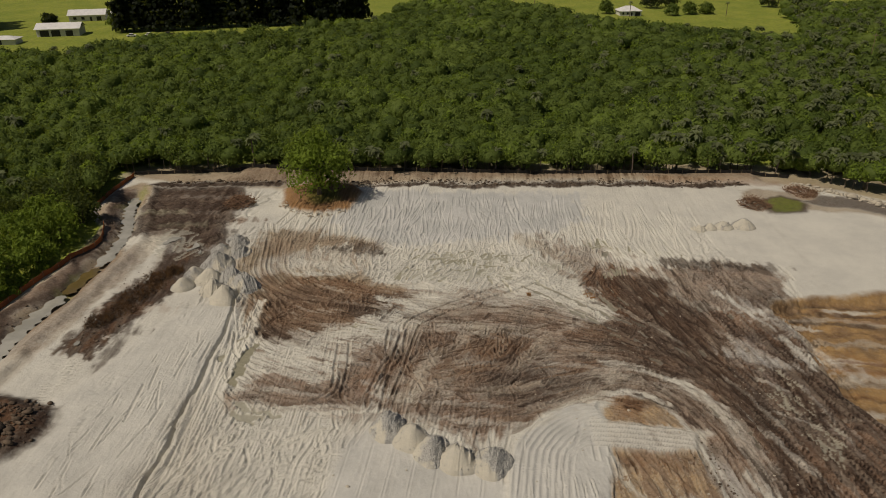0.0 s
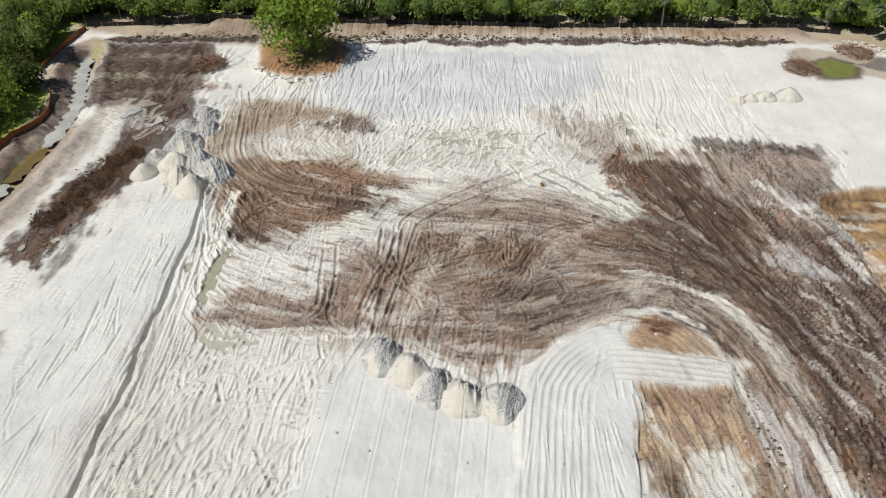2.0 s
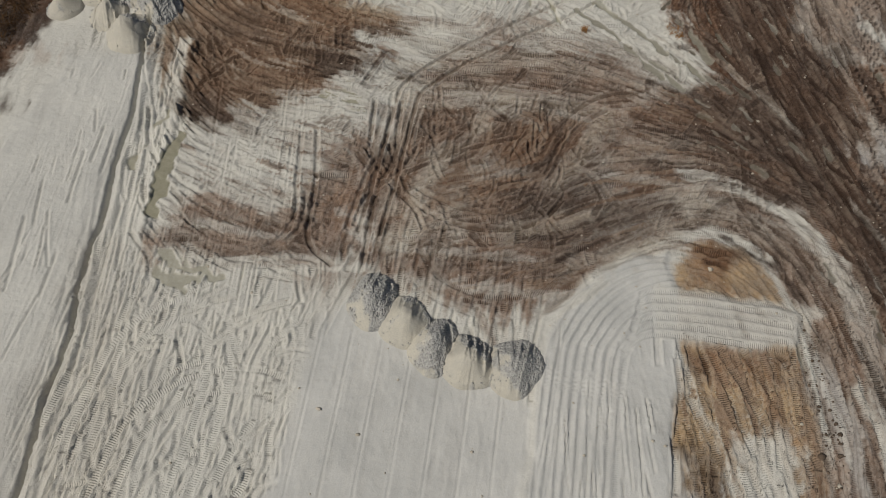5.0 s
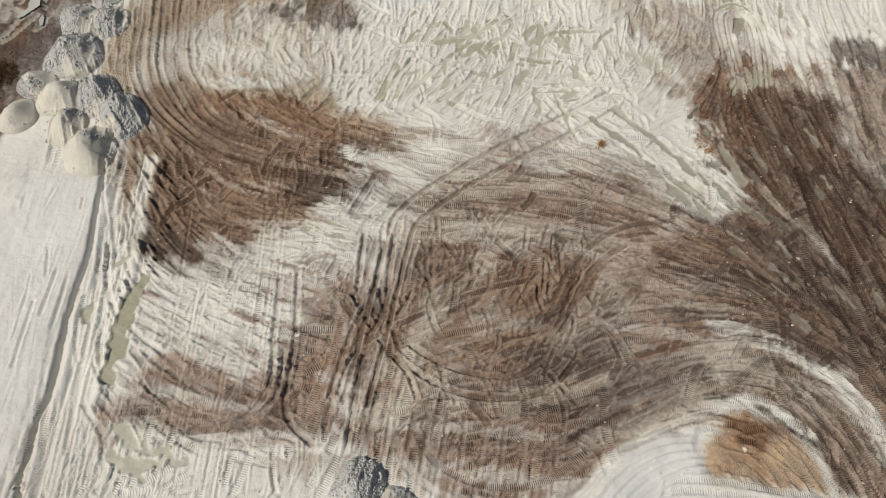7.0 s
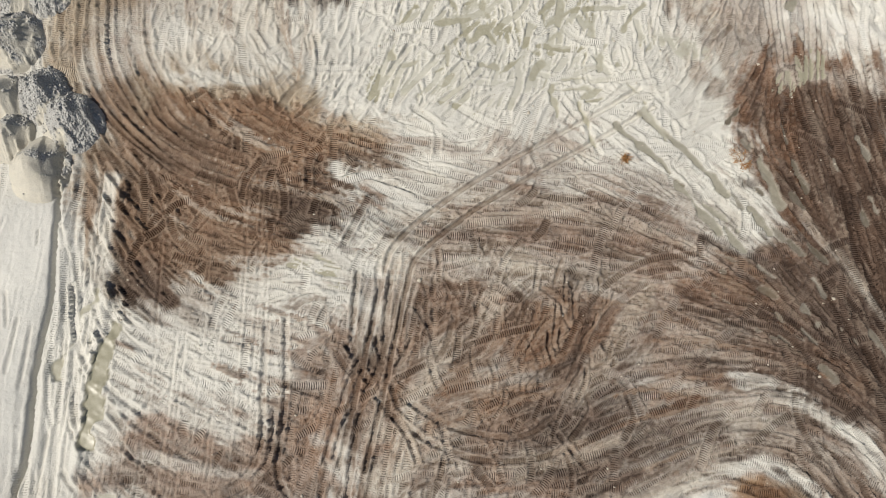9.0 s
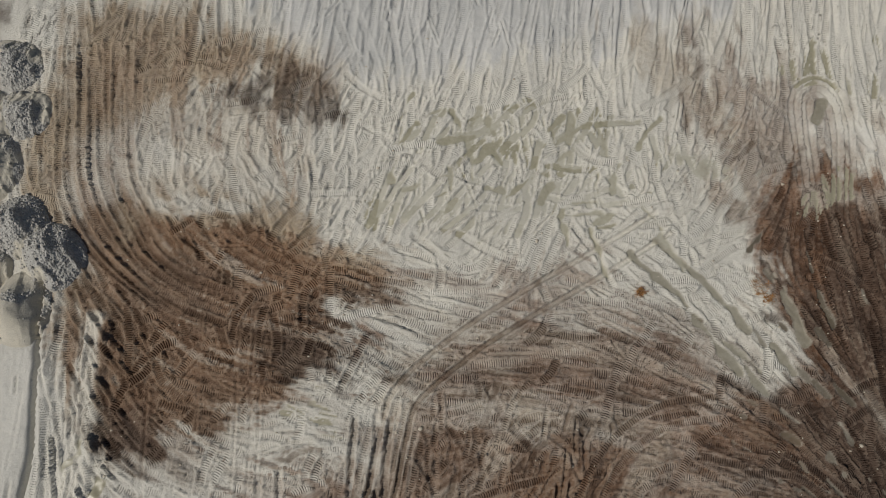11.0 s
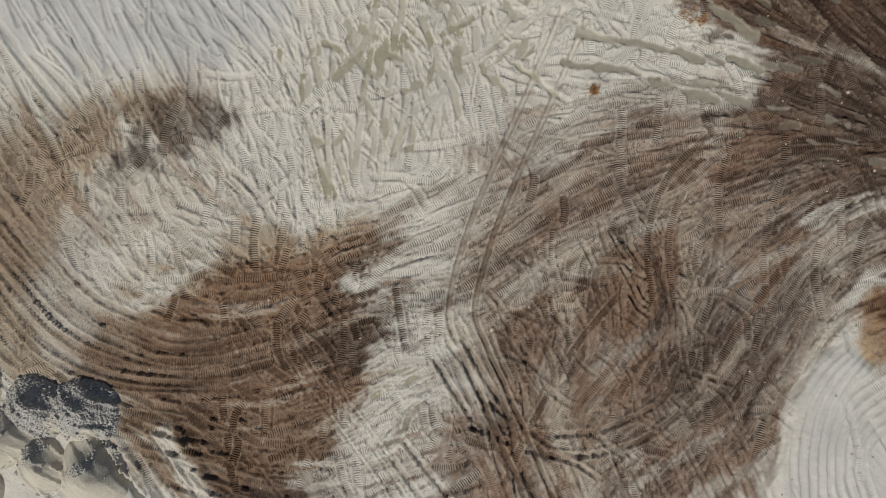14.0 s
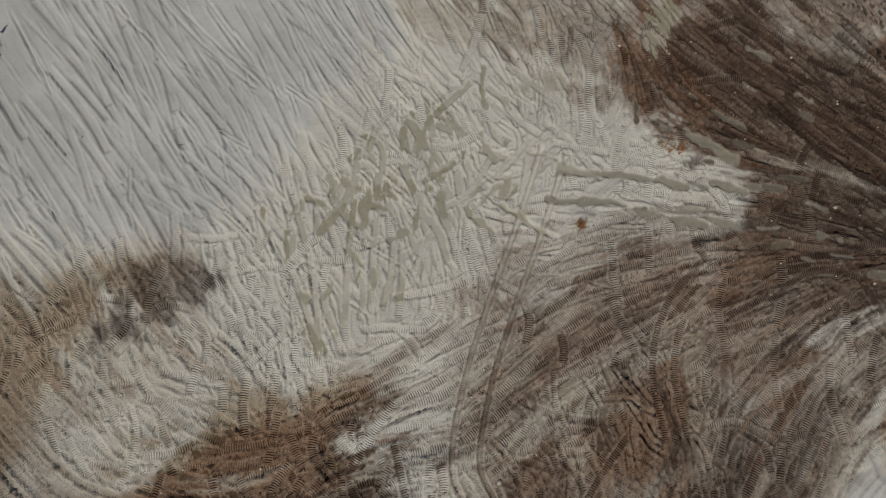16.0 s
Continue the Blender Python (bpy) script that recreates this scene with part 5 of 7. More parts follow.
# gravel lobe: nested turns
for n in range(9):
    f = n / 8.0
    pts = [(11.9 + 6.5 * f, 24), (11.9 + 6.4 * f, 50), (12.7 + 7.0 * f, 55.5 + 0.6 * f), (15.3 + 7.2 * f, 60.2 - 1.6 * f), (18.6 + 6.5 * f, 62.9 - 3.2 * f),
           (22.3 + 3.5 * f, 64.0 - 4.2 * f)] + ([(32.5, 61.2 + 1.2 * (f - 0.8))] if f > 0.7 else [])
    press(spline(pts), rng.uniform(0.32, 0.5), rng.uniform(0.04, 0.075), 0.065, 0.6 if f > 0.7 else 0.15, 0.0, 0.3, hue=0.1)
scored((12, 22, 28, 54), 60, (3, 12), 2)
BAND = [(21, 61.4), (24, 61.6), (33.6, 61), (33.8, 57.4), (23, 55.8), (21, 56)]
# ochre fill
combed((22.5, 36, 26, 62), 130, (4, 14), 10, width=(0.48, 0.68), depth=(0.06, 0.2), lip=(0.05, 0.14), bars=(0.45, 1.00), hue=0.6, drag=0.04)
combed((23, 33, 60, 68), 40, (3, 8), 14, width=(0.48, 0.68), depth=(0.06, 0.16), lip=(0.05, 0.12), bars=(0.48, 1.00), hue=0.4, drag=0.04)
# the pale band: passes running east off the lobe
calm(BAND, 0.8, 0.4)
lay(None, BAND, 0.5, 0.55, 0.3)
lay("grey", BAND, 0.6, 0.25, 0.3)
for n in range(6):
    y = 56.6 + 0.85 * n
    press(spline([(17.5 + 0.5 * n, y - 3.4 + 0.2 * n), (20, y - 0.6), (24, y + 0.1), (29, y + 0.2), (33.6, y + rng.uniform(-0.2, 0.3))]), 0.5, 0.06, 0.05, 0.9, 0.0, 0.2, hue=0.2)
# south-west sand
combed((-26, -9, 30, 54), 130, (3, 9), 16, width=(0.3, 0.68), depth=(0.04, 0.12), lip=(0.04, 0.11), bars=(0.3, 0.90), hue=0.15)
scored((-27, -9, 30, 56), 170, (1.5, 5), 8)
scatter((-25, -9, 32, 54), 70, 75, 35, (2, 6), width=(0.4, 0.62), depth=(0.06, 0.15), lip=(0.08, 0.16), bars=(0.3, 0.8), hue=0.3)
machine([(-22, 34), (-21, 41), (-17.5, 45), (-13, 46.5), (-9.5, 46)], gauge=1.9, width=0.55, depth=0.1, lip=0.08, bars=0.9, hue=0.2)
machine([(-25, 38), (-24.5, 47), (-21, 51.5), (-17, 50.5), (-15.5, 44), (-16, 36)], width=0.55, depth=0.04, lip=0.03, bars=0.6, hue=0.1)
machine([(-12.6, 52), (-13.4, 47.5), (-12.9, 43)], gauge=0.8, width=0.6, depth=0.1, lip=0.08, hue=0.0)
for n in range(7):
    press(spline([(-8 + 2.7 * n, 53), (-7.8 + 2.7 * n, 40), (-7.4 + 2.7 * n, 26)]), 0.16, 0.04, 0.03, hue=0.0)
for kind, marks in SMEARS:
    for mark in marks:
        smear(kind, *mark[:5], mark[5] * 0.5)


# ---- puddles: flat, wet, slightly sunk ----
def puddle(pts, width, ragged=1.0, murk=0.0, silt=0.9):
    w = window(min(p[0] for p in pts) - 4, max(p[0] for p in pts) + 4, min(p[1] for p in pts) - 4, max(p[1] for p in pts) + 4)
    x, y = XX[w] + ragged * (WARPX[w] - XX[w]), YY[w] + ragged * (WARPY[w] - YY[w])
    m = smooth(-line_gap(pts, x, y)[0] + 0.8 * (lattice_noise(x, y, 1.3, 11, 2) - 0.5), -width - 0.07, -width + 0.07)
    rel = height[w] - smooth_bed[w]
    low = float(np.percentile(rel[m > 0.5], 22)) - 0.01 if (m > 0.5).any() else 0.0
    bed = smooth_bed[w] + low
    height[w] = height[w] * (1 - m) + bed * m
    cleat[w] *= 1 - m
    tone[w] *= 1 - m
    wet[w] = np.maximum(wet[w], m)
    for k in SOILS[:5]:
        soil[k][w] *= 1 - 0.6 * m
    soil["olive"][w] = np.maximum(soil["olive"][w], silt * m)
    soil["dark"][w] = np.maximum(soil["dark"][w], murk * m)


def fill(poly, share, soft=1.0, olive=0.9):
    """Standing water in the low places of a patch: ruts and hollows flood first."""
    px, py = [p[0] for p in poly], [p[1] for p in poly]
    w = window(min(px) - 4, max(px) + 4, min(py) - 4, max(py) + 4)
    m = smooth(depth_in(poly, WARPX[w], WARPY[w]), -soft, soft)
    rel = height[w] - smooth_bed[w] + 0.10 * (lattice_noise(XX[w], YY[w], 3.5, 37, 2) - 0.5)
    lvl = np.quantile(rel[m > 0.5], share) - (1 - m) * 0.5
    f = smooth(lvl - rel, -0.01, 0.03)
    height[w] += np.maximum(0, lvl - rel) * 0.9
    cleat[w] *= 1 - f
    tone[w] *= 1 - f
    wet[w] = np.maximum(wet[w], f)
    for k in SOILS[:5]:
        soil[k][w] *= 1 - 0.6 * f
    soil["olive"][w] = np.maximum(soil["olive"][w] * 0.5, olive * f)


fill([(-12, 94), (-11, 98), (-4, 99), (4, 100.5), (11, 101), (11, 97), (3, 94.5), (-5, 93)], 0.5)
fill([(-12, 99.5), (-10, 102.5), (0, 104.8), (14, 106), (19, 105), (18, 102), (6, 101), (-4, 99.8)], 0.5)
fill([(-6, 104), (8, 108), (16, 106), (14, 101), (2, 99), (-6, 98)], 0.2)
fill([(12, 110), (20, 112), (30, 120), (44, 118), (40, 108), (30, 112)], 0.16)
fill([(25, 101), (26, 104.6), (29, 105.6), (31.5, 103.4), (27, 100.4)], 0.5, 0.6)
fill([(-24.5, 54.5), (-24, 57.5), (-14, 57), (-14, 55.4), (-18, 53.5), (-22, 53.5)], 0.3, 0.8, 0.35)
fill([(-14, 75.5), (-8, 75.5), (-8, 79.5), (-14, 79)], 0.25, 0.6)
fill([(44, 80), (49, 78), (54, 62), (50, 56), (45, 66)], 0.3, 1.5, 0.4)
fill([(-62, 104), (-54, 106), (-46, 96), (-48, 82), (-54, 84), (-58, 98)], 0.3, 2.0, 0.2)
puddle([(-26.6, 70), (-26.2, 66), (-26.0, 62)], 0.75, 0.7, 0.3)
puddle([(-22.8, 56.6), (-20.6, 55.6), (-18.4, 55.4)], 0.55, 0.9, 0.1, 0.5)
puddle([(-22.6, 54.6), (-20.4, 54)], 0.5, 0.9, 0.1, 0.5)
puddle([(-29.6, 72), (-29.3, 66)], 0.2, 0.6, 0.1, 0.7)
for pts, width, ragged in (([(13.2, 96.1), (17.3, 93.8), (20.4, 91.3), (21.5, 90.0)], 0.3, 0.12), ([(11.4, 94.5), (15.5, 92.2), (16.6, 91.1)], 0.28, 0.12),
                           ([(17.2, 90.4), (21.2, 86.4)], 0.3, 0.12), ([(21.8, 86.9), (23.4, 85.2)], 0.3, 0.15), ([(24.3, 93.6), (26.3, 90.2)], 0.4, 0.2),
                           ([(26.4, 109.6), (26.9, 111.2)], 0.45, 0.12), ([(18.6, 89.5), (22.9, 86.9)], 0.22, 0.12), ([(23.7, 89.1), (25.6, 87.4)], 0.25, 0.12)):
    puddle(pts, width, ragged, 0.5, 0.42)

# shallow water standing in the crossing ruts
for pts in streams(-11, 15, 95, 104, 46, (1.6, 5), 50):
    puddle([tuple(p) for p in pts[:8]], rng.uniform(-0.02, 0.28), 0.25, 0.0, rng.uniform(0.5, 0.9))
# small murky pools lying in the wheel tracks
for pts in streams(16, 37, 78, 100, 34, (1.6, 3.6), 4) + streams(30, 50, 52, 100, 22, (1.6, 3.6), 4):
    puddle([tuple(p) for p in pts[:4]], rng.uniform(0.02, 0.2), 0.12, rng.uniform(0.5, 0.95), 0.2)

# crumbs and drawn-out tones that the machines leave in the loam
crumbs = lattice_noise(XX, YY, 0.26, 63, 1) + 0.6 * CRUMB * 0.5 - 0.78
height += (0.09 * crumbs * (0.25 + 0.75 * loam) * (1 - wet) * (1 - np.clip(soil["grey"] * 1.6, 0, 1)) * smooth(YY, 24, 40) * smooth(-np.abs(XX - 6), -56, -46)).astype(np.float32)
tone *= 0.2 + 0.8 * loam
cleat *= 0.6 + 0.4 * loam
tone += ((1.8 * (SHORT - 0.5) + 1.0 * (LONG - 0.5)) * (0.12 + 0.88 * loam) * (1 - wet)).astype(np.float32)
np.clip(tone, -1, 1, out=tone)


def sheet():
    """The ground as one mesh, with its soil masks."""
    me = bpy.data.meshes.new("ground")
    n = NX * NY
    co = np.stack([XX, YY, height], -1).astype(np.float32).reshape(-1)
    a = (np.arange(NY - 1)[:, None] * NX + np.arange(NX - 1)[None]).reshape(-1)
    quads = np.stack([a, a + 1, a + NX + 1, a + NX], 1).astype(np.int32).reshape(-1)
    me.vertices.add(n)
    me.vertices.foreach_set("co", co)
    me.loops.add(len(quads))
    me.loops.foreach_set("vertex_index", quads)
    me.polygons.add(len(a))
    me.polygons.foreach_set("loop_start", np.arange(0, len(quads), 4, dtype=np.int32))
    me.polygons.foreach_set("use_smooth", np.ones(len(a), bool))
    me.update(calc_edges=True)
    one = np.ones(n, np.float32)
    for name, (r, g, b) in (("soil_a", (soil["brown"], soil["dark"], soil["grey"])), ("soil_b", (soil["ochre"], soil["tan"], soil["olive"])),
                            ("track", (cleat, wet, soil["rust"]))):
        layer = me.attributes.new(name, "FLOAT_COLOR", "POINT")
        layer.data.foreach_set("color", np.stack([r.reshape(-1), g.reshape(-1), b.reshape(-1), one], 1).astype(np.float32).reshape(-1))
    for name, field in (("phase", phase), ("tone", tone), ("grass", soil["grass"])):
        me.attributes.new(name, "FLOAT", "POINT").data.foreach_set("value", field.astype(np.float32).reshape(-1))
    me.materials.append(M_SOIL)
    return tagged(new("ground", me), "graded construction ground of pale sand and rutted brown loam", "ground", kind="structure")


ground = sheet()


def ground_z(x, y):
    i, j = min(NX - 1, int(np.searchsorted(GX, x))), min(NY - 1, int(np.searchsorted(GY, y)))
    return float(height[j, i])


# ---- building helpers ----
def part(name, bm, material, parent=None, label="", smooth_faces=False):
    """Link a bmesh as one mesh object under a thing or a part."""
    me = bpy.data.meshes.new(name)
    if smooth_faces:
        for f in bm.faces:
            f.smooth = True
    bm.to_mesh(me)
    bm.free()
    me.materials.append(material)
    ob = new(name, me)
    if parent is not None:
        ob.parent = parent
    if label:
        tagged(ob, label)
    return ob


def raw_mesh(name, verts, faces, material, tint=None, smooth_faces=False):
    """A mesh from arrays: quads or triangles."""
    me = bpy.data.meshes.new(name)
    verts, faces = np.asarray(verts, np.float32), np.asarray(faces, np.int32)
    k = faces.shape[1]
    me.vertices.add(len(verts))
    me.vertices.foreach_set("co", verts.reshape(-1))
    me.loops.add(faces.size)
    me.loops.foreach_set("vertex_index", faces.reshape(-1))
    me.polygons.add(len(faces))
    me.polygons.foreach_set("loop_start", np.arange(0, faces.size, k, dtype=np.int32))
    if smooth_faces:
        me.polygons.foreach_set("use_smooth", np.ones(len(faces), bool))
    me.update(calc_edges=True)
    if tint is not None:
        me.attributes.new("tint", "FLOAT", "POINT").data.foreach_set("value", np.asarray(tint, np.float32))
    me.materials.append(material)
    return me


def box(bm, x0, x1, y0, y1, z0, z1, bevel=0.0):
    made = bmesh.ops.create_cube(bm, size=1.0)["verts"]
    bmesh.ops.transform(bm, matrix=Matrix.LocRotScale(((x0 + x1) / 2, (y0 + y1) / 2, (z0 + z1) / 2), None, (x1 - x0, y1 - y0, z1 - z0)), verts=made)
    if bevel:
        bmesh.ops.bevel(bm, geom=list({e for v in made for e in v.link_edges}), offset=bevel, segments=2, affect="EDGES")
    return bm


def tube(bm, a, b, r0, r1, sides=7):
    """A tapered limb from a to b."""
    a, b = Vector(a), Vector(b)
    turn = (b - a).to_track_quat("Z", "Y").to_matrix().to_4x4()
    made = bmesh.ops.create_cone(bm, cap_ends=True, segments=sides, radius1=r0, radius2=r1, depth=(b - a).length)["verts"]
    bmesh.ops.transform(bm, matrix=Matrix.Translation((a + b) / 2) @ turn, verts=made)


# ---- dumped gravel heaps ----
def pebble_shapes(seed):
    """Six broken stones: low-poly, each its own shape."""
    r = np.random.default_rng(seed)
    out = []
    for _ in range(6):
        bm = bmesh.new()
        bmesh.ops.create_icosphere(bm, subdivisions=1, radius=1.0)
        for v in bm.verts:
            v.co *= r.uniform(0.7, 1.2)
        bm.verts.index_update()
        out.append((np.array([v.co[:] for v in bm.verts]), np.array([[v.index for v in f.verts] for f in bm.faces])))
        bm.free()
    return out


PEBBLES = pebble_shapes(71)


def heap(x, y, rx, ry, h, turn, material, label, group, seed, coarse=0.5):
    """A tipped load: steep round cone with a blunt top, slumped foot, broken stone over its coarse, shaded side."""
    r = np.random.default_rng(seed)
    side = np.linspace(-1.12, 1.12, 66)
    X, Y = np.meshgrid(side, side)
    A = np.arctan2(Y, X)
    wob = 1 + 0.07 * np.sin(2 * A + r.uniform(0, 6)) + 0.05 * np.sin(3 * A + r.uniform(0, 6)) + 0.03 * np.sin(5 * A + r.uniform(0, 6))
    ox, oy = r.uniform(-0.12, 0.12, 2)
    R = np.hypot(X, Y) / wob
    top = np.hypot(X - ox * (1 - R), Y - oy * (1 - R)) / wob
    prof = np.clip(1.0 - top, 0, 1)
    prof = np.where(prof > 0.62, 0.62 + 0.20 * np.tanh((prof - 0.62) / 0.22), prof) * 1.28
    prof = prof + 0.06 * np.exp(-((R - 0.93) / 0.14) ** 2)
    edge = np.clip((1.04 - R) * 6, 0, 1)
    lump = lattice_noise(X * rx + 40 + seed, Y * ry + 40, 1.3, seed, 2) - 0.5
    grain = np.abs(lattice_noise(X * rx + 90, Y * ry + 90, 0.38, seed + 1, 2) - 0.5)
    # coarse grey leans to +x +y, which also paints in the heap's shaded side
    rocky = smooth(lattice_noise(X * rx + 20, Y * ry + 60 + seed, 1.2, seed + 2, 3) + 0.24 * (X + Y) + 0.62 * (coarse - 0.5), 0.30, 0.72)
    Z = h * prof + (0.16 * lump + (0.06 + 0.22 * rocky) * (grain - 0.12)) * edge
    c, s = math.cos(turn), math.sin(turn)
    gx, gy = x + X * rx * c - Y * ry * s, y + X * rx * s + Y * ry * c
    floor = height[np.clip(np.searchsorted(GY, gy), 0, NY - 1), np.clip(np.searchsorted(GX, gx), 0, NX - 1)]
    z0 = ground_z(x, y)
    Z = np.where(R < 1.0, Z, 0) - 0.15 * (1 - edge) + floor - z0
    n = len(side)
    q = (np.arange(n - 1)[:, None] * n + np.arange(n - 1)[None]).reshape(-1)
    faces = np.stack([q, q + 1, q + n + 1, q + n], 1)
    faces = faces[(R.reshape(-1)[faces] < 1.07).all(1)]
    used = np.unique(faces)
    slot = np.zeros(n * n, int)
    slot[used] = np.arange(len(used))
    verts = np.stack([gx - x, gy - y, Z], -1).reshape(-1, 3)[used]
    me = raw_mesh("gravel_mound", verts, slot[faces], material, smooth_faces=True)
    me.attributes.new("grade", "FLOAT", "POINT").data.foreach_set("value", rocky.reshape(-1)[used].astype(np.float32))
    ob = new("gravel_mound", me)
    ob.location = (x, y, z0)
    # loose broken stone on the coarse side and round the foot
    pick = r.permutation(len(used))
    score = (rocky.reshape(-1)[used] * (R.reshape(-1)[used] < 0.98) + 0.10 * (R.reshape(-1)[used] > 0.8))[pick]
    pick = pick[r.random(len(pick)) < score * 0.34][:460]
    sv, sf, base = [], [], 0
    for k, p in enumerate(pick):
        v, f = PEBBLES[k % 6]
        a, size = r.uniform(0, 6.28), 0.056 * r.lognormal(0, 0.45)
        spin = np.array([[math.cos(a), -math.sin(a), 0], [math.sin(a), math.cos(a), 0], [0, 0, 1]])
        sv.append(v * (1, r.uniform(0.6, 1), r.uniform(0.5, 0.9)) @ spin.T * size + verts[p] + (0, 0, 0.3 * size))
        sf.append(f + base)
        base += len(v)
    if sv:
        stones = new("rubble", raw_mesh("rubble", np.vstack(sv), np.vstack(sf), M_RUBBLE))
        stones.parent = ob
        tagged(stones, "broken grey limestone", kind="stuff")
    return tagged(ob, label, "gravel pile", group)


ROW = "row of dumped gravel piles"
heap(-4.0, 55.2, 2.5, 2.7, 2.2, 0.1, M_GRAVEL, "grey broken limestone pile on pale sand", ROW, 21, 0.9)
heap(-0.9, 53.8, 2.4, 2.6, 2.0, -0.35, M_GRAVEL, "pile of cream fines topped with grey stone", ROW, 22, 0.25)
heap(1.95, 52.0, 2.35, 2.6, 2.0, -0.3, M_GRAVEL, "dark grey crushed stone pile with a pale foot", ROW, 23, 0.75)
heap(5.1, 51.1, 2.4, 2.65, 2.1, -0.1, M_GRAVEL, "cream gravel pile with a grey crest", ROW, 24, 0.3)
heap(9.1, 51.3, 2.35, 2.9, 2.3, 0.05, M_GRAVEL, "tall grey gravel pile beside the track lobe", ROW, 25, 1.0)
WEST = "cluster of gravel piles on the raised pad"
for n, (x, y, r, coarse, label) in enumerate(((-36.4, 81.6, 2.75, 0.0, "cream limestone fines heap at the pad's end"),
                                              (-39.7, 83.9, 2.2, 0.05, "rounded cream fines heap with a grey shoulder"),
                                              (-35.2, 86.3, 2.75, 0.95, "coarse grey stone heap beside curved ruts"),
                                              (-41.4, 87.0, 2.5, 0.1, "long pale heap of limestone fines"),
                                              (-38.2, 88.0, 2.6, 0.8, "small grey crushed stone heap"),
                                              (-42.3, 92.3, 2.9, 0.85, "dark grey coarse stone heap"),
                                              (-44.7, 88.4, 1.9, 0.3, "pale mixed gravel heap"),
                                              (-44.9, 84.3, 2.0, 0.0, "low cream heap at the pad's edge"),
                                              (-43.4, 97.0, 2.4, 0.3, "mixed grey and cream gravel heap"),
                                              (-40.6, 97.6, 2.2, 0.7, "weathered grey gravel heap beside dark mud"),
                                              (-42.6, 101.8, 2.3, 0.8, "flattened grey gravel heap"))):
    heap(x, y, r, r * 1.05, 0.86 * r if n < 8 else 1.5, 0.4 * n, M_GRAVEL, label, WEST, 40 + n, coarse)
for n, (x, y, r) in enumerate(((46.3, 124.7, 1.5), (48.6, 125.6, 1.5), (51.5, 126.4, 2.0), (55.6, 127.6, 2.6))):
    heap(x, y, r, r * 0.9, 0.9 + 0.25 * n, 0.3 * n, M_GRAVEL, "small sand and gravel heap on the northern pad", "heaps on the northern pad", 60 + n, 0.2 * n)


# ---- trees ----
def clumps(r, centre, radii, count, size, flat=0.0, shell=0.55):
    """Leaf sprays spread through the outer part of an ellipsoid: small quads, tilted every way."""
    d = r.normal(size=(count, 3))
    d /= np.linalg.norm(d, axis=1)[:, None]
    d[:, 2] = np.where(d[:, 2] < -0.35, -d[:, 2], d[:, 2])
    bumpy = 0.78 + 0.22 * np.sin(d[:, 0] * 5 + r.uniform(0, 6)) * np.sin(d[:, 1] * 5 + r.uniform(0, 6)) + 0.12 * r.normal(size=count)
    at = np.asarray(centre) + d * np.asarray(radii) * (shell + (1 - shell) * r.random(count) ** 0.5)[:, None] * bumpy[:, None]
    nrm = d + r.normal(size=(count, 3)) * 0.65
    nrm[:, 2] += 0.35
    nrm /= np.linalg.norm(nrm, axis=1)[:, None]
    t = np.cross(nrm, r.normal(size=(count, 3)))
    t /= np.linalg.norm(t, axis=1)[:, None] + 1e-9
    b = np.cross(nrm, t)
    s = size * r.uniform(0.6, 1.35, count)[:, None]
    q = np.stack([at - t * s - b * s * 0.6, at + t * s * 0.7 - b * s, at + t * s + b * s * 0.7, at - t * s * 0.6 + b * s], 1)
    return q.reshape(-1, 3)


def quads_of(n):
    return np.arange(n * 4).reshape(-1, 4)


def tree(name, x, y, tall, spread, leaf, label, category, group, seed, sprays=420, size=0.38, trunks=1, low=0.35):
    """A tree of its own: tapered trunk and limbs, crown of many small sprays."""
    r = np.random.default_rng(seed)
    root = new(name)
    root.location = (x, y, ground_z(x, y) - 0.1)
    bm = bmesh.new()
    tips = []
    for k in range(trunks):
        bend = Vector((r.normal(0, 0.08), r.normal(0, 0.08), 1)) * tall * (0.45 + 0.1 * r.random())
        base = Vector((r.normal(0, 0.25) * (trunks > 1), r.normal(0, 0.25) * (trunks > 1), -0.2))
        tube(bm, base, base + bend, 0.035 * tall, 0.02 * tall)
        for b in range(5):
            a = r.uniform(0, 6.28)
            start = base + bend * r.uniform(0.6, 1.0)
            tip = start + Vector((math.cos(a) * spread * 0.55, math.sin(a) * spread * 0.55, tall * r.uniform(0.12, 0.32)))
            tube(bm, start, tip, 0.012 * tall, 0.004 * tall, 5)
            tips.append(tip)
    part("trunk", bm, M_BARK, root)
    verts, tint = [], []
    lobes = 13
    for k in range(lobes):
        f = (k + 0.5) / lobes
        a = 2.4 * k + r.uniform(-0.4, 0.4)
        out = spread * 0.62 * math.sqrt(max(0.0, 1 - abs(2 * f - 0.75) ** 2 * 0.6)) * r.uniform(0.6, 1.1)
        c = Vector((out * math.cos(a), out * math.sin(a), tall * (low + (0.86 - low) * f)))
        rr = spread * r.uniform(0.34, 0.52)
        q = np.vstack([sprigs(r, c, (rr, rr, rr * 0.8), sprays // lobes, size * 1.1), sprigs(r, c, (rr * 0.6, rr * 0.6, rr * 0.5), sprays // lobes // 2, size * 1.3)])
        verts.append(q)
        tint.append(np.full(len(q), r.uniform(0.15, 0.9)))
    verts = np.vstack(verts)
    crown = new("crown", raw_mesh("crown", verts, tris_of(len(verts) // 3), leaf, np.concatenate(tint)))
    crown.parent = root
    return tagged(root, label, category, group)


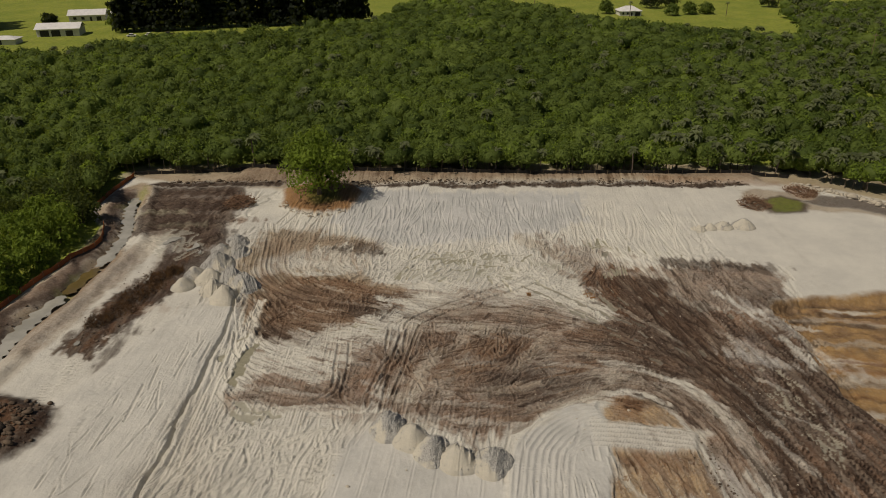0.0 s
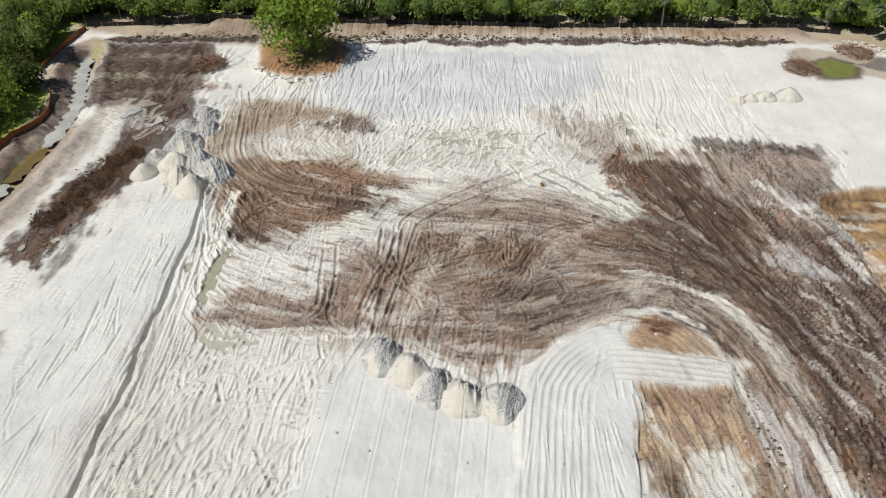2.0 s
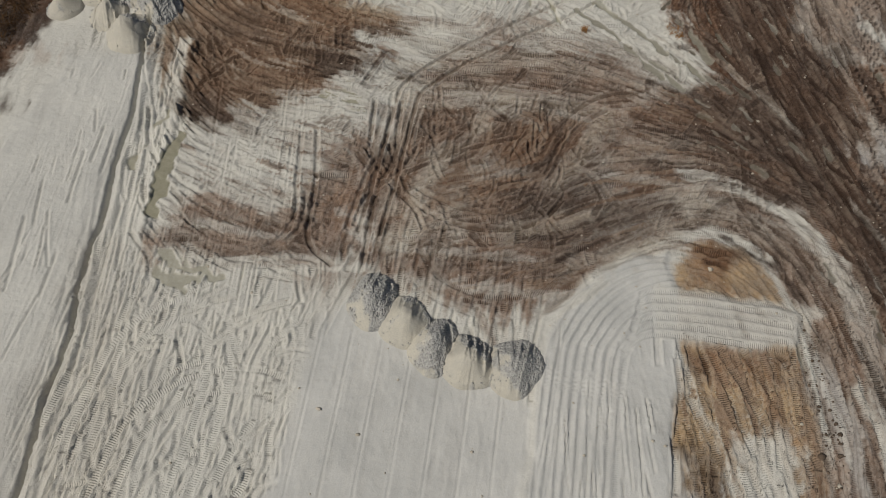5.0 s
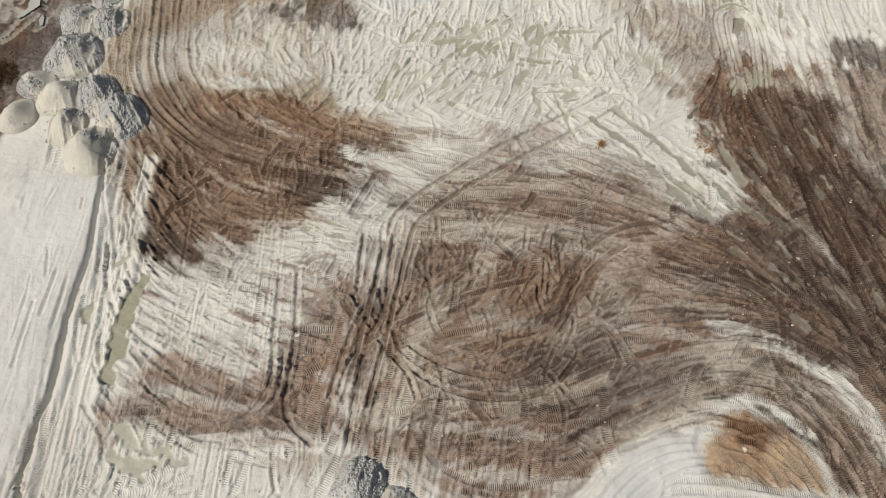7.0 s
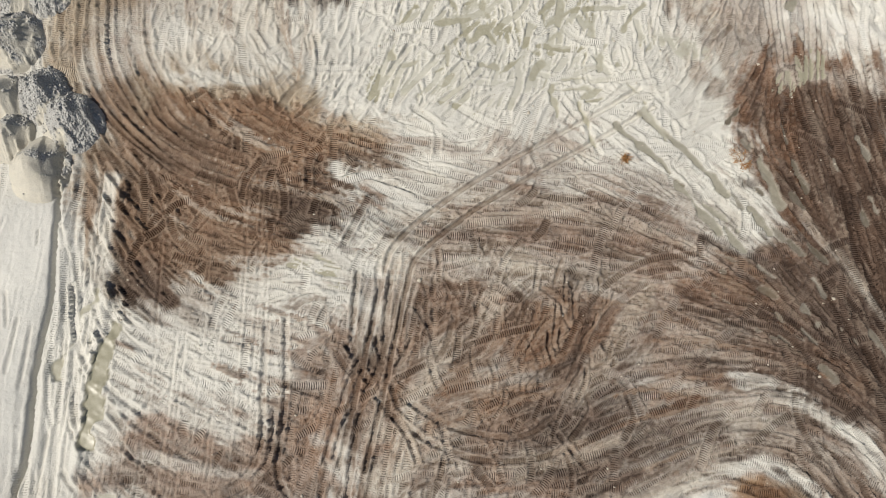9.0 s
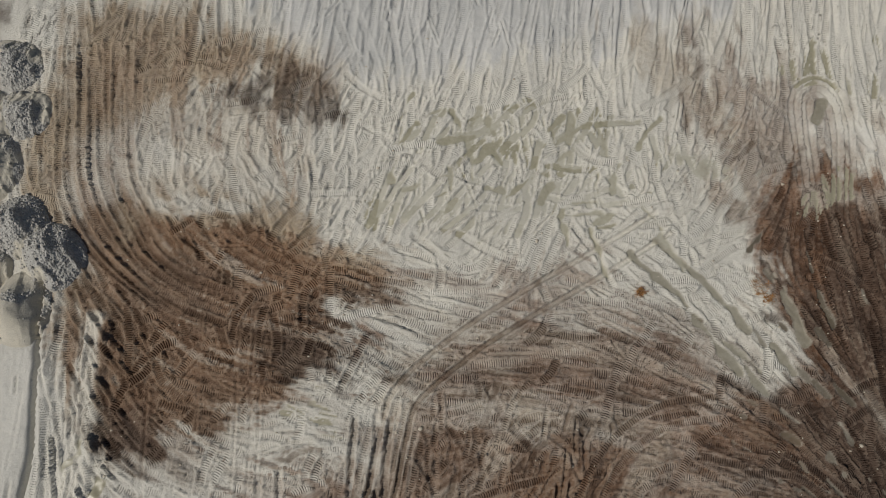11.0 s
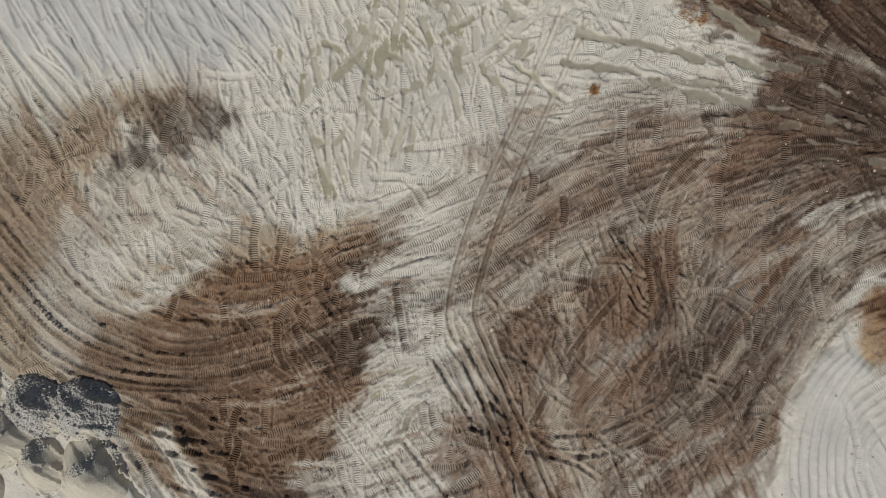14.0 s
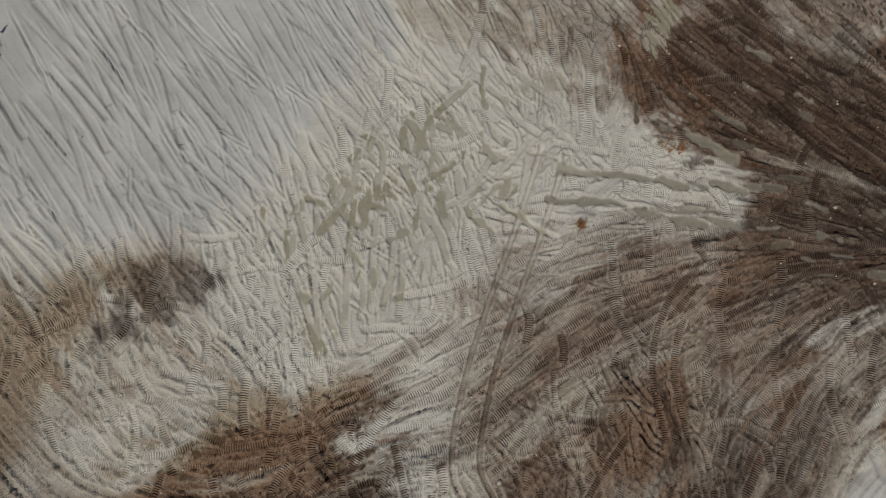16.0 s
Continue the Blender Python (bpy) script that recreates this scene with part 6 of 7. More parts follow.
def palm(x, y, tall, seed):
    r = np.random.default_rng(seed)
    root = new("cabbage_palm")
    root.location = (x, y, ground_z(x, y) - 0.1)
    bm = bmesh.new()
    lean = Vector((r.normal(0, 0.05) * tall, r.normal(0, 0.05) * tall, tall))
    tube(bm, (0, 0, -0.2), lean * 0.5, 0.2, 0.17)
    tube(bm, lean * 0.5, lean, 0.17, 0.15)
    part("trunk", bm, M_BARK, root)
    verts, faces = frond_crown(r, lean, 1.7)
    crown = new("crown", raw_mesh("crown", verts, faces, M_LEAF_PALM, np.full(len(verts), r.uniform(0.2, 0.8))))
    crown.parent = root
    return tagged(root, "cabbage palm with a bare trunk at the wood's edge", "palm tree", "palms at the wood's edge")


def frond_crown(r, top, reach, count=26):
    """Arching fan fronds round a palm's head."""
    verts, faces = [], []
    for k in range(count):
        a, up = r.uniform(0, 6.28), r.uniform(-0.5, 1.0)
        d = Vector((math.cos(a), math.sin(a), up)).normalized()
        side = d.cross(Vector((0, 0, 1))).normalized() * reach * 0.20
        p0 = Vector(top)
        p1 = p0 + d * reach * 0.6
        p2 = p1 + Vector((d.x, d.y, d.z - 0.9)) * reach * 0.45
        n = len(verts)
        verts += [p0, p1 + side, p2, p1 - side]
        faces.append((n, n + 1, n + 2, n + 3))
    return np.array([tuple(v) for v in verts]), np.array(faces)


def wood_end(x):
    """How far the scrub reaches before the meadows begin."""
    return np.interp(x, [-400, -199, -182, -163, -121, -71, -60, 0, 43, 102, 139, 160, 400], [240, 249, 257, 278, 305, 345, 520, 430, 394, 368, 348, 480, 520])


ICO = bmesh.new()
bmesh.ops.create_icosphere(ICO, subdivisions=1, radius=0.84)
ICO.verts.index_update()
ICO_V = np.array([v.co[:] for v in ICO.verts])
ICO_F = np.array([[v.index for v in f.verts] for f in ICO.faces])
ICO.free()


def body_of(r, centre, radii):
    """A ragged leafy mass: lobes and hollows, no two alike."""
    p = ICO_V
    a, b, c = r.uniform(0, 6.28, 3)
    k = 1 + 0.20 * np.sin(3.1 * p[:, 0] + a) * np.sin(3.7 * p[:, 1] + b) + 0.14 * np.sin(6 * p[:, 2] + c + 4 * p[:, 0]) + r.normal(0, 0.10, len(p))
    v = p * k[:, None] * np.asarray(radii)
    return v + np.asarray(centre)


def sprigs(r, centre, radii, count, size):
    """Small leaf sprays over a leafy mass: one narrow triangle each, leaning out and up."""
    d = r.normal(size=(count, 3))
    d /= np.linalg.norm(d, axis=1)[:, None]
    d[:, 2] = np.abs(d[:, 2]) * 1.15 - 0.3
    lobes_ = 1 + 0.22 * np.sin(4.0 * d[:, 0] + r.uniform(0, 6.28)) * np.sin(4.0 * d[:, 1] + r.uniform(0, 6.28))
    at = np.asarray(centre) + d * np.asarray(radii) * (r.uniform(0.80, 1.14, count) * lobes_)[:, None]
    nrm = d + r.normal(size=(count, 3)) * 0.6
    nrm[:, 2] += 0.3
    t = np.cross(nrm, r.normal(size=(count, 3)))
    t /= np.linalg.norm(t, axis=1)[:, None] + 1e-9
    t[:, 2] += 0.35
    b = np.cross(nrm, t)
    b /= np.linalg.norm(b, axis=1)[:, None] + 1e-9
    s = size * r.uniform(0.5, 1.4, count)[:, None]
    return np.stack([at - b * s * 0.55 - t * s * 0.5, at + b * s * 0.55 - t * s * 0.5, at + t * s * 1.1], 1).reshape(-1, 3)


def tris_of(n):
    return np.arange(n * 3).reshape(-1, 3)


def scrub():
    """The pepper scrub beyond the site: far too many bushes to count."""
    r = np.random.default_rng(3)
    mass_v, mass_f, mass_t = [], [], []
    leaf = {"leaf": ([], []), "bright": ([], [])}
    palm_v, palm_f, palm_t = [], [], []
    stem_v, stem_f = [], []
    nv = pv = 0
    spots = []
    y = 62.0
    while y < 520:
        step = 3.9 + max(0, y - 150) * 0.012
        xs = np.arange(-100 - 0.76 * y, 70 + 0.62 * y, step)
        spots.append(np.stack([xs + r.uniform(-0.5, 0.5, len(xs)) * step, y + r.uniform(-0.5, 0.5, len(xs)) * step, np.full(len(xs), step)], 1))
        y += step * 0.92
    spots = np.vstack(spots)
    edges = -depth_in(SITE, spots[:, 0], spots[:, 1])
    keep = (edges > 0.8) & ((spots[:, 0] <= -90) | (spots[:, 1] >= 112)) & (spots[:, 1] < wood_end(spots[:, 0]))
    spots, edges = spots[keep], edges[keep]
    patches = lattice_noise(spots[:, 0] + 900.0, spots[:, 1], 38.0, 77, 2)
    easts = smooth(spots[:, 0] - 0.25 * (spots[:, 1] - 150), 10, 80)
    for (px, py, step), edge, patch, east in zip(spots.tolist(), edges.tolist(), patches.tolist(), easts.tolist()):
        far = math.hypot(px - 10, py)
        tall = (4.4 + 2.6 * r.random() + 3.0 * (patch - 0.5)) * (1.0 if r.random() > 0.08 else 1.35)
        if edge < 7:
            tall += 1.2
        z = ground_z(px, py)
        if r.random() < 0.04 + 0.5 * east * (patch > 0.40):
            v, f = frond_crown(r, (px, py, z + tall * 0.95), 1.7 + 0.5 * r.random(), 34)
            palm_v.append(v)
            palm_f.append(f + pv)
            palm_t.append(np.full(len(v), r.uniform(0, 0.8)))
            pv += len(v)
            continue
        rad = step * r.uniform(0.55, 0.95)
        lift = 0.62 if edge < 6 else 0.5
        c, rr = (px, py, z + tall * lift), (rad, rad * r.uniform(0.8, 1.2), tall * (1.0 - lift) * 0.95)
        if edge < 6:
            for k in range(2):
                bx, by = px + r.normal(0, 0.6), py + r.normal(0, 0.5)
                tx, ty = bx + r.normal(0, 0.4), by + r.normal(0, 0.3)
                ring = np.array([(1, 0, 0), (0, 1, 0), (-1, 0, 0), (0, -1, 0)], float)
                stem_f.append(np.array([(0, 1, 5, 4), (1, 2, 6, 5), (2, 3, 7, 6), (3, 0, 4, 7)]) + 8 * len(stem_f))
                stem_v.append(np.vstack([ring * 0.11 + (bx, by, z - 0.2), ring * 0.06 + (tx, ty, z + tall * 0.6)]))
        v = body_of(r, c, rr)
        tone_ = np.clip(0.42 + 1.2 * (patch - 0.5) + r.normal(0, 0.22), 0, 1)
        mass_v.append(v)
        mass_f.append(ICO_F + nv)
        mass_t.append(np.full(len(v), tone_ * 0.8))
        nv += len(v)
        # some crowns take the brighter leaf, sunlight put into their colour
        key = "bright" if r.random() < 0.16 else "leaf"
        q = sprigs(r, c, rr, int(np.clip(46000 / far, 90, 260)), 0.20 + far * 0.0013)
        leaf[key][0].append(q)
        leaf[key][1].append(np.full(len(q), np.clip(tone_ + 0.1, 0, 1)))
    root = tagged(new("scrub"), "dense green pepper scrub and saplings round the site", "scrub", kind="stuff")

    def hang(name, me):
        ob = new(name, me)
        ob.parent = root
        tagged(ob, kind="stuff")

    hang("leafy_mass", raw_mesh("leafy_mass", np.vstack(mass_v), np.vstack(mass_f), M_LEAF, np.concatenate(mass_t), True))
    for key, mat in (("leaf", M_LEAF), ("bright", M_LEAF_BRIGHT)):
        v = np.vstack(leaf[key][0])
        hang("foliage", raw_mesh("foliage", v, tris_of(len(v) // 3), mat, np.concatenate(leaf[key][1])))
    hang("palm_fronds", raw_mesh("palm_fronds", np.vstack(palm_v), np.vstack(palm_f), M_LEAF_PALM, np.concatenate(palm_t)))
    hang("stems", raw_mesh("stems", np.vstack(stem_v), np.vstack(stem_f), M_BARK))


scrub()
tree("shade_tree", -33.9, 126.2, 14.0, 8.0, M_LEAF_BRIGHT, "round leafy tree kept standing on an orange mound", "tree", "", 101, 4200, 0.36, 2, 0.2)
for n, (x, y, h, s) in enumerate(((-74.5, 96, 7.5, 4.6), (-76, 90, 7.0, 4.5), (-79, 99, 8.5, 5.0), (-72.5, 86, 6.0, 3.6), (-74, 80, 6.5, 4.2), (-80, 92, 8, 5), (-82, 84, 8, 5),
                                  (-76, 105, 6.5, 4), (-84, 106, 9, 5), (-82, 116, 8, 4.5), (-86, 123, 8.5, 4.6), (-73, 76, 6, 4), (-87, 98, 8, 5), (-88, 89, 8, 5), (-80, 78, 7, 4.6), (-76, 70, 7, 4.5), (-86, 76, 8, 5), (-74.5, 62, 6, 4), (-83, 66, 8, 5))):
    # trees further back take the leaf colour darkened for shade
    tree("broadleaf_tree", x, y, h, s, M_LEAF_BRIGHT if y < 101 and x > -85 else M_LEAF_SHADE, "bright green broadleaf tree beside the ditch" if y < 101 and x > -85 else "broadleaf tree behind the silt fence with its deep shade in the leaf colour", "tree", "trees by the ditch", 120 + n, 1300, 0.30, 2, 0.15)
for n in range(26):
    x = -70 + 5.6 * n + rng.uniform(-1.5, 1.5)
    y = float(np.interp(x, [-81, -54, -26, 4.5, 41, 66, 80], [131, 138, 142, 147, 154.5, 159.5, 157])) + rng.uniform(1.5, 4)
    if n % 2:
        palm(x, y, rng.uniform(4.5, 7.0), 200 + n)
    else:
        tree("edge_tree", x, y, rng.uniform(5.5, 8), rng.uniform(2.6, 3.6), M_LEAF, "slender dark green tree at the wood's edge", "tree", "trees at the wood's edge", 230 + n, 380, 0.32, 2, 0.25)


def pine(seed, tall):
    """A tall dark feathery pine, wide at the foot."""
    r = np.random.default_rng(seed)
    root = new("tall_pine")
    bm = bmesh.new()
    tube(bm, (0, 0, -0.3), (0, 0, tall * 0.9), 0.4, 0.08)
    part("trunk", bm, M_BARK, root)
    verts = []
    for k in range(16):
        f = k / 15
        verts.append(clumps(r, (r.normal(0, 0.6), r.normal(0, 0.6), tall * (0.1 + 0.85 * f)), (5.6 * (1 - 0.6 * f), 5.6 * (1 - 0.6 * f), tall * 0.07), 60, 0.75))
    verts = np.vstack(verts)
    crown = new("crown", raw_mesh("crown", verts, quads_of(len(verts) // 4), M_LEAF_PINE, np.full(len(verts), 0.5)))
    crown.parent = root
    return tagged(root, "tall dark evergreen in a shelter belt", "tree", "shelter belt of dark pines")


pine_a, pine_b = pine(301, 26), pine(302, 22)
pine_a.location, pine_b.location = (-186, 322, ground_z(-186, 322)), (-178, 326, ground_z(-178, 326))
for n in range(40):
    x = -192 + 2.8 * n + rng.uniform(-1.5, 1.5)
    y = 318 + 0.45 * (x + 190) + rng.uniform(-3, 6)
    copy_thing((pine_a, pine_b)[n % 2], pose(x, y, ground_z(x, y), 0, 0, rng.uniform(0, 360)))
for n in range(5):
    x, y = -262 - 4 * n, 316 + 5 * n
    copy_thing((pine_a, pine_b)[n % 2], pose(x, y, ground_z(x, y), 0, 0, rng.uniform(0, 360)))


# ---- houses ----
def hip_roof(bm, w, d, z, rise, over=0.6):
    x, y = w / 2 + over, d / 2 + over
    ridge = max(0.0, x - y)
    low = [bm.verts.new((sx * x, sy * y, z)) for sx, sy in ((-1, -1), (1, -1), (1, 1), (-1, 1))]
    a, b = bm.verts.new((-ridge, 0, z + rise)), bm.verts.new((ridge, 0, z + rise))
    for f in ((low[0], low[1], b, a), (low[1], low[2], b), (low[2], low[3], a, b), (low[3], low[0], a), tuple(reversed(low))):
        bm.faces.new(f)


def gable_roof(bm, w, d, z, rise, over=0.7, thick=0.18):
    for s in (-1, 1):
        pts = [(-w / 2 - over, s * (d / 2 + over), z), (w / 2 + over, s * (d / 2 + over), z), (w / 2 + over, 0, z + rise), (-w / 2 - over, 0, z + rise)]
        top = [bm.verts.new(p) for p in pts]
        bot = [bm.verts.new((p[0], p[1], p[2] - thick)) for p in pts]
        bm.faces.new(top)
        bm.faces.new(list(reversed(bot)))
        for k in range(4):
            bm.faces.new((top[k], top[(k + 1) % 4], bot[(k + 1) % 4], bot[k]))


def house(name, x, y, turn, w, d, wall_h, rise, hip, label, openings):
    root = new(name)
    root.matrix_basis = pose(x, y, ground_z(x, y) - 0.1, 0, 0, turn)
    part("wall", box(bmesh.new(), -w / 2, w / 2, -d / 2, d / 2, 0, wall_h), M_WALL, root)
    bm = bmesh.new()
    (hip_roof if hip else gable_roof)(bm, w, d, wall_h, rise)
    part("roof", bm, M_ROOF, root, "pale metal roof")
    for k, (ox, ow, oz, oh) in enumerate(openings):
        kind = "window" if oz > 0.3 else "door"
        casing = part(kind, box(bmesh.new(), ox - ow / 2 - 0.1, ox + ow / 2 + 0.1, -d / 2 - 0.05, -d / 2 + 0.1, max(0.02, oz - 0.1), oz + oh + 0.1), M_ROOF, root)
        part("pane" if kind == "window" else "leaf", box(bmesh.new(), ox - ow / 2, ox + ow / 2, -d / 2 - 0.08, -d / 2 - 0.045, oz, oz + oh), M_DARK, casing)
    return tagged(root, label, "house")


house("house", 63, 436, 12, 13, 9, 2.8, 2.6, True, "white single-storey house with a pale hip roof on a meadow",
      [(-4.5, 1.2, 0.9, 1.3), (-1.8, 1.2, 0.9, 1.3), (0.6, 1.0, 0.1, 2.0), (4.2, 3.0, 0.1, 2.3)])
house("barn", -216, 309, 18, 19, 10, 3.6, 2.2, False, "open white-roofed farm barn on a meadow", [(-6, 4.0, 0.1, 2.9), (-1, 4.0, 0.1, 2.9), (5, 3.2, 0.1, 2.6)])
house("farmhouse", -231, 356, 20, 18, 10, 3.2, 2.4, False, "white farmhouse with a pale metal roof beyond the barn", [(-6, 1.6, 0.9, 1.4), (-2, 1.6, 0.9, 1.4), (2, 1.1, 0.1, 2.1), (6, 2.4, 0.1, 2.2)])
house("garage", -212, 357, 20, 9, 9, 3.4, 2.8, False, "white garage wing with a pale gable roof", [(-2, 2.4, 0.1, 2.2), (2, 2.4, 0.1, 2.2)])
house("shed", -228, 284, 12, 14, 7, 2.4, 1.2, True, "low white-roofed shed half hidden by scrub", [(0, 2.4, 0.1, 2.0)])
house("cabin", 158, 425, 0, 5, 4, 2.6, 1.2, False, "small white outbuilding on a far meadow", [(0, 1.2, 0.1, 2.0)])


# ---- silt fences ----
def silt_fence(name, pts, fabric, label, tall=0.9, gap=3.0):
    root = tagged(new(name), label, "fence", "silt fences")
    path = spline(pts, 0.1)
    k = int(gap / 0.1)
    posts = path[::k]
    for (ax, ay), (bx, by) in zip(posts, posts[1:]):
        za, zb = ground_z(ax, ay), ground_z(bx, by)
        part("post", box(bmesh.new(), ax - 0.05, ax + 0.05, ay - 0.05, ay + 0.05, za - 0.2, za + tall + 0.15), M_POST, root)
        bm = bmesh.new()
        n = Vector((by - ay, ax - bx, 0)).normalized() * 0.03
        sag = 0.12
        rows = []
        for f in (0, 0.5, 1):
            px, py, pz = ax + (bx - ax) * f, ay + (by - ay) * f, za + (zb - za) * f
            drop = sag if f == 0.5 else 0
            rows.append([bm.verts.new((px + n.x * s, py + n.y * s, pz + h - (drop if h > 0 else 0))) for s, h in ((-1, -0.1), (-1, tall), (1, tall), (1, -0.1))])
        for a, b in zip(rows, rows[1:]):
            for q in range(4):
                bm.faces.new((a[q], a[(q + 1) % 4], b[(q + 1) % 4], b[q]))
        part("fabric_panel", bm, fabric, root)


silt_fence("silt_fence", [(-80, 132), (-54.1, 138.4), (-26.1, 142.3), (4.5, 147.3), (40.7, 154.6), (65.6, 159.4), (76, 159.5)], M_FENCE, "black silt fence on stakes along the wood's edge")
silt_fence("silt_fence", [(-79.5, 130.7), (-78.9, 120.0), (-77.5, 110.1)], M_FENCE_RUST, "rust-stained silt fence beside the ditch", 1.0)
silt_fence("silt_fence", [(-70.6, 103.7), (-67.6, 97.1), (-68.2, 90.3), (-69.6, 83.6), (-69.5, 70), (-72, 56)], M_FENCE_RUST, "rust-stained silt fence curving round the trees", 1.0)


# ---- rubble, brush, water ----
def clod_mesh(seed, size):
    r = np.random.default_rng(seed)
    bm = bmesh.new()
    bmesh.ops.create_icosphere(bm, subdivisions=1, radius=size)
    for v in bm.verts:
        v.co *= r.uniform(0.65, 1.25)
        v.co.z *= 0.7
    return bm


def strew(name, label, material, count, where, size, seed):
    """Loose lumps too many to count, lying on the ground."""
    r = np.random.default_rng(seed)
    verts, faces, base = [], [], 0
    shapes = []
    for k in range(6):
        bm = clod_mesh(seed + k, 1.0)
        bm.verts.index_update()
        shapes.append((np.array([v.co[:] for v in bm.verts]), np.array([[v.index for v in f.verts] for f in bm.faces])))
        bm.free()
    for k in range(count):
        x, y = where(r)
        v, f = shapes[k % 6]
        s = size * r.lognormal(0, 0.5)
        a = r.uniform(0, 6.28)
        turn = np.array([[math.cos(a), -math.sin(a), 0], [math.sin(a), math.cos(a), 0], [0, 0, 1]])
        verts.append(v @ turn.T * s * np.array([1, r.uniform(0.6, 1), 0.8]) + (x, y, ground_z(x, y) + 0.25 * s))
        faces.append(f + base)
        base += len(v)
    return tagged(new(name, raw_mesh(name, np.vstack(verts), np.vstack(faces), material)), label, "rubble", kind="stuff")


def along(pts, spread):
    path = spline(pts, 0.3)

    def pick(r):
        p = path[r.integers(0, len(path))]
        return p[0] + r.normal(0, spread), p[1] + r.normal(0, spread)
    return pick


strew("berm_clods", "dark clods and roots pushed up along the northern berm", M_CLOD, 1700,
      along([(-70, 128.5), (-54, 131.5), (-47, 133), (-26, 137), (4, 142.5), (40, 149.5), (62, 153.5)], 0.75), 0.13, 400)
strew("debris_clods", "dark root and muck debris beside the dirt road", M_CLOD, 900, along([(-49, 92), (-51, 84), (-51.5, 74), (-51, 66)], 1.5), 0.085, 410)
strew("ditch_clods", "grey clods heaped along the ditch banks", M_CLOD, 600, along([(-74, 118), (-69, 105), (-65, 96), (-64.5, 84), (-64.5, 66)], 1.0), 0.10, 420)
strew("mound_rocks", "pale rocks round the tree mound", M_STONE, 90, along([(-41, 121), (-37, 117.5), (-32, 116.5), (-26, 119.5)], 0.4), 0.2, 430)
strew("bank_rocks", "pale limestone blocks lining the eastern bank", M_STONE, 300, along([(74, 155), (80, 152), (88, 147), (98, 141)], 0.9), 0.34, 440)
strew("site_stones", "scattered stones on rutted loam", M_STONE, 700, lambda r: (r.uniform(-30, 46), r.uniform(32, 112)), 0.07, 450)
strew("ochre_clods", "brown clods in the ochre fill", M_CLOD, 160, along([(34.5, 60), (36, 52), (37, 44), (38, 34)], 0.7), 0.09, 460)


def brush_heap(x, y, r0, h, seed, label, material=M_BRUSH, count=260, long=(0.5, 1.3), thick=0.06):
    r = np.random.default_rng(seed)
    bm = bmesh.new()
    for k in range(count):
        a, d = r.uniform(0, 6.28), r0 * math.sqrt(r.random())
        z = h * (1 - (d / r0) ** 2) * r.uniform(0.3, 1.0)
        t = r.uniform(0, 6.28)
        ln = r.uniform(*long)
        p = Vector((d * math.cos(a), d * math.sin(a), z))
        q = Vector((math.cos(t) * ln, math.sin(t) * ln, r.normal(0, 0.35)))
        tube(bm, p - q, p + q, thick, thick / 2, 4)
    me = bpy.data.meshes.new("brush_mound")
    bm.to_mesh(me)
    bm.free()
    me.materials.append(material)
    ob = new("brush_mound", me)
    ob.location = (x, y, ground_z(x, y))
    return tagged(ob, label, "brush pile")


brush_heap(61.0, 140.5, 3.4, 1.8, 500, "heap of reddish-brown cleared branches beside a grass patch")
brush_heap(-49.6, 119.8, 3.2, 1.6, 501, "heap of brown cleared branches and roots")
brush_heap(74.0, 150.5, 3.6, 0.9, 502, "low spread of rust-red cut brush")
M_ROOT = speckled("muddy_roots", (0.045, 0.028, 0.018), (0.17, 0.092, 0.038), 0.9)
for n, (x, y, r0) in enumerate(((-50.6, 86.5, 2.2), (-50.2, 83.0, 2.6), (-51.2, 79.2, 2.6), (-51.0, 75.4, 2.4), (-52.4, 71.6, 2.0), (-48.9, 89.0, 1.6))):
    brush_heap(x, y, r0, 0.7, 503 + n, "heap of muddy brown roots and grass beside the dirt road", M_ROOT, 300, (0.15, 0.55), 0.035)


for n, (x, y, r0) in enumerate(((22.4, 93.8, 0.8), (23.2, 92.9, 0.5), (12.4, 91.6, 0.35))):
    brush_heap(x, y, r0, 0.18, 520 + n, "scatter of orange palm straw trodden into wet sand", M_STRAW, 46, (0.12, 0.4), 0.022)


def water_strip(name, pts, width, drop, material, label):
    path = spline(pts, 0.5)
    bed = np.array([ground_z(*p) for p in path])
    near = np.array([np.median(bed[max(0, k - 14):k + 15]) for k in range(len(bed))])
    verts, faces = [], []
    for k, p in enumerate(path):
        d = path[min(k + 1, len(path) - 1)] - path[max(k - 1, 0)]
        d = d / (np.linalg.norm(d) + 1e-9)
        half = width * math.sqrt(min(1.0, (k + 0.3) / 4, (len(path) - k) / 4)) * (0.85 + 0.3 * math.sin(1.3 * k + 2 * math.sin(0.37 * k)))
        for s in (-1, 1):
            verts.append((p[0] + s * d[1] * half, p[1] - s * d[0] * half, near[k] + drop))
        if k:
            n = 2 * k
            faces.append((n - 2, n - 1, n + 1, n))
    return tagged(new(name, raw_mesh(name, verts, faces, material, smooth_faces=True)), label, "water", kind="structure")


water_strip("water", DITCH[:5], 1.35, 0.62, M_WATER, "still grey water in a drainage ditch")
water_strip("water", DITCH[4:6], 1.5, 0.60, M_WATER_BROWN, "still brown water in a drainage ditch beside the dirt road")
water_strip("water", DITCH[5:], 1.6, 0.62, M_WATER, "still grey water in a drainage ditch beside the dirt road")
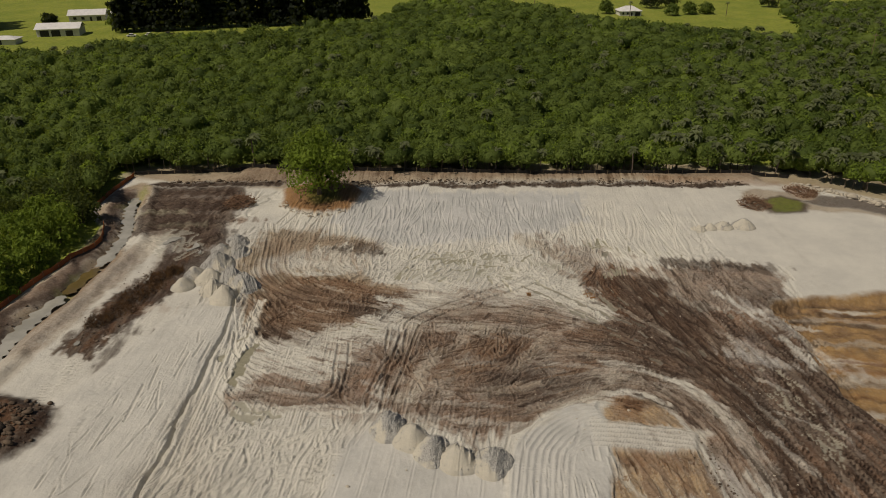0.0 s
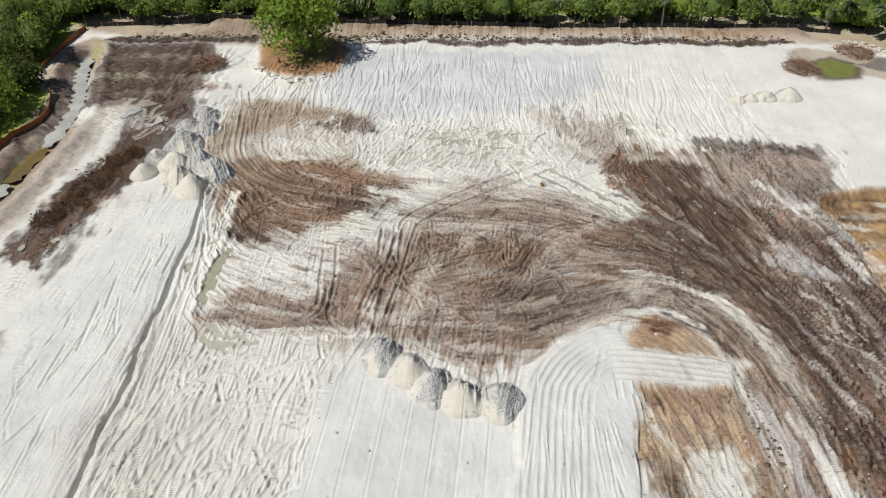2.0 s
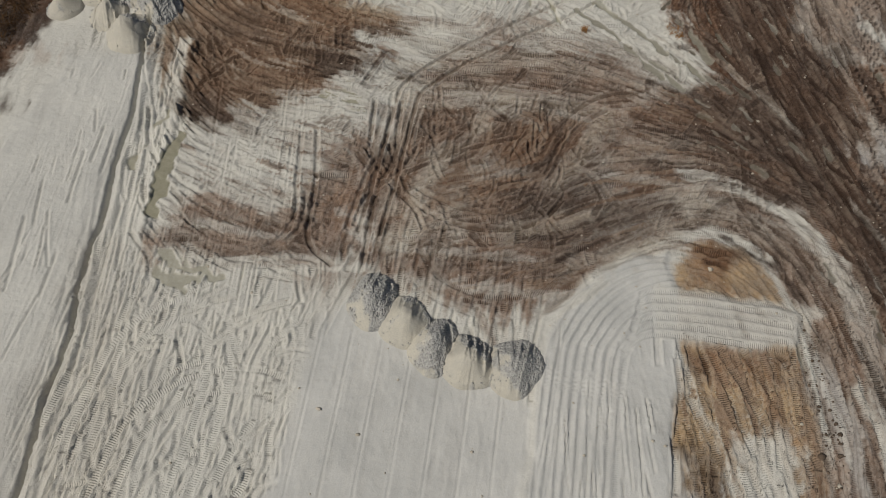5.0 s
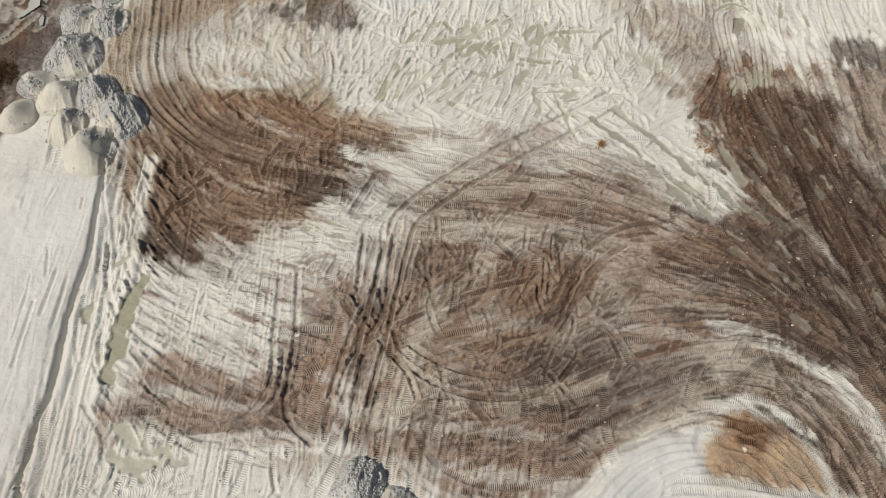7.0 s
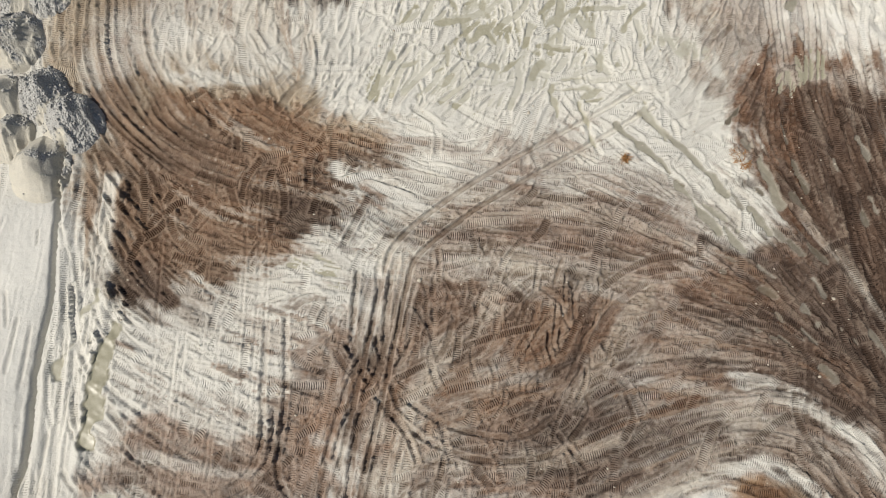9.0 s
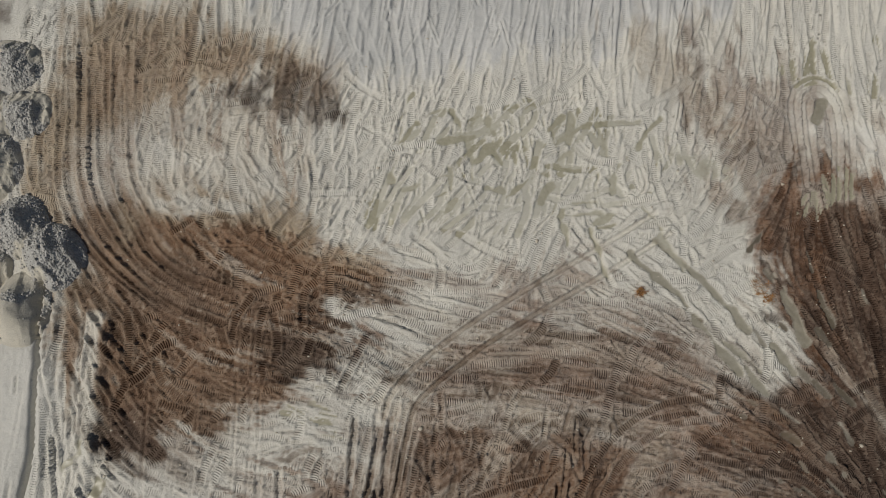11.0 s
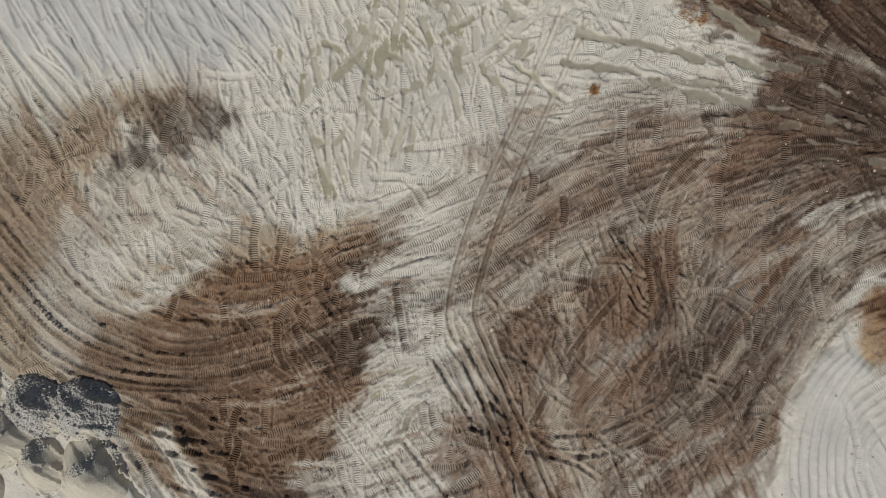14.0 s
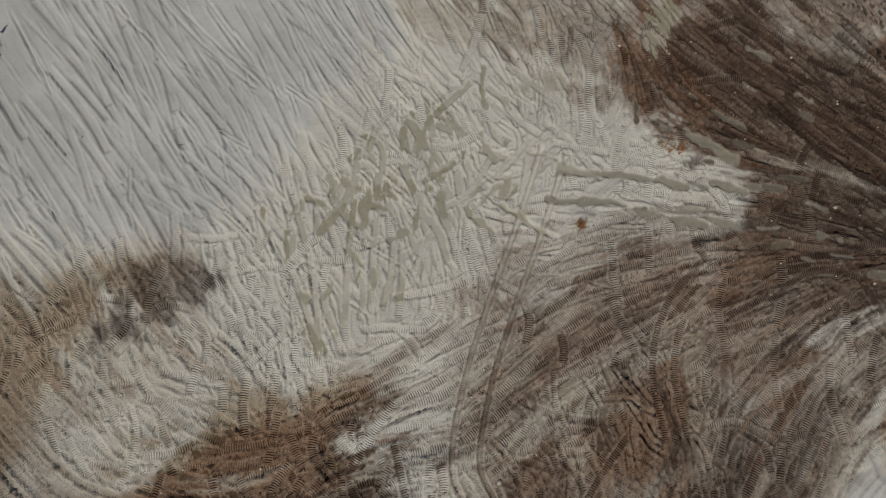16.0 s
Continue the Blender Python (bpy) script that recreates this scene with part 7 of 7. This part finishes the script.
for pts, half in (([(-55.6, 98), (-54.6, 100.6), (-53, 101.4)], 0.9), ([(-50.2, 96.2), (-49.2, 98.2), (-50.4, 100.3)], 0.6), ([(-48.0, 97.2), (-47.2, 95.2)], 0.5), ([(-52.0, 86.0), (-51.6, 83.4)], 0.5), ([(-52.2, 66.2), (-51.8, 64.4)], 0.7)):
    water_strip("water", pts, half, 0.16, M_WATER, "shallow grey puddle in dark mud")


# ---- beyond the wood ----
for n, (x, y, h, s, leaf, label) in enumerate(((-105.6, 281, 11, 7, M_LEAF, "dark round oak standing above the scrub"), (-93, 266, 10, 7.5, M_LEAF, "broad oak standing above the scrub"),
                                               (89, 440, 7, 5, M_LEAF, "garden tree beside the white house"), (100, 446, 7, 5, M_LEAF, "garden tree on the meadow"),
                                               (110, 448, 7, 5, M_LEAF, "garden tree on the meadow"), (50, 438, 8, 5, M_LEAF, "garden tree behind the white house"),
                                               (80, 470, 9, 7, M_LEAF_PINE, "dark tree behind the white house"), (92, 476, 9, 7, M_LEAF_PINE, "dark tree behind the white house"),
                                               (156, 486, 9, 7, M_LEAF_PINE, "dark tree on the far meadow"), (168, 484, 9, 7, M_LEAF_PINE, "dark tree on the far meadow"),
                                               (180, 486, 9, 7, M_LEAF_PINE, "dark tree on the far meadow"), (156, 394, 5, 3.2, M_LEAF, "small lone tree on bare ground"),
                                               (-200, 330, 7, 4.5, M_LEAF, "small tree beside the farm barn"), (-236, 330, 7, 4.5, M_LEAF_PINE, "dark tree beside the farmhouse"))):
    tree("meadow_tree", x, y, h, s, leaf, label, "tree", "trees on the far meadows", 600 + n, 700, 0.6, 1, 0.15)
for n, (x, y) in enumerate(((1.6, 455), (7, 452), (-6, 456), (63, 428), (120, 440))):
    palm(x, y, 8.0, 640 + n)


def utility_pole(x, y):
    root = tagged(new("utility_pole"), "pale wooden utility pole rising out of the scrub", "pole")
    root.location = (x, y, ground_z(x, y) - 0.2)
    bm = bmesh.new()
    tube(bm, (0, 0, 0), (0.15, 0, 12.5), 0.17, 0.11, 8)
    part("pole", bm, M_POST, root)
    part("crossarm", box(bmesh.new(), -1.1, 1.3, -0.08, 0.08, 11.4, 11.6), M_POST, root)
    for px in (-0.9, 0.0, 1.1):
        bm = bmesh.new()
        tube(bm, (px, 0, 11.6), (px, 0, 11.85), 0.06, 0.04, 6)
        part("insulator", bm, M_STONE, root)


utility_pole(149.1, 308)


def parked_car(x, y, turn, paint, label):
    """A parked car: shaped body, cabin with glass, four wheels."""
    root = tagged(new("parked_car"), label, "car", "vehicles by the farm")
    root.matrix_basis = pose(x, y, ground_z(x, y), 0, 0, turn)
    part("body", box(bmesh.new(), -2.2, 2.2, -0.85, 0.85, 0.35, 0.95, 0.15), paint, root)
    bm = box(bmesh.new(), -1.3, 0.9, -0.75, 0.75, 0.9, 1.5, 0.1)
    for v in bm.verts:
        if v.co.z > 1.2:
            v.co.x *= 0.75
            v.co.y *= 0.88
    part("cabin", bm, M_DARK, root, "dark glazed cabin")
    part("roof", box(bmesh.new(), -0.95, 0.65, -0.62, 0.62, 1.49, 1.55, 0.02), paint, root)
    for sx in (-1.35, 1.35):
        for sy in (-0.8, 0.8):
            bm = bmesh.new()
            tube(bm, (sx, sy - 0.1, 0.33), (sx, sy + 0.1, 0.33), 0.33, 0.33, 14)
            part("wheel", bm, M_FENCE, root)


parked_car(-179, 307, 20, M_ROOF, "white car parked beside the farm track")
parked_car(-172, 310, 80, M_WALL, "pale pickup parked beside dark pines")
parked_car(-164, 313.5, 10, M_CLOD, "brown car parked beside dark pines")

# dark muck heap at the pad's western edge
strew("muck_clods", "dark brown muck clods heaped beside the raised pad", M_CLOD, 420, along([(-58, 48), (-51, 50), (-48, 47), (-52, 42), (-58, 40)], 1.6), 0.22, 470)
